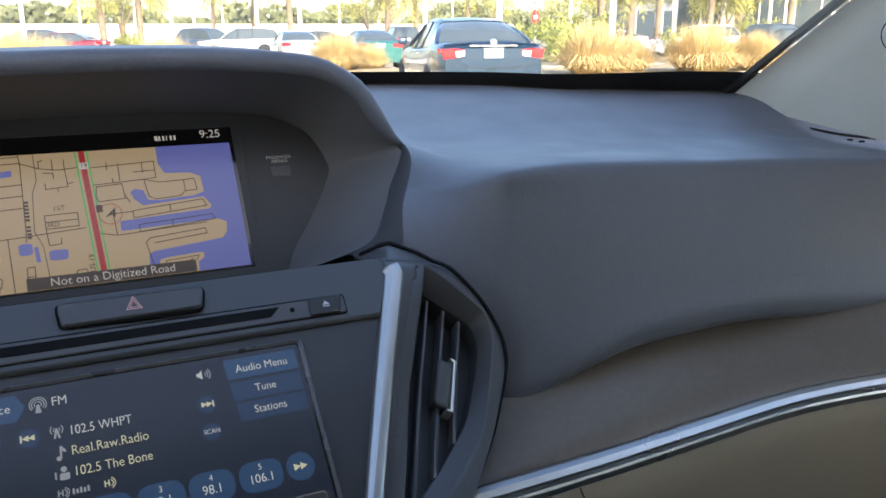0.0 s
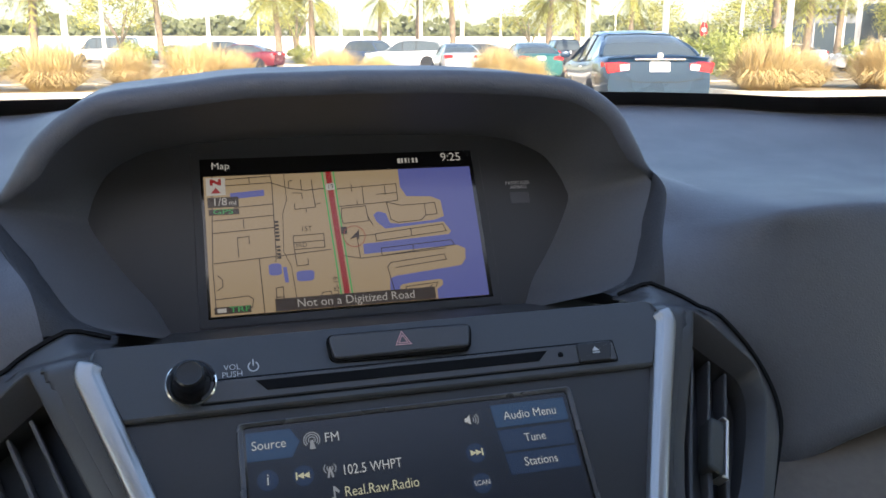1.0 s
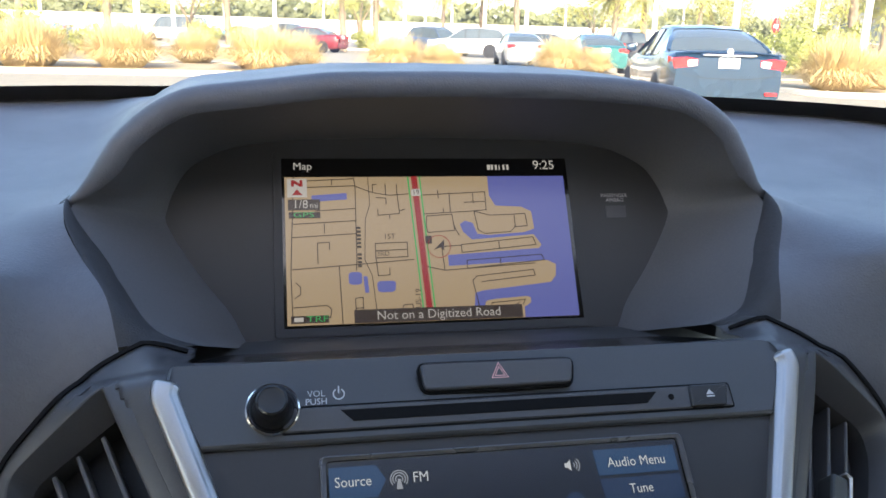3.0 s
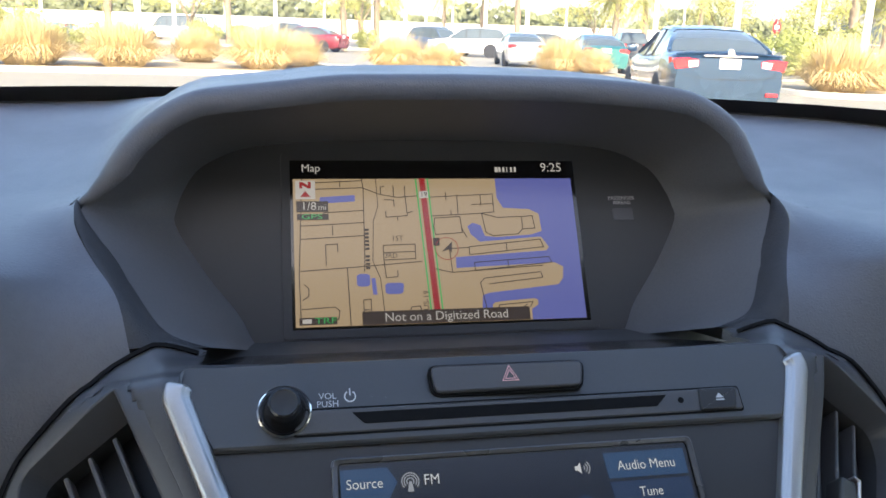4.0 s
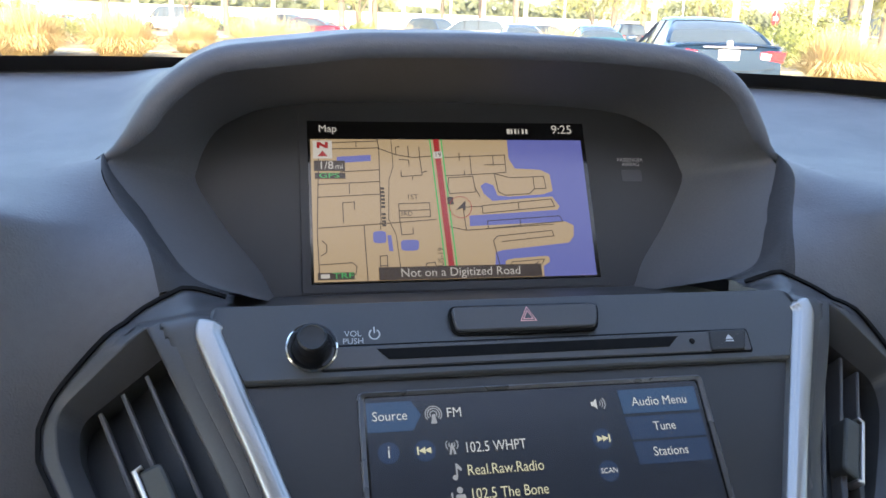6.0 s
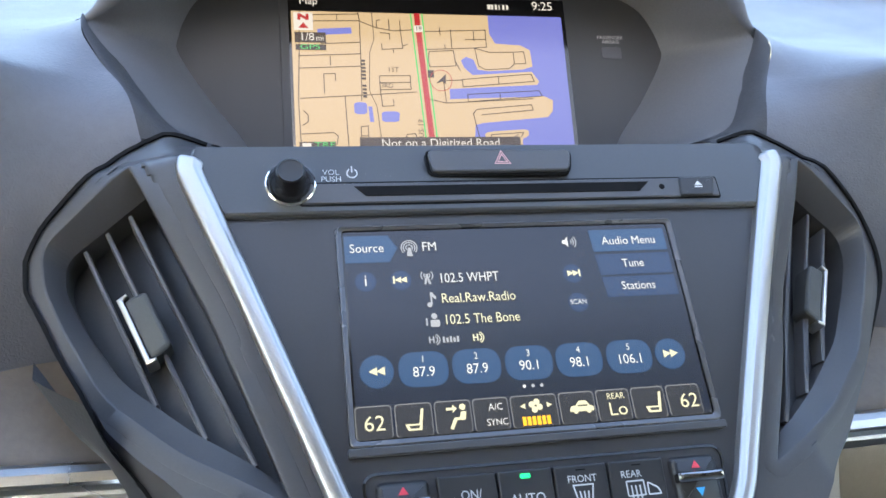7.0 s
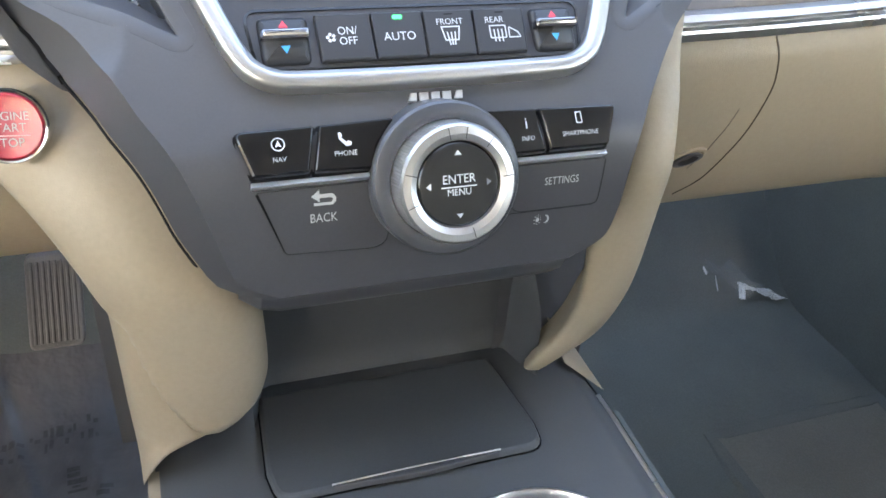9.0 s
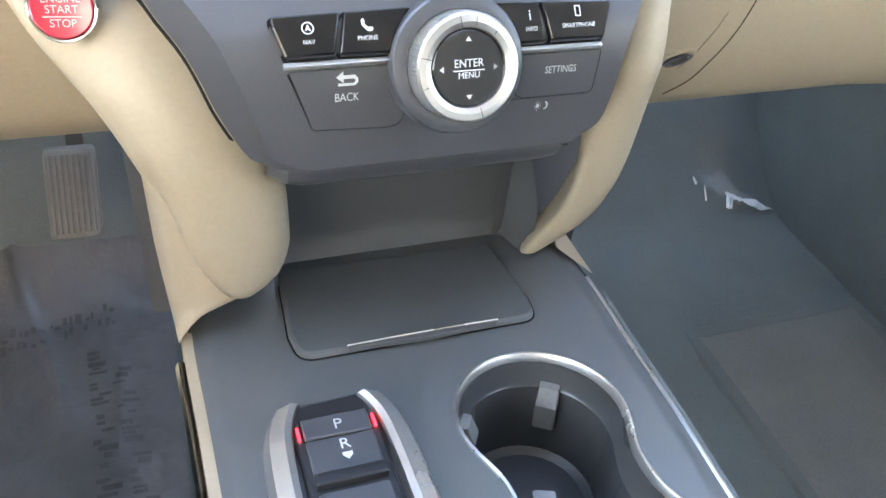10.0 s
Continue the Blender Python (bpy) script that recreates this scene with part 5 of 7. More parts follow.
part("collar", stack([(disc(0, 0, 0.0332, 64), -0.024), (disc(0, 0, 0.0332, 64), -0.0030), (disc(0, 0, 0.0322, 64), -0.0014), (disc(0, 0, 0.0300, 64), -0.0006), (disc(0, 0, 0.0276, 64), -0.0004), (disc(0, 0, 0.0258, 64), -0.0010)], cm, cap1=False), PANEL, ctrl, "satin black collar")
teeth = []
for k in range(240):
    r = 0.0252 + (0.00035 if k % 2 else 0)
    teeth.append((r * math.cos(2 * math.pi * k / 240), r * math.sin(2 * math.pi * k / 240)))
part("grip", stack([(teeth, -0.009), (teeth, 0.0100), ([(x * 0.985, y * 0.985) for x, y in teeth], 0.0112)], cm, cap1=False), SATIN, ctrl, "knurled silver grip", angle=20)
part("ring", stack([(disc(0, 0, 0.0250, 72), 0.0110), (disc(0, 0, 0.0240, 72), 0.0128), (disc(0, 0, 0.0210, 72), 0.0132), (disc(0, 0, 0.0184, 72), 0.0120), (disc(0, 0, 0.0178, 72), 0.0098)], cm, cap1=False), SILVERPAINT, ctrl, "dished silver ring")
for a in (80, 50, 5, -75, 165, 100, 200):
    ca, sa = math.cos(radians(a)), math.sin(radians(a))
    q = lambda r, s: (r * ca - s * sa, r * sa + s * ca)
    part("ring_notch", flat([q(0.0190, -0.00018), q(0.0238, -0.00018), q(0.0238, 0.00018), q(0.0190, 0.00018)], 0.0135, cm), CAVITY, ctrl)
part("centre_key", stack([(disc(0, 0, 0.0176, 64), 0.006), (disc(0, 0, 0.0176, 64), 0.0112), (disc(0, 0, 0.0168, 64), 0.0118)], cm), PIANO, ctrl, "gloss black centre key")
lettering("ENTER", 0.0053, 0, 0.0022, 0.0120, cm, INK, ctrl, stretch=0.92)
part("underline", flat(rect(-0.0078, -0.0012, 0.0078, -0.0007), 0.0120, cm), INK, ctrl)
lettering("MENU", 0.0041, 0, -0.0032, 0.0120, cm, INK, ctrl, stretch=0.95)
for a in (0, 90, 180, 270):
    ca, sa = math.cos(radians(a)), math.sin(radians(a))
    q = lambda r, s: (r * ca - s * sa, r * sa + s * ca)
    part("arrow", flat([q(0.0143, 0), q(0.0122, 0.0015), q(0.0122, -0.0015)], 0.0120, cm), INKDIM if a == 0 else INK, ctrl)


def key(name, poly, mat, label, w=0.0010, gap=0.0010):
    cx, cy = sum(p[0] for p in poly) / len(poly), sum(p[1] for p in poly) / len(poly)
    root = thing(name, pm(cx, cy), label, "button")
    part("gap", plate(offset(poly, -gap), -0.005, -0.0031, pm, 0.0001), SEAM, root)
    part("cap", plate(poly, -0.005, w, pm, 0.0010), mat, root)
    return root


k1 = key("nav_key", fillet([(-0.0540, -0.1877), (-0.0580, -0.2060), (-0.0805, -0.2063), (-0.0865, -0.1882)], [0.001, 0.001, 0.002, 0.003]), PIANO, "gloss black navigation key")
part("chrome_end", plate([(-0.0850, -0.1935), (-0.0840, -0.1932), (-0.0796, -0.2055), (-0.0808, -0.2058)], 0.0, 0.0013, pm, 0.0002), CHROME, k1, "chrome end cap")
lettering("NAV", 0.0027, -0.0695, -0.2005, 0.0012, pm, INK, k1)
part("compass_symbol", stack([(disc(-0.0695, -0.1945, 0.0028, 24), 0.0012), (disc(-0.0695, -0.1945, 0.0023, 24), 0.0012)], pm, cap1=False), INK, k1)
part("compass_symbol", flat([(-0.0695, -0.1928), (-0.0708, -0.1958), (-0.0695, -0.1951), (-0.0682, -0.1958)], 0.0012, pm), INK, k1)
k2 = key("phone_key", fillet([(-0.0520, -0.1877), (-0.0200, -0.1868), (-0.0290, -0.1980), (-0.0318, -0.2068), (-0.0560, -0.2062)], 0.001), PIANO, "gloss black phone key")
lettering("PHONE", 0.0029, -0.0425, -0.2002, 0.0012, pm, INK, k2)
part("phone_symbol", flat(fillet([(-0.0450, -0.1918), (-0.0438, -0.1915), (-0.0432, -0.1930), (-0.0438, -0.1938), (-0.0418, -0.1958), (-0.0410, -0.1952), (-0.0396, -0.1960), (-0.0400, -0.1972), (-0.0420, -0.1975), (-0.0448, -0.1945)], 0.0003), 0.0012, pm), INK, k2)
k3 = key("info_key", fillet([(0.0445, -0.1877), (0.0205, -0.1872), (0.0290, -0.1980), (0.0318, -0.2068), (0.0480, -0.2065)], 0.001), PIANO, "gloss black info key")
lettering("i", 0.0072, 0.0385, -0.1945, 0.0012, pm, INK, k3)
lettering("INFO", 0.0027, 0.0390, -0.2008, 0.0012, pm, INK, k3)
k4 = key("smartphone_key", fillet([(0.0462, -0.1877), (0.0500, -0.2063), (0.0790, -0.2063), (0.0840, -0.1885)], [0.001, 0.001, 0.002, 0.002]), PIANO, "gloss black smartphone key")
ph = rect(0.0627, -0.1962, 0.0658, -0.1908, 0.0005)
part("phone_symbol", stack([(ph, 0.0012), (offset(ph, 0.0005), 0.0012)], pm, cap1=False), INK, k4)
lettering("SMARTPHONE", 0.0028, 0.0645, -0.2003, 0.0012, pm, INK, k4)
for s, x0, x1 in ((-1, -0.0815, -0.0325), (1, 0.0325, 0.0785)):
    line = [pm(x0 + (x1 - x0) * k / 12, -0.2086, -0.0005) for k in range(13)]
    part("chrome_strip", sweep(line, [(-0.0012, -0.0040), (-0.0012, -0.0004), (-0.0009, 0.0), (0.0009, 0.0011), (0.0012, 0.0008), (0.0012, -0.0040)], up=PN), CHROMESATIN, stackroot, "thin chrome strip under the keys")
RECESSED = surface("fine_gap_grey", (0.028, 0.028, 0.031), 0.6, spec=0.2)


def flush_key(name, corners, label, start=0, stop=4, shut=False):
    """A key level with the curved fascia: a thin gap drawn round a patch of it."""
    a, b, c, d = corners
    mid = ((a[0] + c[0]) / 2, (a[1] + c[1]) / 2)
    root = thing(name, pm(*mid), label, "button")

    def cap(s, t):
        u = (a[0] + (b[0] - a[0]) * s) * (1 - t) + (d[0] + (c[0] - d[0]) * s) * t
        v = (a[1] + (b[1] - a[1]) * s) * (1 - t) + (d[1] + (c[1] - d[1]) * s) * t
        return pm(u, v, -0.0030)
    part("cap", sheet(cap, 28, 24), FASCIA, root)
    ring = fillet([a, b, c, d], [0.001, 0.001, 0.003, 0.008], 6)
    ring = dense(ring, 6)
    n = len(ring)
    line = [pm(u, v, -0.0030) for u, v in (ring + ring[:1])[int(n * start / 4):int(n * stop / 4) + 1]]
    part("gap", sweep(line, [(0.00022, 0.00025), (-0.00022, 0.00025), (-0.00022, -0.002), (0.00022, -0.002)], up=PN), RECESSED, root)
    if shut:
        side = [pm(*(Vector(b).lerp(Vector(c), 0.03 + 0.90 * k / 12)), -0.0030) for k in range(13)]
        part("gap", sweep(side, [(0.0005, 0.0004), (-0.0005, 0.0004), (-0.0005, -0.002), (0.0005, -0.002)], up=PN, scale=lambda k: (1 - 0.7 * k, 1)), SEAM, root)
    return root


k5 = flush_key("back_key", [(-0.0320, -0.2105), (-0.0798, -0.2108), (-0.0690, -0.2340), (-0.0200, -0.2358)], "large matt dark grey back key", shut=True)
lettering("BACK", 0.0046, -0.0525, -0.2222, -0.0025, pm, INK, k5)
part("return_symbol", flat([(-0.0575, -0.2142), (-0.0540, -0.2119), (-0.0540, -0.2135), (-0.0485, -0.2135), (-0.0470, -0.2149), (-0.0470, -0.2164), (-0.0485, -0.2176), (-0.0565, -0.2176), (-0.0565, -0.2166), (-0.0490, -0.2166), (-0.0482, -0.2156), (-0.0490, -0.2149), (-0.0540, -0.2149), (-0.0540, -0.2164)], -0.0025, pm), INK, k5)
k6 = flush_key("settings_key", [(0.0325, -0.2105), (0.0800, -0.2105), (0.0785, -0.2285), (0.0325, -0.2285)], "matt dark grey settings key")
lettering("SETTINGS", 0.0042, 0.0582, -0.2178, -0.0025, pm, INK, k6, stretch=0.95)
k7 = flush_key("day_night_key", [(0.0310, -0.2288), (0.0782, -0.2288), (0.0700, -0.2385), (0.0290, -0.2385)], "matt dark grey display mode key", 0, 1)
part("sun_symbol", flat(disc(0.0485, -0.2325, 0.0009, 12), -0.0025, pm), INK, k7)
for a in range(0, 360, 45):
    c, s = math.cos(radians(a)), math.sin(radians(a))
    part("sun_symbol", flat([(0.0485 + 0.0013 * c - 0.0001 * s, -0.2325 + 0.0013 * s + 0.0001 * c), (0.0485 + 0.002 * c - 0.0001 * s, -0.2325 + 0.002 * s + 0.0001 * c), (0.0485 + 0.002 * c + 0.0001 * s, -0.2325 + 0.002 * s - 0.0001 * c), (0.0485 + 0.0013 * c + 0.0001 * s, -0.2325 + 0.0013 * s - 0.0001 * c)], -0.0025, pm), INK, k7)
part("moon_symbol", flat([(0.0528 + 0.0016 * math.cos(radians(a)), -0.2325 + 0.0016 * math.sin(radians(a))) for a in range(-110, 111, 20)] + [(0.0522 + 0.0013 * math.cos(radians(a)), -0.2325 + 0.0013 * math.sin(radians(a))) for a in range(90, -91, -20)], -0.0025, pm), INK, k7)


# ---- air vents ----
def vent(side, label):
    root = thing("air_vent", pm(side * 0.15, -0.06), label, "air vent", group="dashboard air vents")
    flip = lambda poly: [(side * x, y) for x, y in poly]
    deep = lambda u, v, h: pm(u, v, h * pw(v, [(-0.13, 0.5), (-0.06, 0.75), (-0.01, 1.0)]) if h < -0.006 else h)
    part("surround", stack([(flip(offset(VENT_R, -0.0070)), -0.0040), (flip(offset(VENT_R, -0.0066)), -0.0034), (flip(offset(VENT_R, -0.0058)), -0.0033), (flip(offset(VENT_R, -0.0006)), -0.0032), (flip(offset(VENT_R, 0.0002)), -0.0036)], deep, cap1=False), FASCIA, root, "chamfered dark grey surround", angle=28)
    part("inner_wall", stack([(flip(offset(VENT_R, 0.0002)), -0.0036), (flip(offset(VENT_R, 0.0007)), -0.0042), (flip(VENT_O), -0.0190)], deep, cap1=False), FASCIA, root, "sloping wall inside the vent", angle=28)
    part("duct", stack([(flip(VENT_O), -0.0190), (flip(offset(VENT_O, 0.0004)), -0.036)], deep), CAVITY, root, "black duct")
    # blades lie along the slanting inner edge
    d = Vector((-0.409, -0.9125))
    nrm = Vector((-d.y, d.x))
    for bx, by in ((0.1908, -0.0190), (0.1810, -0.0120), (0.1706, -0.0055)):
        p0 = Vector((bx, by))
        ln = 0.02
        while inside(tuple(p0 + d * (ln + 0.001)), VENT_O):
            ln += 0.001
        rib = lambda t: flip([tuple(p0 + d * (ln * k / 12) - nrm * t) for k in range(13)] + [tuple(p0 + d * (ln * k / 12) + nrm * t) for k in range(12, -1, -1)])
        part("blade", stack([(rib(0.0011), -0.035), (rib(0.0011), -0.0205), (rib(0.0006), -0.0197)], deep), BLADE, root)
    c = Vector((0.1652, -0.0642))
    q = lambda a, b: tuple(c + d * a + nrm * b)
    tab = [q(-0.0155, 0.0), q(0.0155, 0.0), q(0.0140, -0.0110), q(-0.0140, -0.0110)]
    part("tab", plate(fillet(flip(tab), 0.003), -0.020, -0.0072, pm, 0.0018), TRAY, root, "black vent tab")
    rim = [q(-0.0168, 0.0016), q(0.0168, 0.0016), q(0.0172, -0.0030), q(0.0158, -0.0034), q(0.0150, -0.0008), q(-0.0150, -0.0008), q(-0.0158, -0.0034), q(-0.0172, -0.0030)]
    part("bright_edge", plate(flip(rim), -0.018, -0.0060, pm, 0.0008), SATIN, root, "bright edge of the tab")
    return root


vent(-1, "dark grey driver-side air vent with slanting blades")
vent(1, "dark grey passenger-side air vent with slanting blades")

# ---- start button ----
SB = Vector((-0.1728, 0.3845, 1.0490))
sx = Vector((1, 0, 0)).lerp(Vector((0, -1, 0)), 0.10).normalized()
sn = Vector((-0.10, -0.93, 0.36)).normalized()
sx = (sx - sn * sx.dot(sn)).normalized()
sy = sn.cross(sx)
bmap = lambda x, y, h: SB + sx * x + sy * y + sn * h
start = thing("start_button", SB, "round red engine start button with chrome ring", "button")
part("ring", stack([(disc(0, 0, 0.0158, 56), -0.024), (disc(0, 0, 0.0158, 56), -0.0004), (disc(0, 0, 0.0152, 56), 0.0008), (disc(0, 0, 0.0144, 56), 0.0004), (disc(0, 0, 0.0143, 56), -0.002)], bmap, cap1=False), CHROME, start, "chrome ring")
part("cap", stack([(disc(0, 0, 0.0140, 56), -0.004), (disc(0, 0, 0.0140, 56), 0.0002), (disc(0, 0, 0.0132, 56), 0.0010), (disc(0, 0, 0.0100, 56), 0.0006), (disc(0, 0, 0.004, 56), 0.0003)], bmap), RED, start, "red cap")
for body, y in (("ENGINE", 0.0042), ("START", -0.0006), ("STOP", -0.0068)):
    lettering(body, 0.0052, 0, y, 0.0014, bmap, INKGREY, start, stretch=0.95)
part("rule", flat(rect(-0.0085, -0.0040, 0.0085, -0.0035), 0.0013, bmap), INKPINK, start)


# ---- console between the seats ----
def deck(x, y, h=0.0):
    """The sloping console top; h is measured square to it."""
    z = 0.848 - 0.12 * (y - 0.33)
    return Vector((x, y + 0.119 * h, z + 0.993 * h))


WELL = surface("dark_gloss_plastic", (0.050, 0.052, 0.054), 0.22, vary=0.06)
console = thing("floor_console", (0, 0.2, 0.43), "black floor console with chrome edge strips and beige sides", "console")
CUP, CUP2, RC = (0.0445, 0.2450), (0.0445, 0.1430), 0.0500


def cup_outline(r, n=20):
    """Two round wells run together."""
    waist = 0.037 + (r - RC)
    dip = math.sqrt(r * r - waist * waist)
    a1 = math.atan2(-dip, waist)
    pts = []
    for (cx, cy), turn in ((CUP, 0), (CUP2, math.pi)):
        for k in range(n * 2 + 1):
            a = a1 + (math.pi - 2 * a1) * k / (n * 2) + turn
            pts.append((cx + r * math.cos(a), cy + r * math.sin(a)))
        x = cx + (-waist if turn == 0 else waist)
        y0, y1 = (CUP[1] - dip, CUP2[1] + dip) if turn == 0 else (CUP2[1] + dip, CUP[1] - dip)
        pts += [(x, y0 + (y1 - y0) * k / 8) for k in range(1, 8)]
    for _ in range(10):
        pts = [tuple((pts[k - 1][q] + 2 * pts[k][q] + pts[(k + 1) % len(pts)][q]) / 4 for q in (0, 1)) for k in range(len(pts))]
    return pts


def edge(side, y):
    """The console top narrows towards the seats."""
    if side > 0:
        return pw(y, [(-0.25, 0.085), (0.164, 0.1165), (0.234, 0.1232), (0.291, 0.1272), (0.3635, 0.1330), (0.51, 0.1340)])
    return -pw(y, [(-0.25, 0.125), (0.237, 0.1362), (0.288, 0.1377), (0.36, 0.1403), (0.51, 0.1405)])


def deck_plate():
    bm = bmesh.new()
    nx, ny = 136, 345
    hole = cup_outline(RC + 0.0014)
    ys = [-0.25 + 0.69 * j / ny for j in range(ny + 1)]
    g = [[(edge(-1, y) + (edge(1, y) - edge(-1, y)) * i / nx, y) for i in range(nx + 1)] for y in ys]
    vs = [[bm.verts.new(deck(x, y, -0.004 * (1 - smooth01(0, 0.012, min(x - edge(-1, y), edge(1, y) - x))))) for x, y in row] for row in g]
    for j in range(ny):
        for i in range(nx):
            c = ((g[j][i][0] + g[j + 1][i + 1][0]) / 2, (g[j][i][1] + g[j + 1][i + 1][1]) / 2)
            if not inside(c, hole):
                bm.faces.new((vs[j][i], vs[j][i + 1], vs[j + 1][i + 1], vs[j + 1][i]))
    return bm


part("top", deck_plate(), DECK, console, "satin black console top", angle=60)
co = cup_outline(RC)
part("cup_ring", stack([(offset(co, -0.0028), -0.001), (offset(co, -0.0022), 0.0014), (offset(co, -0.0006), 0.0019), (co, 0.0012), (offset(co, 0.0008), -0.004)], deck, cap1=False), SATIN, console, "chrome ring round the cup wells", angle=50)
part("cup_well", stack([(offset(co, 0.0006), -0.003), (offset(co, 0.0030), -0.020), (offset(co, 0.0045), -0.022), (offset(co, 0.0075), -0.072), (offset(co, 0.012), -0.076)], deck), WELL, console, "gloss black cup wells", angle=30)
for a in (150, 56, 250):
    c, s = math.cos(radians(a)), math.sin(radians(a))
    m = lambda x, y, h: deck(CUP[0] + (0.0430 - x) * c - y * s, CUP[1] + (0.0430 - x) * s + y * c, h)
    bm = stack([(rect(-0.003, -0.0070, 0.004, 0.0070, 0.002), -0.052), (rect(-0.003, -0.0070, 0.008, 0.0070, 0.002), -0.030), (rect(-0.003, -0.0062, 0.003, 0.0062, 0.002), -0.018)], m)
    part("cup_grip", bm, PEDAL, console, "springy grip in the cup well")
part("cup_mat", stack([(disc(CUP[0], CUP[1], 0.033, 40), -0.076), (disc(CUP[0], CUP[1], 0.033, 40), -0.072), (disc(CUP[0], CUP[1], 0.030, 40), -0.071)], deck), RUBBER, console)
# storage lid with its thin bright grip
lid = fillet([(-0.079, 0.322), (0.076, 0.322), (0.079, 0.345), (0.076, 0.412), (-0.078, 0.412), (-0.082, 0.345)], [0.012, 0.012, 0.01, 0.003, 0.003, 0.01])
part("storage_lid", plate(lid, -0.004, 0.0042, deck, 0.0028), TRAY, console, "matt black sliding storage lid")
part("lid_gap", plate(offset(lid, -0.0010), -0.003, 0.0006, deck, 0.0002), SEAM, console)
part("lid_grip", plate(fillet([(-0.050, 0.3217), (-0.046, 0.3204), (0.0, 0.3177), (0.045, 0.3204), (0.048, 0.3217), (0.0, 0.3237)], 0.0004), 0.003, 0.0066, deck, 0.0006), CAVITY, console)
part("lid_grip_edge", sweep([deck(x, 0.3222 + 0.0006 * (1 - (x / 0.05) ** 2), 0.0066) for x in [-0.050 + 0.098 * k / 16 for k in range(17)]], [(0.0006, 0), (0, 0.0006), (-0.0006, 0), (0, -0.0006)]), SATIN, console, "thin bright grip line")
for side in (1, -1):
    part("edge_strip", sweep([deck(edge(side, y) + side * 0.001, y, -0.0045) for y in [-0.25 + (0.612 if side > 0 else 0.620) * k / 30 for k in range(31)]], [(x * (1.5 if side > 0 else 3.2), h) for x, h in ((0.0010, -0.001), (0.0010, 0.0008), (0, 0.0014), (-0.0010, 0.0008), (-0.0010, -0.001))]), SATIN if side > 0 else BEIGE, console, "thin satin edge strip" if side > 0 else "beige edge band")

    def flank(a, b):
        y = -0.25 + 0.76 * a
        top = deck(edge(side, y) + side * 0.0025, y, -0.0055)
        return Vector((edge(side, y) + side * (0.0025 + 0.010 * math.sin(b * 2.2)), y, top.z + (0.43 - top.z) * b))
    part("side_panel", sheet(flank, 24, 14), BEIGE if side < 0 else CARPET, console, "beige side panel" if side < 0 else "black side panel")
    part("side_moulding", sweep([deck(edge(side, -0.25 + 0.60 * k / 30) + side * 0.007, -0.25 + 0.60 * k / 30, -0.012 - 0.006 * (1 - k / 30)) for k in range(31)], [(0.0030, -0.004), (0.0030, 0.003), (-0.001, 0.0042), (-0.003, 0.001), (-0.003, -0.004)]), DARKCHROME if side < 0 else CARPET, console, "dark bright side moulding" if side < 0 else "")

# open cubby above the lid
cub = lambda a, b: Vector((-0.083 + 0.184 * a, pw(b, [(0, 0.416), (0.25, 0.432), (0.8, 0.425), (1, 0.372)]) - 0.040 * smooth01(0.88, 1, abs(2 * a - 1)) * (1 - smooth01(0.4, 0.8, b)), pw(b, [(0, 0.822), (0.3, 0.860), (0.75, 0.925), (1, 0.950)])))
for side in (1, -1):
    part("cubby_side", sheet(lambda a, b: Vector((side * (0.084 + 0.078 * a), 0.424 + 0.010 * a, 0.80 + 0.21 * b)), 4, 6), CAVITY, console)
part("cubby_back", sheet(cub, 40, 16), TRAY, console, "black cubby wall", angle=70)


# ---- beige legs from the dash down to the console ----
def leg_left(a, b):
    """Broad knee pad on the driver's side."""
    z = 1.061 + (0.842 - 1.061) * b
    xi = pw(z, [(0.842, 0.144), (0.850, 0.136), (0.864, 0.116), (0.868, 0.104), (0.874, 0.088), (0.885, 0.077), (0.905, 0.0725), (0.935, 0.0735), (0.955, 0.0765), (0.975, 0.0815), (1.0, 0.090), (1.03, 0.106), (1.078, 0.142)])
    xo = pw(z, [(0.842, 0.1485), (0.90, 0.1490), (0.945, 0.1500), (0.975, 0.159), (1.0, 0.172), (1.03, 0.195), (1.078, 0.225)])
    yb = pw(z, [(0.842, 0.002), (0.87, 0.0), (0.90, 0.0), (0.96, 0.0), (1.0, 0.008), (1.035, 0.026), (1.050, 0.046), (1.061, 0.080)])
    lean = smooth01(0.98, 1.05, z)
    w = min(1.0, (xo - xi) / 0.034)
    c = [(xi + 0.012 * w, 0.455), (xi + 0.001 * w, 0.386 + yb), (xi + 0.010 * w, 0.361 + yb), ((xi + xo) / 2, 0.353 + yb + 0.004 * lean), (xo - 0.012 * w, 0.360 + yb + 0.012 * lean), (xo, 0.382 + yb + 0.010 * lean), (xo + 0.008, 0.468)]
    return spline(c, a), z


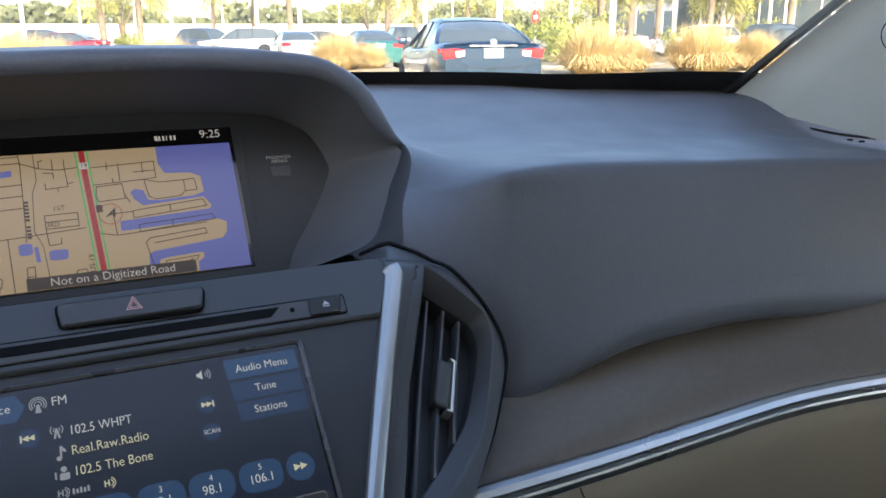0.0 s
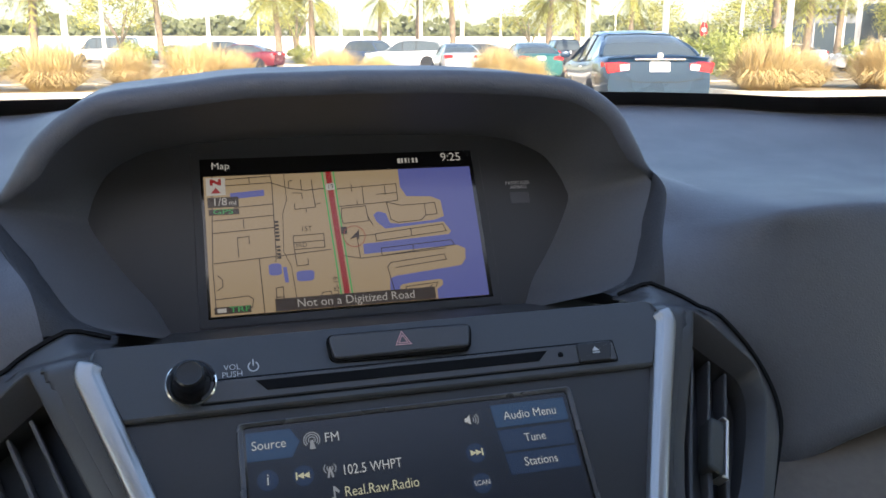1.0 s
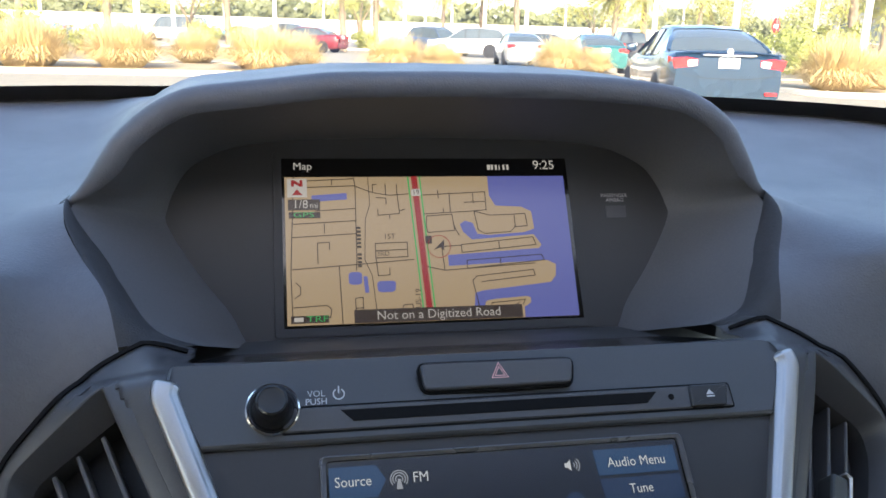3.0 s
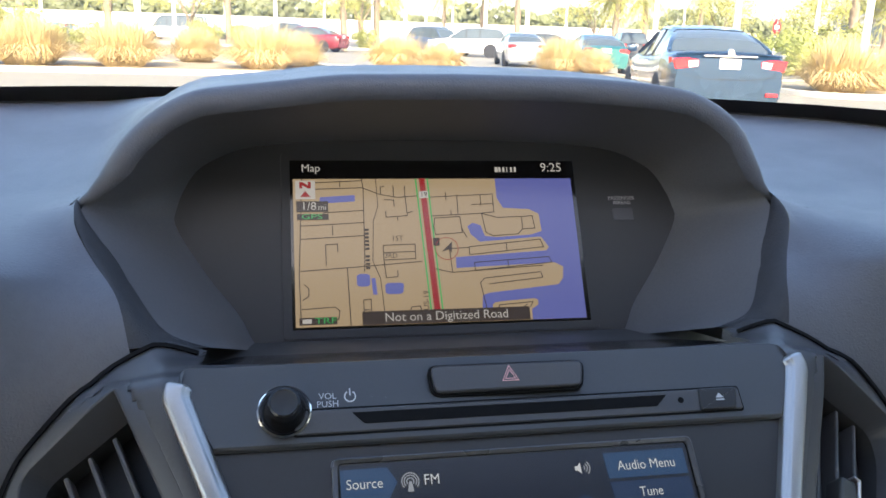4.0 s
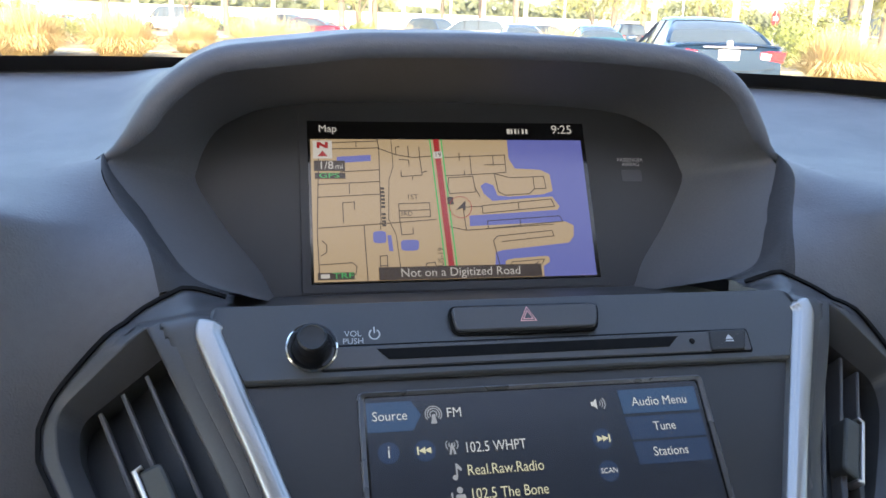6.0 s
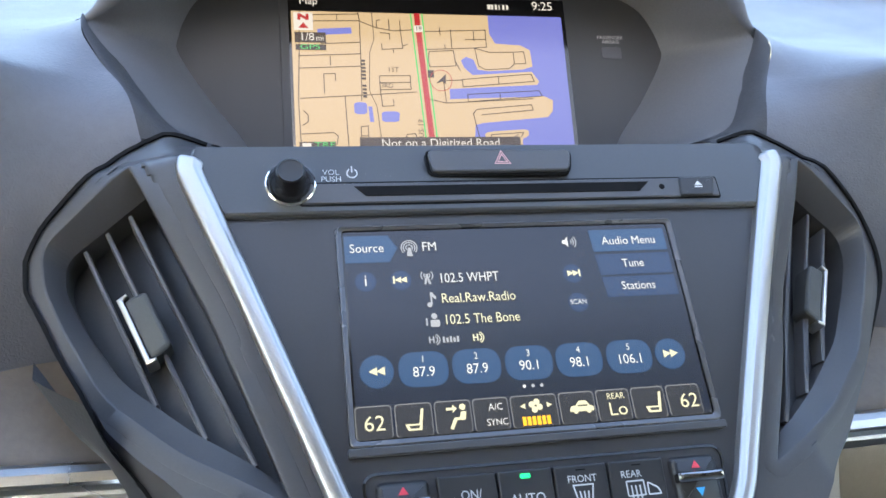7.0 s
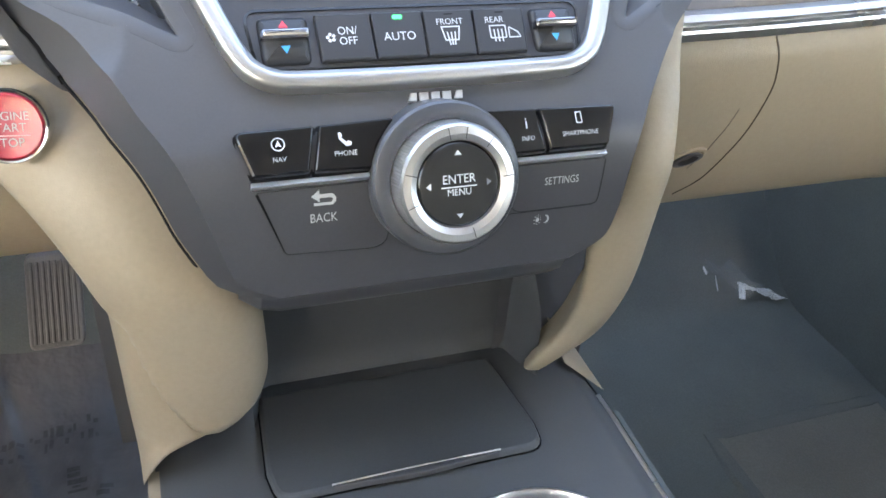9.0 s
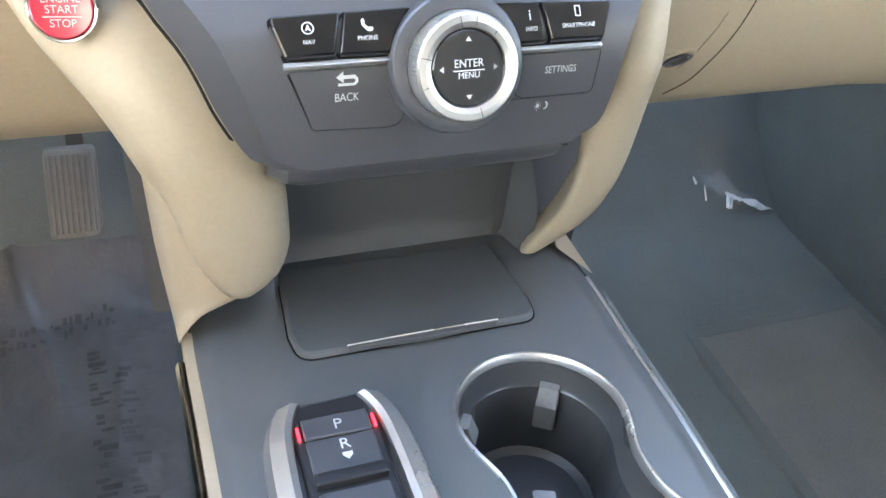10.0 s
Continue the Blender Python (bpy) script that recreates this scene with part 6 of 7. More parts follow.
def leg_right(a, b):
    """Slim leg on the passenger's side, its tip curling inwards."""
    z = 1.085 + (0.845 - 1.085) * b
    xi = pw(z, [(0.845, 0.0895), (0.852, 0.0900), (0.866, 0.0940), (0.885, 0.0990), (0.905, 0.1025), (0.92, 0.1035), (0.94, 0.1030), (0.963, 0.1015), (0.99, 0.1100), (1.02, 0.117), (1.05, 0.123), (1.085, 0.134)])
    xo = pw(z, [(0.845, 0.1030), (0.856, 0.1145), (0.868, 0.1240), (0.881, 0.1320), (0.893, 0.1365), (0.91, 0.1400), (0.94, 0.1435), (0.99, 0.1475), (1.05, 0.156), (1.085, 0.175)])
    yb = pw(z, [(0.845, 0.028), (0.866, 0.020), (0.885, 0.012), (0.905, 0.006), (0.93, 0.001), (0.95, 0.0), (1.0, 0.0), (1.04, 0.015), (1.085, 0.060)])
    mx, low = (xi + xo) / 2, 1 - smooth01(0.905, 0.955, z)
    c = [(xi + 0.045 + (mx + 0.002 - xi - 0.045) * low, 0.408 + 0.5 * yb - 0.012 * low), (xi + 0.013, 0.379 + yb), (xi + 0.004, 0.363 + yb), ((xi + xo) / 2, 0.357 + yb), (xo - 0.004, 0.362 + yb), (xo, 0.376 + yb), (xo - 0.003 + (mx + 0.009 - xo) * low, 0.412 + 0.4 * yb - 0.015 * low)]
    k = 0.55 + 0.45 * smooth01(0.843, 0.852, z) ** 0.6
    mid = Vector(((xi + xo) / 2, 0.372 + yb))
    return mid.lerp(spline(c, a), k), z


def spline(c, a):
    n = len(c) - 1
    t = a * n
    i = min(int(t), n - 1)
    f = t - i
    p0, p1, p2, p3 = (Vector(c[j]) for j in (max(0, i - 1), i, i + 1, min(n, i + 2)))
    return 0.5 * ((2 * p1) + (p2 - p0) * f + (2*p0 - 5*p1 + 4*p2 - p3) * f * f + (3*p1 - p0 - 3*p2 + p3) * f ** 3)


def leg(side, b0=0.0, under=0.0):
    """under: the panel that lies that far behind the pad's lower edge."""
    def fn(a, b):
        p, z = (leg_right if side > 0 else leg_left)(a, b0 + (1 - b0) * b)
        y = p.y + under
        if side < 0 and not under:
            low = pw(p.x, [(0.070, 0.860), (0.092, 0.867), (0.11, 0.873), (0.1275, 0.897), (0.1355, 0.919), (0.142, 0.946), (0.150, 0.955)])
            y += 0.024 * smooth01(-0.006, 0.012, low - z)
        return Vector((side * p.x, y, z))
    bm = sheet(fn, 44, 48)
    bm.verts.ensure_lookup_table()
    bm.faces.new([bm.verts[48 * 45 + k] for k in range(45)])
    return bm


for side in (1, -1):
    root = thing("console_leg", (side * 0.11, 0.38, 0.86), "broad beige vinyl knee pad joining dash and console" if side < 0 else "slim beige vinyl leg curving down to the console", "trim", group="console legs")
    part("cover", leg(side), BEIGE, root, angle=70)
    if side < 0:
        part("lower_panel", leg(side, 0.4, 0.005), BEIGE, root, "beige panel running down to the console edge", angle=70)
    bm = sheet(lambda a, b: Vector((side * (0.1445 + 0.006 * a - (0.022 - 0.004 * a) * b), 0.370 + 0.11 * a + 0.020 * b, 0.8335 - 0.010 * a + (0.012 + 0.03 * a) * b)), 6, 6)
    single("corner_gusset", bm, BEIGE, "small beige panel behind the console corner", "trim", group="console corner panels")

# ---- shifter ----
shift = thing("gear_selector", deck(-0.073, 0.25), "black push-button gear selector with silver side rails", "gear selector")


def sh(x, y, h):
    return deck(-0.0712 + x, 0.2615 + y, h)


for side in (1, -1):
    rail = [Vector((side * p[0], p[1], 0)) for p in ((0.0215, 0.021), (0.0270, 0.014), (0.0318, 0.000), (0.0338, -0.018), (0.0345, -0.060), (0.0345, -0.20))]
    pts = curve_through(rail, 30)
    bm = bmesh.new()
    prof = [(-0.0095, 0.0), (-0.0085, 0.0100), (-0.0050, 0.0118), (0.0030, 0.0085), (0.0068, 0.0)]
    rings = []
    for j, p in enumerate(pts):
        g = smooth01(0, 5, j + 0.6)
        rings.append([bm.verts.new(sh(p.x + side * q[0] * (0.3 + 0.7 * g), p.y, q[1] * g)) for q in prof])
    for a, b in zip(rings, rings[1:]):
        for j in range(len(prof) - 1):
            bm.faces.new((a[j], a[j + 1], b[j + 1], b[j]))
    part("side_rail", bm, SILVERPAINT, shift, "silver side rail")
part("body", plate(fillet([(-0.0225, -0.20), (0.0225, -0.20), (0.0225, 0.006), (0.0185, 0.020), (-0.0185, 0.018), (-0.0225, 0.006)], 0.003), -0.004, 0.0072, sh, 0.0015), BUTTON, shift)
part("key_gap", plate(rect(-0.0190, -0.0095, 0.0192, 0.0065, 0.001), 0.006, 0.0074, sh, 0.0001), SEAM, shift)
pk = part("park_key", plate(rect(-0.0180, -0.0090, 0.0184, 0.0060, 0.0015), 0.004, 0.0088, sh, 0.0010), PANEL, shift, "park key")
lettering("P", 0.0100, 0.001, -0.0020, 0.0090, sh, INK, pk)
rk = part("reverse_key", stack([(rect(-0.0180, -0.0400, 0.0184, -0.0100, 0.001), 0.004), (rect(-0.0180, -0.0400, 0.0184, -0.0100, 0.001), 0.0080), (rect(-0.0170, -0.0330, 0.0174, -0.0108, 0.001), 0.0086)], sh), PANEL, shift, "reverse key with a raised lip")
part("key_lip", stack([(rect(-0.0185, -0.0420, 0.0188, -0.0340, 0.0015), 0.006), (rect(-0.0185, -0.0420, 0.0188, -0.0345, 0.0015), 0.0115), (rect(-0.0175, -0.0410, 0.0178, -0.0365, 0.001), 0.0122)], sh), BUTTON, rk)
lettering("R", 0.0100, 0.0015, -0.0165, 0.0090, sh, INK, rk)
part("reverse_arrow", flat([(-0.0012, -0.0222), (0.0042, -0.0222), (0.0042, -0.0240), (0.0015, -0.0270), (-0.0012, -0.0240)], 0.0090, sh), INK, rk)
part("neutral_key", plate(rect(-0.0190, -0.075, 0.0192, -0.0445, 0.004), 0.004, 0.0095, sh, 0.002), PANEL, shift)
for x in (-0.0205, 0.0205):
    part("red_lamp", plate(rect(x - 0.0007, -0.0080, x + 0.0007, 0.0010, 0.0004), 0.006, 0.0092, sh, 0.0004), LED_RED, shift, "lit red lamp")

# ---- pedal, mats and the bag on the floor ----
pedal = thing("accelerator_pedal", (-0.238, 0.80, 0.56), "ribbed dark grey accelerator pedal", "pedal")
pd = lambda x, y, h: Vector((-0.2455 + x + 0.0034 * (y / 0.06), 0.800 + 0.045 * (y / 0.06) - 0.93 * h, 0.647 + y * 0.98 + 0.35 * h))
part("pad", plate(rect(-0.027, -0.0405, 0.027, 0.0405, 0.007), -0.012, 0.002, pd, 0.002), PEDAL, pedal)
for k in range(8):
    x = -0.0205 + k * 0.00586
    part("rib", plate(rect(x - 0.0016, -0.035, x + 0.0016, 0.035, 0.001), 0.0, 0.0050, pd, 0.001), PEDAL, pedal)
part("arm", sweep([(-0.238, 0.82, 0.64), (-0.236, 0.90, 0.74), (-0.234, 0.99, 0.90)], [(0.009, 0.006), (-0.009, 0.006), (-0.009, -0.006), (0.009, -0.006)]), RUBBER, pedal)


def mat_point(x0, x1, y0, y1, amp, lift=0.012, tuck=0.0):
    def fn(a, b):
        x, y = x0 + (x1 - x0) * a, y0 + (y1 - y0) * b
        base = 0.425 + 0.42 * smooth01(0.80, 1.22, y)
        f = noise.noise((x * 9, y * 5, 1.3)) * 0.6 + noise.noise((x * 22 + y * 8, y * 16, 4.0)) * 0.4
        ridge = 1 - abs(noise.noise((x * 8 + y * 3, y * 4, 7.7))) * 2
        crease = x - pw(y, [(0.60, -0.300), (0.651, -0.296), (0.714, -0.300), (0.802, -0.325), (0.868, -0.341), (0.9, -0.345)])
        fold = tuck * smooth01(0.60, 0.70, y) * math.exp(-(crease / 0.007) ** 2)
        return Vector((x, y, base + lift + amp * (f * 0.7 + max(0, ridge) ** 3 * 0.6) + fold))
    return fn


single("driver_floor_mat", sheet(mat_point(-0.56, -0.165, -0.1, 0.90, 0.008, tuck=0.006), 100, 130), MATFILM, "black floor mat under crumpled clear protective film", "floor mat", angle=80)
film = mat_point(-0.56, -0.165, -0.1, 0.90, 0.008, tuck=0.006)


def print_bar(x0, x1, y0, y1):
    return sheet(lambda a, b: film((x0 + (x1 - x0) * a + 0.56) / 0.395, (y0 + (y1 - y0) * b + 0.1) / 1.00) + Vector((0, 0, 0.0007)), 6, 6)


PRINT = surface("dark_print", (0.042, 0.042, 0.046), 0.4, vary=0.3)
printed = thing("film_print", (-0.30, 0.5, 0.44), "faint dark printed bars on the floor film", "print")
rnd = random.Random(5)
for x, top, lean in ((-0.268, 0.755, 0.045), (-0.242, 0.722, 0.11)):
    y = top
    while y > 0.36:
        tall = rnd.uniform(0.003, 0.008)
        if rnd.random() > 0.16:
            u = x + lean * (top - y) + rnd.choice((0, 0, 0.005, 0.010))
            part("bar", print_bar(u, u + rnd.choice((0.009, 0.014, 0.021)), y - tall, y), PRINT, printed)
        y -= tall + rnd.choice((0.002, 0.003, 0.006))
for low in (0.782, 0.803):
    x = -0.365
    while x < -0.235:
        wide = rnd.uniform(0.003, 0.008)
        foot = low + 0.2 * (x + 0.3) + rnd.choice((0, 0, 0.005))
        if rnd.random() > 0.15:
            part("bar", print_bar(x, x + wide, foot, foot + rnd.choice((0.006, 0.010, 0.015))), PRINT, printed)
        x += wide + rnd.choice((0.002, 0.003, 0.005))
MATCARPET = surface("grey_mat_carpet", (0.138, 0.140, 0.130), 0.95, grain=0.6, size=900, vary=0.14, stain=9, spec=0.15)
foot_mat = thing("passenger_floor_mat", (0.66, 0.25, 0.437), "plain dark grey carpet floor mat with bound edge", "floor mat")
matf = mat_point(0.515, 0.795, -0.1, 0.612, 0.001, 0.003)
part("carpet", sheet(matf, 40, 60), MATCARPET, foot_mat, angle=80)
rim = [matf(0, k / 30) for k in range(30)] + [matf(k / 14, 1) for k in range(14)] + [matf(1, 1 - k / 30) for k in range(31)]
part("binding", sweep(rim, [(0.014, -0.004), (0.008, 0.0006), (-0.008, 0.0006), (-0.014, -0.004)]), CARPET, foot_mat, "dark bound edge")
# Near-white base colour stands for the glint on clear film.
FILM = surface("clear_film", (0.86, 0.87, 0.88), 0.10, vary=0.06, spec=1.0, coat=0.6)
FILM.node_tree.nodes["Principled BSDF"].inputs["Alpha"].default_value = 0.75
HAZE = surface("thin_clear_film", (0.70, 0.71, 0.72), 0.12, vary=0.10, spec=1.0, coat=0.6)
HAZE.node_tree.nodes["Principled BSDF"].inputs["Alpha"].default_value = 0.16
litter = thing("film_scrap", (0.75, 0.83, 0.45), "shiny torn scraps of clear plastic film on the carpet", "litter")


def scrap(a0, a1, wide, lift, drop=0.0):
    """A crumpled strip of film lying along one line on the carpet."""
    def fn(a, b):
        t = a0 + (a1 - a0) * a
        x = 0.660 + 0.142 * t
        y = 0.889 - 0.060 * t - drop * (1 - a) + wide * (b - 0.5) * math.sin(math.pi * (0.10 + 0.80 * a)) * (1.15 + 0.5 * math.sin(t * 17))
        base = 0.425 + 0.42 * smooth01(0.80, 1.22, y) + 0.006
        return Vector((x, y, base + lift * abs(noise.noise((t * 15, b * 2, 2.0))) + 0.6 * lift * (1 - b)))
    return fn


part("strip", sheet(scrap(0.44, 1.0, 0.013, 0.005), 60, 10), FILM, litter, "folded edge of the film, whitened as a glint", angle=50)
part("fold", sheet(scrap(0.41, 0.52, 0.014, 0.007, 0.024), 24, 8), FILM, litter, angle=40)
part("sheet", sheet(scrap(0.10, 0.86, 0.034, 0.010, -0.006), 60, 16), HAZE, litter, "thin see-through film", angle=40)
part("shred", sheet(scrap(0.06, 0.10, 0.007, 0.004), 12, 6), FILM, litter, angle=40)
part("shred", sheet(scrap(0.17, 0.20, 0.006, 0.004, 0.022), 12, 6), FILM, litter, angle=40)


# ---- outside ----
ASPHALT = surface("pale_worn_asphalt", (0.29, 0.265, 0.215), 0.85, grain=0.4, size=6, vary=0.16, stain=0.12)
SOIL = surface("sandy_mulch", (0.40, 0.32, 0.20), 0.9, grain=0.8, size=12, vary=0.25, stain=0.8)
KERB = surface("pale_concrete_kerb", (0.58, 0.54, 0.47), 0.8, grain=0.3, size=20, vary=0.1, stain=0.7)
WHITEWALL = surface("white_painted_wall", (0.78, 0.76, 0.72), 0.7, grain=0.2, size=3, vary=0.06, stain=0.1)
GREYROOF = surface("grey_metal_roof", (0.22, 0.23, 0.25), 0.5, grain=0.2, size=2, vary=0.1, stain=0.2)
POLE = surface("pale_pole_paint", (0.74, 0.72, 0.66), 0.6, grain=0.1, size=20, vary=0.08, stain=1.0)
BARK = surface("palm_bark", (0.26, 0.20, 0.14), 0.9, grain=1.0, size=14, vary=0.3, stain=2.5)
LEAF = surface("sunlit_leaves", (0.30, 0.29, 0.075), 0.6, vary=0.4, stain=0.8, size=6, spread=0.3)
LEAF2 = surface("fresh_green_leaves", (0.27, 0.29, 0.075), 0.6, vary=0.4, stain=0.8, size=6, spread=0.3)
LEAF_FAR = surface("far_foliage", (0.16, 0.175, 0.085), 0.8, vary=0.45, stain=0.12, size=2)
STRAW = surface("dry_grass", (0.56, 0.43, 0.20), 0.8, vary=0.3, stain=2.0, size=30, spread=0.2)
CARGLASS = surface("tinted_car_glass", (0.075, 0.095, 0.105), 0.08, vary=0.1, coat=0.5, stain=1.0)
TYRE = surface("tyre_rubber", (0.020, 0.020, 0.021), 0.75, grain=0.3, size=40, vary=0.15)
RIM_METAL = surface("alloy_rim", (0.55, 0.55, 0.56), 0.3, metal=0.9, vary=0.08)
TAILRED = surface("red_lamp_lens", (0.70, 0.02, 0.025), 0.12, vary=0.1, coat=0.5, stain=3)
LENS = surface("clear_lamp_lens", (0.75, 0.76, 0.78), 0.10, vary=0.06, coat=0.5)
PLATE = surface("white_plate", (0.80, 0.80, 0.80), 0.45, vary=0.03)


def paint(name, col, metal=0.35):
    return surface(name, col, 0.28, metal=metal, vary=0.06, stain=0.6, size=300, coat=0.8)


EYE = Vector((-0.07, 0.10, 0))


def at(az, d):
    return Vector((EYE.x + d * math.sin(radians(az)), EYE.y + d * math.cos(radians(az)), 0))


single("ground", sheet(lambda a, b: ((a - 0.5) * 3000, (b - 0.5) * 3000, 0), 6, 6), ASPHALT, "pale sunlit car park asphalt reaching the horizon", "ground", kind="structure")


def bed(name, x0, y0, x1, y1, turn=0.0):
    root = thing(name, ((x0 + x1) / 2, (y0 + y1) / 2, 0), "raised planting bed with pale kerb and dry mulch", "planting bed", group="planting beds")
    outline = fillet([(x0, y0), (x1, y0), (x1, y1), (x0, y1)], 1.5)
    m = lambda x, y, h: Vector((x, y, h))
    part("kerb", stack([(outline, -0.05), (outline, 0.13), (offset(outline, 0.03), 0.15), (offset(outline, 0.16), 0.15), (offset(outline, 0.17), 0.10)], m, cap1=False), KERB, root, "pale concrete kerb")
    part("mulch", stack([(offset(outline, 0.165), 0.115)], m), SOIL, root, "dry sandy mulch", smooth=False)
    return root


bed("planting_bed", -34, 24.0, 11.5, 30.0)
bed("planting_bed", 13.5, 19.0, 34, 26.0)
bed("planting_bed", -60, 58.0, 60, 62.0)

rng = random.Random(7)


def grass_clump():
    root = thing("ornamental_grass", (0, 0, 0.11), "rounded clump of dry straw-coloured ornamental grass", "grass clump", group="grass clumps")
    verts, faces = [], []
    for k in range(5200):
        a = rng.uniform(0, 2 * math.pi)
        lean = rng.uniform(0.0, 1.0) ** 0.62
        ln = rng.uniform(0.45, 1.20)
        out = lean * 1.05
        base = Vector((0.36 * rng.uniform(-1, 1), 0.36 * rng.uniform(-1, 1), 0))
        d = Vector((math.cos(a), math.sin(a), 0))
        s = Vector((-d.y, d.x, 0)) * 0.009
        mid = base + d * (out * 0.55 * ln) + Vector((0, 0, ln * (0.66 - 0.28 * lean)))
        tip = base + d * (out * ln) + Vector((0, 0, ln * (1.08 - 1.0 * lean * lean)))
        n = len(verts)
        verts += [base - s * 0.6, base + s * 0.6, mid + s, mid - s, tip]
        faces += [(n, n + 1, n + 2, n + 3), (n + 3, n + 2, n + 4)]
    me = bpy.data.meshes.new("blades")
    me.from_pydata(verts, [], faces)
    me.materials.append(STRAW)
    ob = new("blades", me)
    ob.parent = root
    return root


first = grass_clump()
spots = [(-15.4, 26.5, 1.15), (-10.0, 26.3, 1.15), (-5.6, 30.0, 0.95), (-1.3, 26.2, 1.15), (1.0, 28.5, 0.9), (7.6, 28.3, 1.0), (10.6, 26.8, 0.8), (18.8, 29.3, 1.0), (21.0, 30.2, 0.7), (36.2, 25.3, 1.2), (38.4, 27.5, 0.9), (43.2, 27.5, 1.2), (46.5, 29, 1.0), (-19.5, 27.0, 1.1), (-23.5, 28.0, 1.1)]
for k, (az, d, s) in enumerate(spots):
    p = at(az, d)
    m = Matrix.Translation((p.x, p.y, 0.11)) @ Euler((0, 0, k * 1.7)).to_matrix().to_4x4()
    ob = first if k == 0 else copy_thing(first, m)
    ob.matrix_basis = m @ Matrix.Diagonal((s * 1.22, s * 1.22, s * 1.1, 1))


# ---- cars ----
STYLES = {
    "sedan": dict(L=4.85, W=0.915, belt=[(0, 0.96), (0.02, 1.045), (0.16, 1.07), (0.30, 1.00), (0.62, 0.96), (0.74, 0.965), (0.88, 0.86), (0.97, 0.70), (1, 0.55)],
                  roof=[(0.14, 1.06), (0.22, 1.27), (0.31, 1.41), (0.40, 1.465), (0.50, 1.47), (0.58, 1.42), (0.66, 1.22), (0.745, 0.965)], wheel=0.33),
    "suv": dict(L=4.7, W=0.93, belt=[(0, 1.02), (0.02, 1.12), (0.2, 1.10), (0.62, 1.05), (0.72, 1.05), (0.88, 0.98), (0.97, 0.85), (1, 0.65)],
                roof=[(0.015, 1.10), (0.06, 1.50), (0.12, 1.66), (0.35, 1.71), (0.52, 1.68), (0.60, 1.55), (0.73, 1.05)], wheel=0.37),
    "pickup": dict(L=5.6, W=0.96, belt=[(0, 1.10), (0.01, 1.15), (0.36, 1.15), (0.62, 1.13), (0.72, 1.13), (0.9, 1.08), (0.98, 0.95), (1, 0.7)],
                   roof=[(0.36, 1.14), (0.375, 1.60), (0.41, 1.80), (0.52, 1.83), (0.61, 1.78), (0.72, 1.13)], wheel=0.40),
    "van": dict(L=5.6, W=0.98, belt=[(0, 1.15), (0.01, 1.2), (0.7, 1.15), (0.8, 1.12), (0.93, 1.0), (1, 0.75)],
                roof=[(0.005, 1.2), (0.02, 2.0), (0.05, 2.15), (0.6, 2.15), (0.70, 2.0), (0.83, 1.1)], wheel=0.36)}


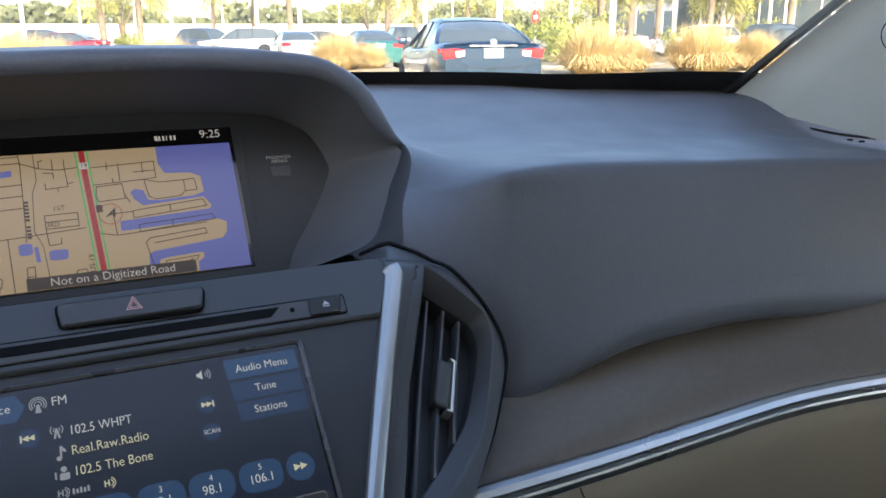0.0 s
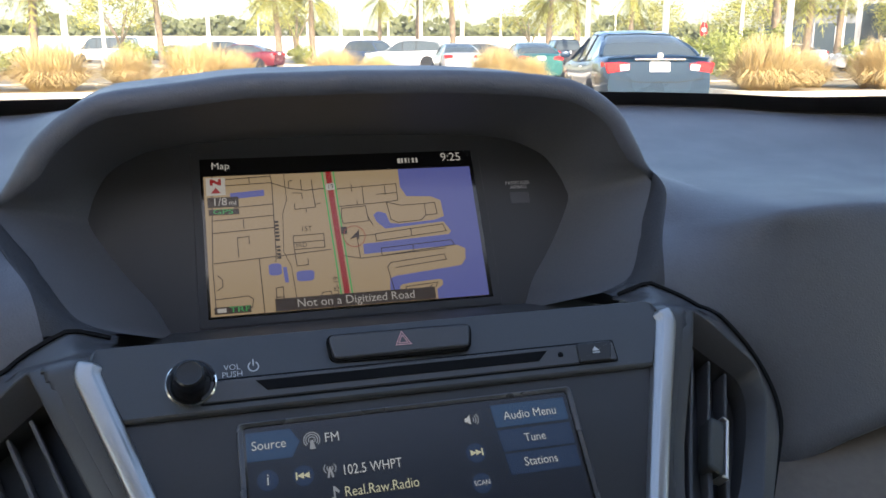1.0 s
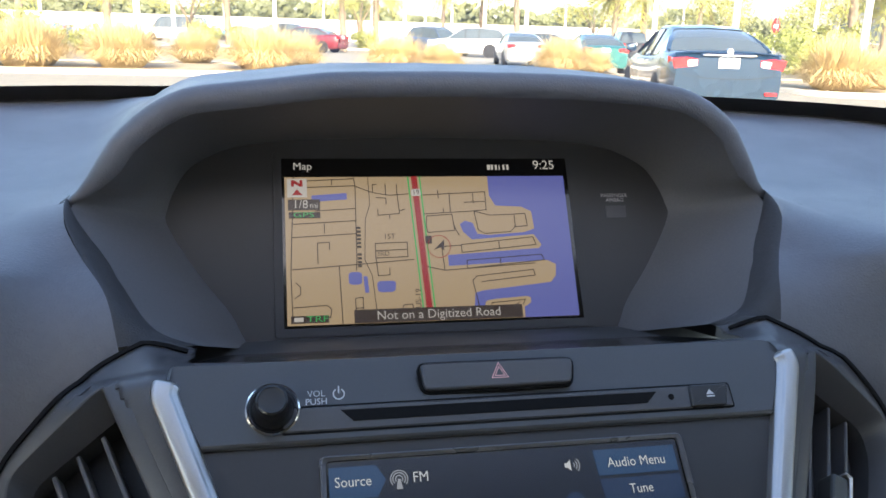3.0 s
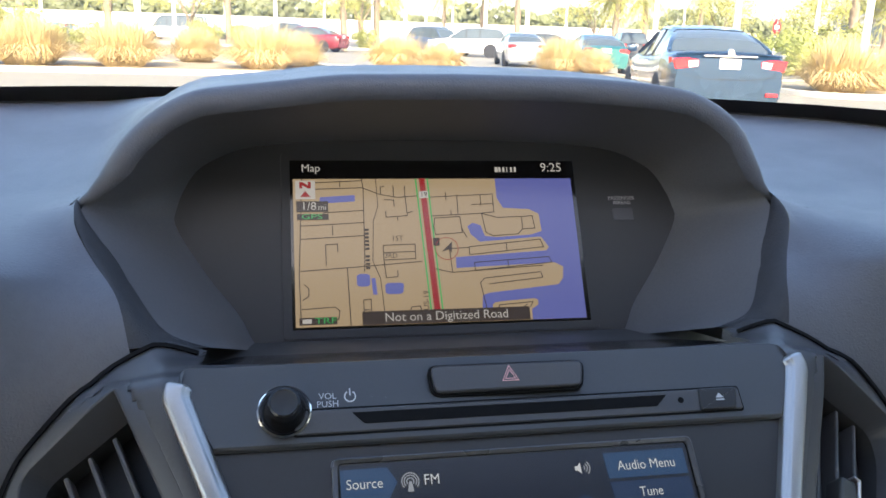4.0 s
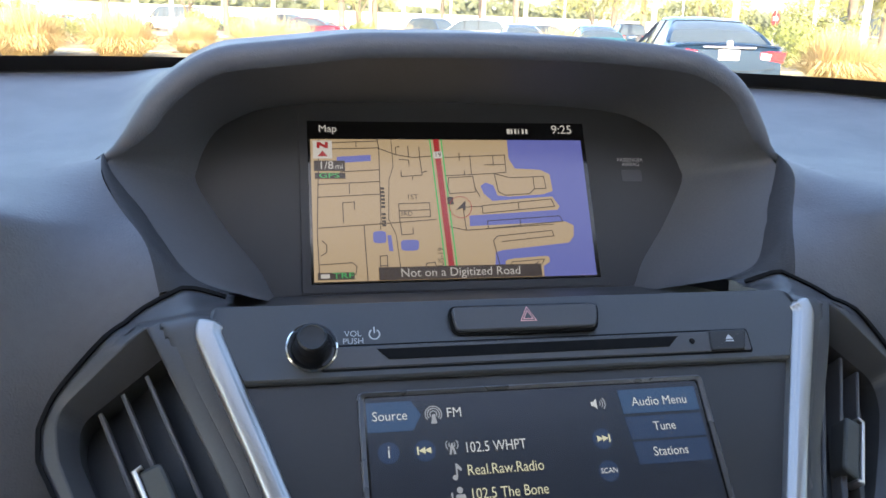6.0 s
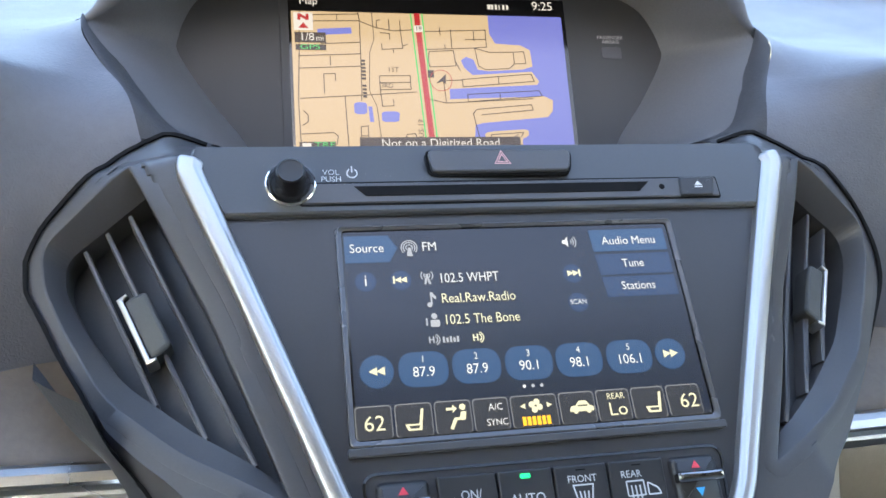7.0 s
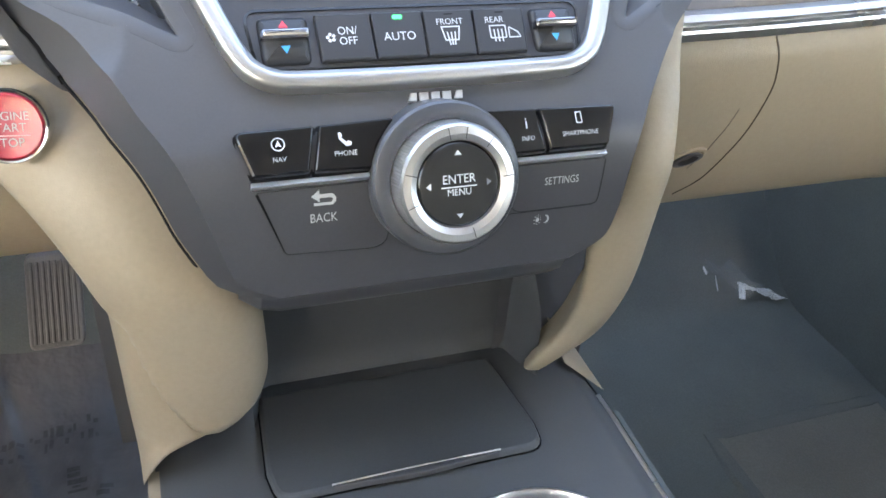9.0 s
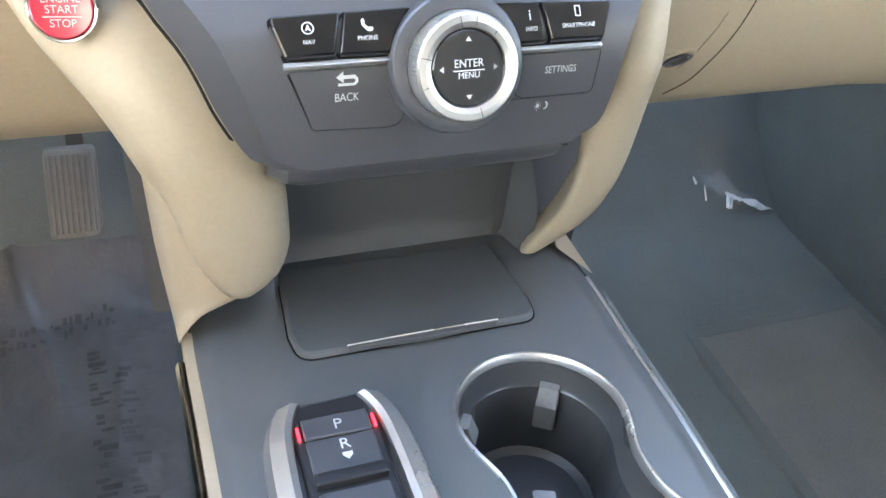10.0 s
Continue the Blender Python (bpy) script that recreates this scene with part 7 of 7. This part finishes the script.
def car(label, body_paint, style, fine=False):
    st = STYLES[style]
    L, W = st["L"], st["W"]
    root = thing("car", (0, 0, 0), label, "car", group="parked cars")
    wide = lambda t: W * pw(t, [(0, 0.86), (0.05, 0.95), (0.2, 1.0), (0.8, 1.0), (0.93, 0.94), (1, 0.74)])

    def shell(a, b):
        t = b
        z = pw(t, st["belt"])
        w = wide(t)
        lowz = 0.22 + 0.08 * smooth01(0.95, 1, t) + 0.06 * smooth01(0.05, 0, t)
        half = [(0.0, z + 0.012), (0.55 * w, z + 0.008), (0.86 * w, z - 0.012), (0.955 * w, z - 0.07), (0.985 * w, z - 0.20), (1.0 * w, 0.62), (0.985 * w, 0.42), (0.94 * w, lowz + 0.04), (0.85 * w, lowz)]
        k = abs(2 * a - 1) * 8
        i = min(int(k), 7)
        f = k - i
        x = half[i][0] + (half[i + 1][0] - half[i][0]) * f
        zz = half[i][1] + (half[i + 1][1] - half[i][1]) * f
        tuck = 0.05 * smooth01(0.06, 0, t) * (smooth01(0.7, 0.25, zz) + smooth01(0.8, 1.05, zz) * 0.7)
        return Vector((math.copysign(x, a - 0.5), t * L + tuck, zz))
    body = part("body", sheet(shell, 32, 48), body_paint, root, angle=50)
    for t in (0, 1):
        bm = bmesh.new()
        bm.faces.new([bm.verts.new(shell(i / 32, t)) for i in range(33)])
        part("end_panel", bm, body_paint, body)

    t0, t1 = st["roof"][0][0], st["roof"][-1][0]

    def cabin(a, b):
        t = t0 + (t1 - t0) * b
        zb, zr = pw(t, st["belt"]), pw(t, st["roof"])
        w = wide(t)
        rise = min(1, max(0.0, (zr - zb) / 0.42))
        half = [(0.0, zr), (w * (0.80 - 0.22 * rise), zr - 0.02 * rise), (w * (0.86 - 0.21 * rise), zr - 0.07 * rise), (w * 0.90, zb - 0.03)]
        k = abs(2 * a - 1) * 3
        i = min(int(k), 2)
        f = k - i
        return Vector((math.copysign(half[i][0] + (half[i + 1][0] - half[i][0]) * f, a - 0.5), t * L, half[i][1] + (half[i + 1][1] - half[i][1]) * f))
    part("window_glass", sheet(cabin, 30, 40), CARGLASS, root, "dark tinted windows", angle=40)
    r0 = next(t for t, z in st["roof"] if z > max(q[1] for q in st["roof"]) - 0.075)
    r1 = [t for t, z in st["roof"] if z > max(q[1] for q in st["roof"]) - 0.06][-1]

    def lifted(a, b, up=0.012):
        p = cabin(a, b)
        return p + Vector((math.copysign(0.006, a - 0.5) if abs(a - 0.5) > 0.2 else 0, 0, up))
    bb = lambda t: (t - t0) / (t1 - t0)
    part("roof", sheet(lambda a, b: lifted(0.17 + 0.66 * a, bb(r0 + (r1 - r0) * b)), 20, 14), body_paint, root, angle=50)
    for side in (0, 1):
        for c0, c1 in ((bb(r0), 0.0), (bb(r1), 1.0)):
            line = [lifted(0.17 if side == 0 else 0.83, c0 + (c1 - c0) * k / 8, 0.008) for k in range(9)]
            part("pillar", sweep(line, [(0.035, 0.0), (0, 0.016), (-0.035, 0.0), (0, -0.016)]), body_paint, root)
        if style != "pickup":
            for c in (0.46, 0.70):
                line = [lifted((0.17 - 0.17 * k / 6) if side == 0 else (0.83 + 0.17 * k / 6), c, 0.004) for k in range(7)]
                part("pillar", sweep(line, [(0.03, 0.0), (0, 0.010), (-0.03, 0.0), (0, -0.010)], up=(1, 0, 0)), TYRE, root)
    R = st["wheel"]
    for t in (0.20, 0.815):
        for side in (-1, 1):
            cx, cy = side * (W - 0.10), t * L
            wm = lambda x, y, h: Vector((cx + side * h, cy + x, R + y))
            wheel = part("wheel", stack([(disc(0, 0, R, 28), -0.10), (disc(0, 0, R, 28), 0.085), (disc(0, 0, R * 0.94, 28), 0.108), (disc(0, 0, R * 0.68, 28), 0.104)], wm, cap0=True, cap1=False), TYRE, root, "black tyre with alloy rim", angle=40)
            part("rim", stack([(disc(0, 0, R * 0.68, 28), 0.100), (disc(0, 0, R * 0.62, 28), 0.085), (disc(0, 0, R * 0.20, 28), 0.095), (disc(0, 0, R * 0.10, 28), 0.10)], wm), RIM_METAL, wheel)
            part("wheel_arch", stack([(disc(0, 0, R * 1.13, 28), 0.0), (disc(0, 0, R * 1.13, 28), 0.103)], wm), TYRE, root)
    # lamps and plate
    rz = 0.90 if style == "sedan" else 1.0
    sm = lambda x, y, h: Vector((x, -h + 0.02, y))
    for side in (-1, 1):
        poly = [(side * 0.46, rz - 0.05), (side * 0.80, rz - 0.10), (side * 0.845, rz + 0.06), (side * 0.62, rz + 0.075), (side * 0.46, rz + 0.05)]
        lamp = part("tail_lamp", plate(fillet(poly, 0.02), -0.10, 0.022 if fine else 0.03, sm, 0.015), TAILRED, root, "red tail lamp")
        if fine:
            part("lamp_wrap", stack([([(0.03, rz + 0.055), (0.30, rz + 0.075), (0.26, rz - 0.02), (0.03, rz - 0.085)], 0.0), ([(0.03, rz + 0.055), (0.30, rz + 0.075), (0.26, rz - 0.02), (0.03, rz - 0.085)], 0.018)], lambda x, y, h: Vector((side * (wide(x / L) * 0.975 - 0.012 + h), x, y))), TAILRED, lamp)
            part("reversing_lens", plate([(side * 0.47, rz - 0.045), (side * 0.60, rz - 0.065), (side * 0.62, rz + 0.03), (side * 0.47, rz + 0.04)], 0.0, 0.026, sm, 0.004), LENS, lamp)
            part("reflector", plate(rect(side * 0.66 - 0.09, 0.435, side * 0.66 + 0.09, 0.485, 0.015), -0.08, 0.030, sm, 0.006), TAILRED, root, "low red reflector")
        head = [(side * 0.42, 0.66), (side * 0.70, 0.70), (side * 0.72, 0.80), (side * 0.50, 0.76)]
        part("headlamp", plate(head, -0.12, 0.03, lambda x, y, h: Vector((x, L + h - 0.06, y + (0.12 if style != "sedan" else 0))), 0.01), LENS, root, "clear headlamp")
    part("number_plate", plate(rect(-0.155, rz - 0.075, 0.155, rz + 0.075, 0.01), -0.05, 0.028, sm, 0.004), PLATE, root, "white rear plate")
    if fine:
        for k in range(6):
            part("plate_bar", plate(rect(-0.115 + k * 0.041, rz - 0.025, -0.09 + k * 0.041, rz + 0.03), 0.02, 0.0285, sm, 0.0002), paint_grey, root)
        part("boot_strip", plate(fillet([(-0.40, rz + 0.098), (0.40, rz + 0.098), (0.385, rz + 0.128), (-0.385, rz + 0.128)], 0.01), -0.05, 0.030, sm, 0.008), CHROME, root, "bright strip above the plate")
        part("boot_lip", sweep([(x, 0.035 + 0.10 * (x / 0.8) ** 2, 1.062 - 0.05 * (x / 0.8) ** 2) for x in [-0.78 + 1.56 * k / 24 for k in range(25)]], [(0.03, 0.0), (0, 0.022), (-0.05, 0.0), (0, -0.01)]), body_paint, root)
        part("badge", plate(disc(0, rz + 0.165, 0.052, 20), -0.05, 0.02, sm, 0.006), CHROME, root, "round bright badge")
        part("boot_gap", sweep([(x, 0.004, z) for x, z in ((-0.70, 0.97), (-0.66, 0.72), (-0.30, 0.67), (0.30, 0.67), (0.66, 0.72), (0.70, 0.97))], [(0.006, 0.004), (-0.006, 0.004), (-0.006, -0.004), (0.006, -0.004)], up=(0, 1, 0)), TYRE, root)
        part("bumper_valance", plate(fillet([(-0.62, 0.23), (0.62, 0.23), (0.55, 0.36), (-0.55, 0.36)], 0.03), -0.1, 0.028, sm, 0.01), TYRE, root, "dark lower bumper insert")
        for side in (-1, 1):
            part("mirror", merged(box(side * 0.98 - 0.09, L * 0.66, 1.0, side * 0.98 + 0.09, L * 0.66 + 0.10, 1.12, 0.03)), body_paint, root, "door mirror")
            for y0 in (0.36, 0.585):
                part("door_handle", merged(box(side * 0.925 - 0.012, L * y0, 0.86, side * 0.925 + 0.012, L * y0 + 0.2, 0.885, 0.008)), CHROME, root)
    return root


paint_grey = paint("grey_ink", (0.12, 0.12, 0.13), 0)


def park(ob, az, d, heading):
    """heading: clockwise from straight ahead."""
    p = at(az, d)
    ob.matrix_basis = Matrix.Translation(p) @ Euler((0, 0, -radians(heading))).to_matrix().to_4x4()
    return ob


NAVY = paint("dark_blue_car_paint", (0.020, 0.052, 0.098))
MAROON, BLUE, WHITE, SILVER = paint("dark_red_car_paint", (0.22, 0.022, 0.035)), paint("blue_car_paint", (0.055, 0.10, 0.19)), paint("white_car_paint", (0.76, 0.76, 0.76), 0), paint("silver_car_paint", (0.50, 0.51, 0.52))
TEAL, DARK, SKYBLUE = paint("teal_car_paint", (0.03, 0.16, 0.16)), paint("charcoal_car_paint", (0.07, 0.075, 0.085)), paint("bright_blue_car_paint", (0.05, 0.22, 0.42))
park(car("dark blue sedan parked with its rear facing the windscreen", NAVY, "sedan", True), 29.6, 14.6, 15).scale = (1.10, 1.10, 1.10)
park(car("dark red sedan parked across the far row", MAROON, "sedan"), 4.1, 51, -62)
park(car("dark blue SUV in the far row", BLUE, "suv"), 8.9, 55, 150)
park(car("white SUV in the far row", WHITE, "suv"), 15.2, 50, -70)
park(car("silver sedan with red tail lamps in the far row", SILVER, "sedan"), 16.5, 36, 8)
park(car("charcoal sedan behind the dry grass", DARK, "sedan"), 20.3, 46, -50)
park(car("teal sedan beside the blue one", TEAL, "sedan"), 21.8, 31, 10)
park(car("charcoal SUV in the far row", DARK, "suv"), 23.6, 47, 12)
park(car("blue SUV behind the red sedan", BLUE, "suv"), 1.6, 66, -75)
park(car("bright blue pickup far across the car park", SKYBLUE, "pickup"), -13.0, 72, -82)
park(car("white van far across the car park", WHITE, "van"), -4.8, 78, -80)
park(car("bright blue sedan far across the car park", SKYBLUE, "sedan"), -1.2, 88, -80)
park(car("silver sedan by the white wall", SILVER, "sedan"), -1.8, 70, 60)
park(car("white sedan near the shrubs", WHITE, "sedan"), 39.6, 62, -60)
park(car("silver SUV near the shrubs", SILVER, "suv"), 42.2, 52, 70)
park(car("white SUV beside the silver one", WHITE, "suv"), 45.2, 50, -65)
park(car("charcoal SUV at the end of the row", DARK, "suv"), 46.2, 42, 78)
park(car("dark sedan at the end of the row", DARK, "sedan"), 50.6, 44, -70)

# ---- wall, buildings, posts and sign ----
wall = thing("boundary_wall", (0, 104, 0), "long low white painted boundary wall", "wall")
part("panel", box(-140, 104, -0.1, 62, 104.3, 2.35), WHITEWALL, wall)
part("coping", box(-140.2, 103.9, 2.35, 62.2, 104.4, 2.5, 0.03), WHITEWALL, wall)
for k in range(26):
    part("pier", box(-138 + k * 8, 103.85, -0.1, -137.4 + k * 8, 104.45, 2.5), WHITEWALL, wall)


def building(name, label, az, d, w, h, mat, roofmat, bays, turn):
    p = at(az, d)
    root = thing(name, p, label, "building")
    c, s = math.cos(radians(turn)), math.sin(radians(turn))
    m = lambda x, y, z: Vector((p.x + x * c + y * s, p.y - x * s + y * c, z))

    def block(x0, y0, z0, x1, y1, z1):
        bm = box(x0, y0, z0, x1, y1, z1)
        for v in bm.verts:
            v.co = m(*v.co)
        return bm
    part("wall", block(-w / 2, 0, -0.1, w / 2, 12, h), mat, root)
    part("roof", block(-w / 2 - 0.6, -0.9, h, w / 2 + 0.6, 12.6, h + 0.7), roofmat, root)
    for k in range(bays):
        x = -w / 2 + (k + 0.5) * w / bays
        win = part("window", block(x - w / bays * 0.42, -0.03, 0.4, x + w / bays * 0.42, 0.1, h * 0.72), CARGLASS, root)
        for dx in (-0.42, 0.0, 0.42):
            part("mullion", block(x + dx * w / bays - 0.05, -0.09, 0.35, x + dx * w / bays + 0.05, 0.0, h * 0.74), WHITEWALL, win)
    return root


building("showroom", "white showroom with pale windows beyond the trees", 53.5, 78, 34, 6.5, WHITEWALL, WHITEWALL, 7, 50)
building("workshop", "grey metal workshop beyond the trees", 40.0, 104, 16, 5.2, GREYROOF, GREYROOF, 3, 35)

pole0 = thing("lamp_post", (0, 0, 0), "tall pale concrete lamp post in the car park", "lamp post", group="lamp posts")
part("shaft", stack([(disc(0, 0, 0.16, 14), -0.1), (disc(0, 0, 0.14, 14), 1.0), (disc(0, 0, 0.09, 14), 9.0)], lambda x, y, h: Vector((x, y, h)), cap1=True), POLE, pole0, angle=40)
part("foot", stack([(disc(0, 0, 0.28, 14), -0.1), (disc(0, 0, 0.28, 14), 0.6), (disc(0, 0, 0.25, 14), 0.65)], lambda x, y, h: Vector((x, y, h))), KERB, pole0, "round concrete foot")
part("arm", box(-1.1, -0.05, 8.9, 1.1, 0.05, 9.0), POLE, pole0)
for x in (-1.2, 1.2):
    part("lamp_head", box(x - 0.35, -0.18, 8.85, x + 0.35, 0.18, 9.02, 0.04), GREYROOF, pole0, "flat grey lamp head")
posts = [(-9.0, 37), (-0.4, 58), (-3.6, 95), (8.2, 62), (9.6, 90), (13.6, 60), (16.4, 52), (24.8, 44), (26.6, 92), (29.8, 36), (32.2, 52), (34.5, 60), (37.3, 34), (-14.5, 70), (19.0, 85), (44.2, 60), (47.0, 66), (50.6, 72), (21.6, 98), (2.8, 97), (6.0, 82), (11.4, 99), (-6.8, 60), (40.4, 70)]
for k, (az, d) in enumerate(posts):
    m = Matrix.Translation(at(az, d)) @ Euler((0, 0, k * 0.9)).to_matrix().to_4x4()
    if k == 0:
        pole0.matrix_basis = m
    else:
        copy_thing(pole0, m)

sign = thing("stop_sign", at(32.2, 44), "red octagonal road sign on a pale post", "road sign")
sp = at(32.2, 44)
part("post", sweep([(sp.x, sp.y, -0.1), (sp.x, sp.y, 2.6)], [(0.04, 0.03), (-0.04, 0.03), (-0.04, -0.03), (0.04, -0.03)], up=(0, 1, 0)), POLE, sign)
om = lambda x, y, h: Vector((sp.x + x * 0.85, sp.y - x * -0.53 - h, 2.1 + y))
part("plate", plate([(0.42 * math.cos(radians(22.5 + 45 * k)), 0.42 * math.sin(radians(22.5 + 45 * k))) for k in range(8)], 0.03, 0.045, om, 0.004), TAILRED, sign, "red octagon")
part("word_bar", plate(rect(-0.24, -0.09, 0.24, 0.09, 0.02), 0.04, 0.048, om, 0.001), PLATE, sign)


# ---- trees ----
def palm(seed, tall, crown, label):
    r = random.Random(seed)
    root = thing("palm_tree", (0, 0, 0), label, "palm tree", group="palms")
    lean = Vector((r.uniform(-0.25, 0.25), r.uniform(-0.25, 0.25), 0))
    axis = [Vector((0, 0, -0.1)) + lean * (k / 10) ** 2 + Vector((0, 0, tall * k / 10)) for k in range(11)]
    prof = disc(0, 0, 1, 10)
    part("trunk", sweep(axis, prof, up=(0, 1, 0), scale=lambda t: (0.24 - 0.07 * t + 0.03 * math.sin(t * 40),) * 2), BARK, root, "rough brown palm trunk", angle=60)
    verts, faces = [], []
    top = axis[-1]
    for k in range(46):
        az = r.uniform(0, 2 * math.pi)
        el = r.uniform(-0.9, 1.25)
        ln = crown * r.uniform(0.8, 1.1)
        d = Vector((math.cos(az) * math.cos(el), math.sin(az) * math.cos(el), math.sin(el)))
        side = Vector((-math.sin(az), math.cos(az), 0))
        prev = None
        for j in range(9):
            t = j / 8
            p = top + d * (ln * t) + Vector((0, 0, -0.55 * crown * t * t))
            if j > 1:
                for s in (-1, 1):
                    for q in range(3):
                        b = p + d * (ln * 0.04 * q)
                        w = crown * 0.30 * math.sin(math.pi * min(1, t * 0.9 + 0.12)) * r.uniform(0.8, 1.15)
                        tip = b + side * (s * w) + d * (w * 0.55) + Vector((0, 0, -w * r.uniform(0.35, 0.8)))
                        n = len(verts)
                        verts += [b - d * 0.03, b + d * 0.03, tip]
                        faces.append((n, n + 1, n + 2))
            if prev is not None:
                n = len(verts)
                verts += [prev - side * 0.02, prev + side * 0.02, p + side * 0.015, p - side * 0.015]
                faces.append((n, n + 1, n + 2, n + 3))
            prev = p
    me = bpy.data.meshes.new("crown")
    me.from_pydata(verts, [], faces)
    me.materials.append(LEAF)
    ob = new("crown", me)
    ob.parent = root
    return root


pa = palm(1, 4.6, 2.3, "palm with a rough trunk and drooping yellow-green fronds")
pb = palm(2, 6.2, 2.5, "tall palm with a rough trunk and drooping fronds")
palms = [(4.1, 54, 0), (-3.4, 60, 1), (-10.8, 48, 0), (13.4, 62, 1), (15.8, 60, 1), (22.2, 58, 0), (24.2, 64, 0), (36.6, 48, 1), (38.4, 52, 0), (40.2, 62, 1), (43.4, 54, 0), (45.2, 58, 0), (48.2, 60, 1), (-15.6, 55, 1), (10.8, 88, 1), (27.6, 80, 1), (6.3, 62, 0)]
done = [False, False]
for k, (az, d, w) in enumerate(palms):
    src = (pa, pb)[w]
    m = Matrix.Translation(at(az, d)) @ Euler((0, 0, k * 2.1)).to_matrix().to_4x4()
    if not done[w]:
        src.matrix_basis, done[w] = m, True
    else:
        copy_thing(src, m)


def leafy(seed, width, height, count, leaf):
    """Leaves in many uneven clumps, as lists of points and faces."""
    r = random.Random(seed)
    blobs = [(Vector((r.uniform(-0.5, 0.5) * width, r.uniform(-0.5, 0.5) * width, height * r.uniform(0.25, 0.95))), r.uniform(0.14, 0.30) * width) for _ in range(16)]
    verts, faces = [], []
    for _ in range(count):
        c, rad = r.choice(blobs)
        v = Vector((r.gauss(0, 1), r.gauss(0, 1), r.gauss(0, 1))).normalized()
        p = c + v * rad * r.uniform(0.55, 1.05)
        if p.z < 0.05:
            continue
        a = Vector((r.gauss(0, 1), r.gauss(0, 1), r.gauss(0, 0.6))).normalized() * leaf * r.uniform(0.6, 1.4)
        b = a.cross(v + Vector((0.2, 0.1, 0.3))).normalized() * leaf * 0.5
        n = len(verts)
        verts += [p - a, p + b, p + a, p - b]
        faces.append((n, n + 1, n + 2, n + 3))
    return verts, faces


def shrub(seed, width, height, mat, label, tree=False):
    root = thing("leafy_tree" if tree else "shrub", (0, 0, 0), label, "tree" if tree else "shrub", group="leafy trees" if tree else "shrubs")
    v, f = leafy(seed, width, height, 2600, 0.10)
    lift = 1.9 if tree else 0.0
    me = bpy.data.meshes.new("crown" if tree else "leaves")
    me.from_pydata([p + Vector((0, 0, lift)) for p in v], [], f)
    me.materials.append(mat)
    ob = new(me.name, me)
    ob.parent = root
    stems = []
    r = random.Random(seed + 50)
    for k in range(5):
        a = k * 1.26 + r.uniform(0, 0.5)
        tip = Vector((math.cos(a) * width * 0.3, math.sin(a) * width * 0.3, lift + height * 0.5))
        stems.append(sweep([(0, 0, -0.1), (tip.x * 0.15, tip.y * 0.15, lift * 0.8 + 0.2), tuple(tip)], disc(0, 0, 1, 7), up=(0, 1, 0.1), scale=lambda t: ((0.11 if tree else 0.04) * (1 - 0.7 * t),) * 2))
    part("trunk" if tree else "stems", merged(*stems), BARK, root, angle=60)
    return root


sa = shrub(11, 2.6, 1.7, LEAF2, "bright green rounded shrub")
ta = shrub(12, 4.2, 3.4, LEAF, "leafy tree with a yellow-green crown", True)
for src, where in ((sa, [(-12.7, 40, 0.66), (-10.2, 44, 0.6), (-5.2, 55, 0.8), (5.6, 60, 0.7), (33.6, 40, 0.9), (35.2, 42, 1.1), (42.6, 48, 0.8), (-2.6, 56, 0.7), (31.4, 46, 0.9), (46.6, 56, 1.0), (-17.5, 44, 1.1)]), (ta, [(-5.8, 66, 1.1), (21.0, 70, 1.0), (37.0, 66, 1.2), (5.2, 70, 1.2), (34.0, 74, 1.0), (44.4, 76, 1.1), (29.0, 84, 1.1), (-17, 70, 1.2)])):
    for k, (az, d, s) in enumerate(where):
        m = Matrix.Translation(at(az, d)) @ Euler((0, 0, k * 2.4)).to_matrix().to_4x4()
        ob = src if k == 0 else copy_thing(src, m)
        ob.matrix_basis = m @ Matrix.Diagonal((s, s, s, 1))


def tree_line():
    r = random.Random(5)
    verts, faces = [], []
    x = -190.0
    while x < 240:
        top = r.uniform(3.6, 6.6)
        w = r.uniform(5, 10)
        y = r.uniform(122, 150)
        for _ in range(int(w * 60)):
            u, v = r.uniform(-1, 1), r.uniform(-1, 1)
            h = top * math.sqrt(max(0.02, 1 - 0.75 * u * u)) * r.uniform(0.15, 1.0) ** 0.7
            p = Vector((x + u * w * 0.6, y + v * 3, h))
            s = r.uniform(0.25, 0.6)
            a = Vector((r.gauss(0, 1), r.gauss(0, 0.5), r.gauss(0, 0.7))).normalized() * s
            b = a.cross(Vector((r.gauss(0, 0.4), 1, r.gauss(0, 0.4)))).normalized() * s * 0.7
            n = len(verts)
            verts += [p - a, p + b, p + a, p - b]
            faces.append((n, n + 1, n + 2, n + 3))
        x += w * 0.62
    me = bpy.data.meshes.new("far_tree_line")
    me.from_pydata(verts, [], faces)
    me.materials.append(LEAF_FAR)
    return tagged(new("far_tree_line", me), "distant line of green trees behind the wall", "trees", kind="stuff")


tree_line()
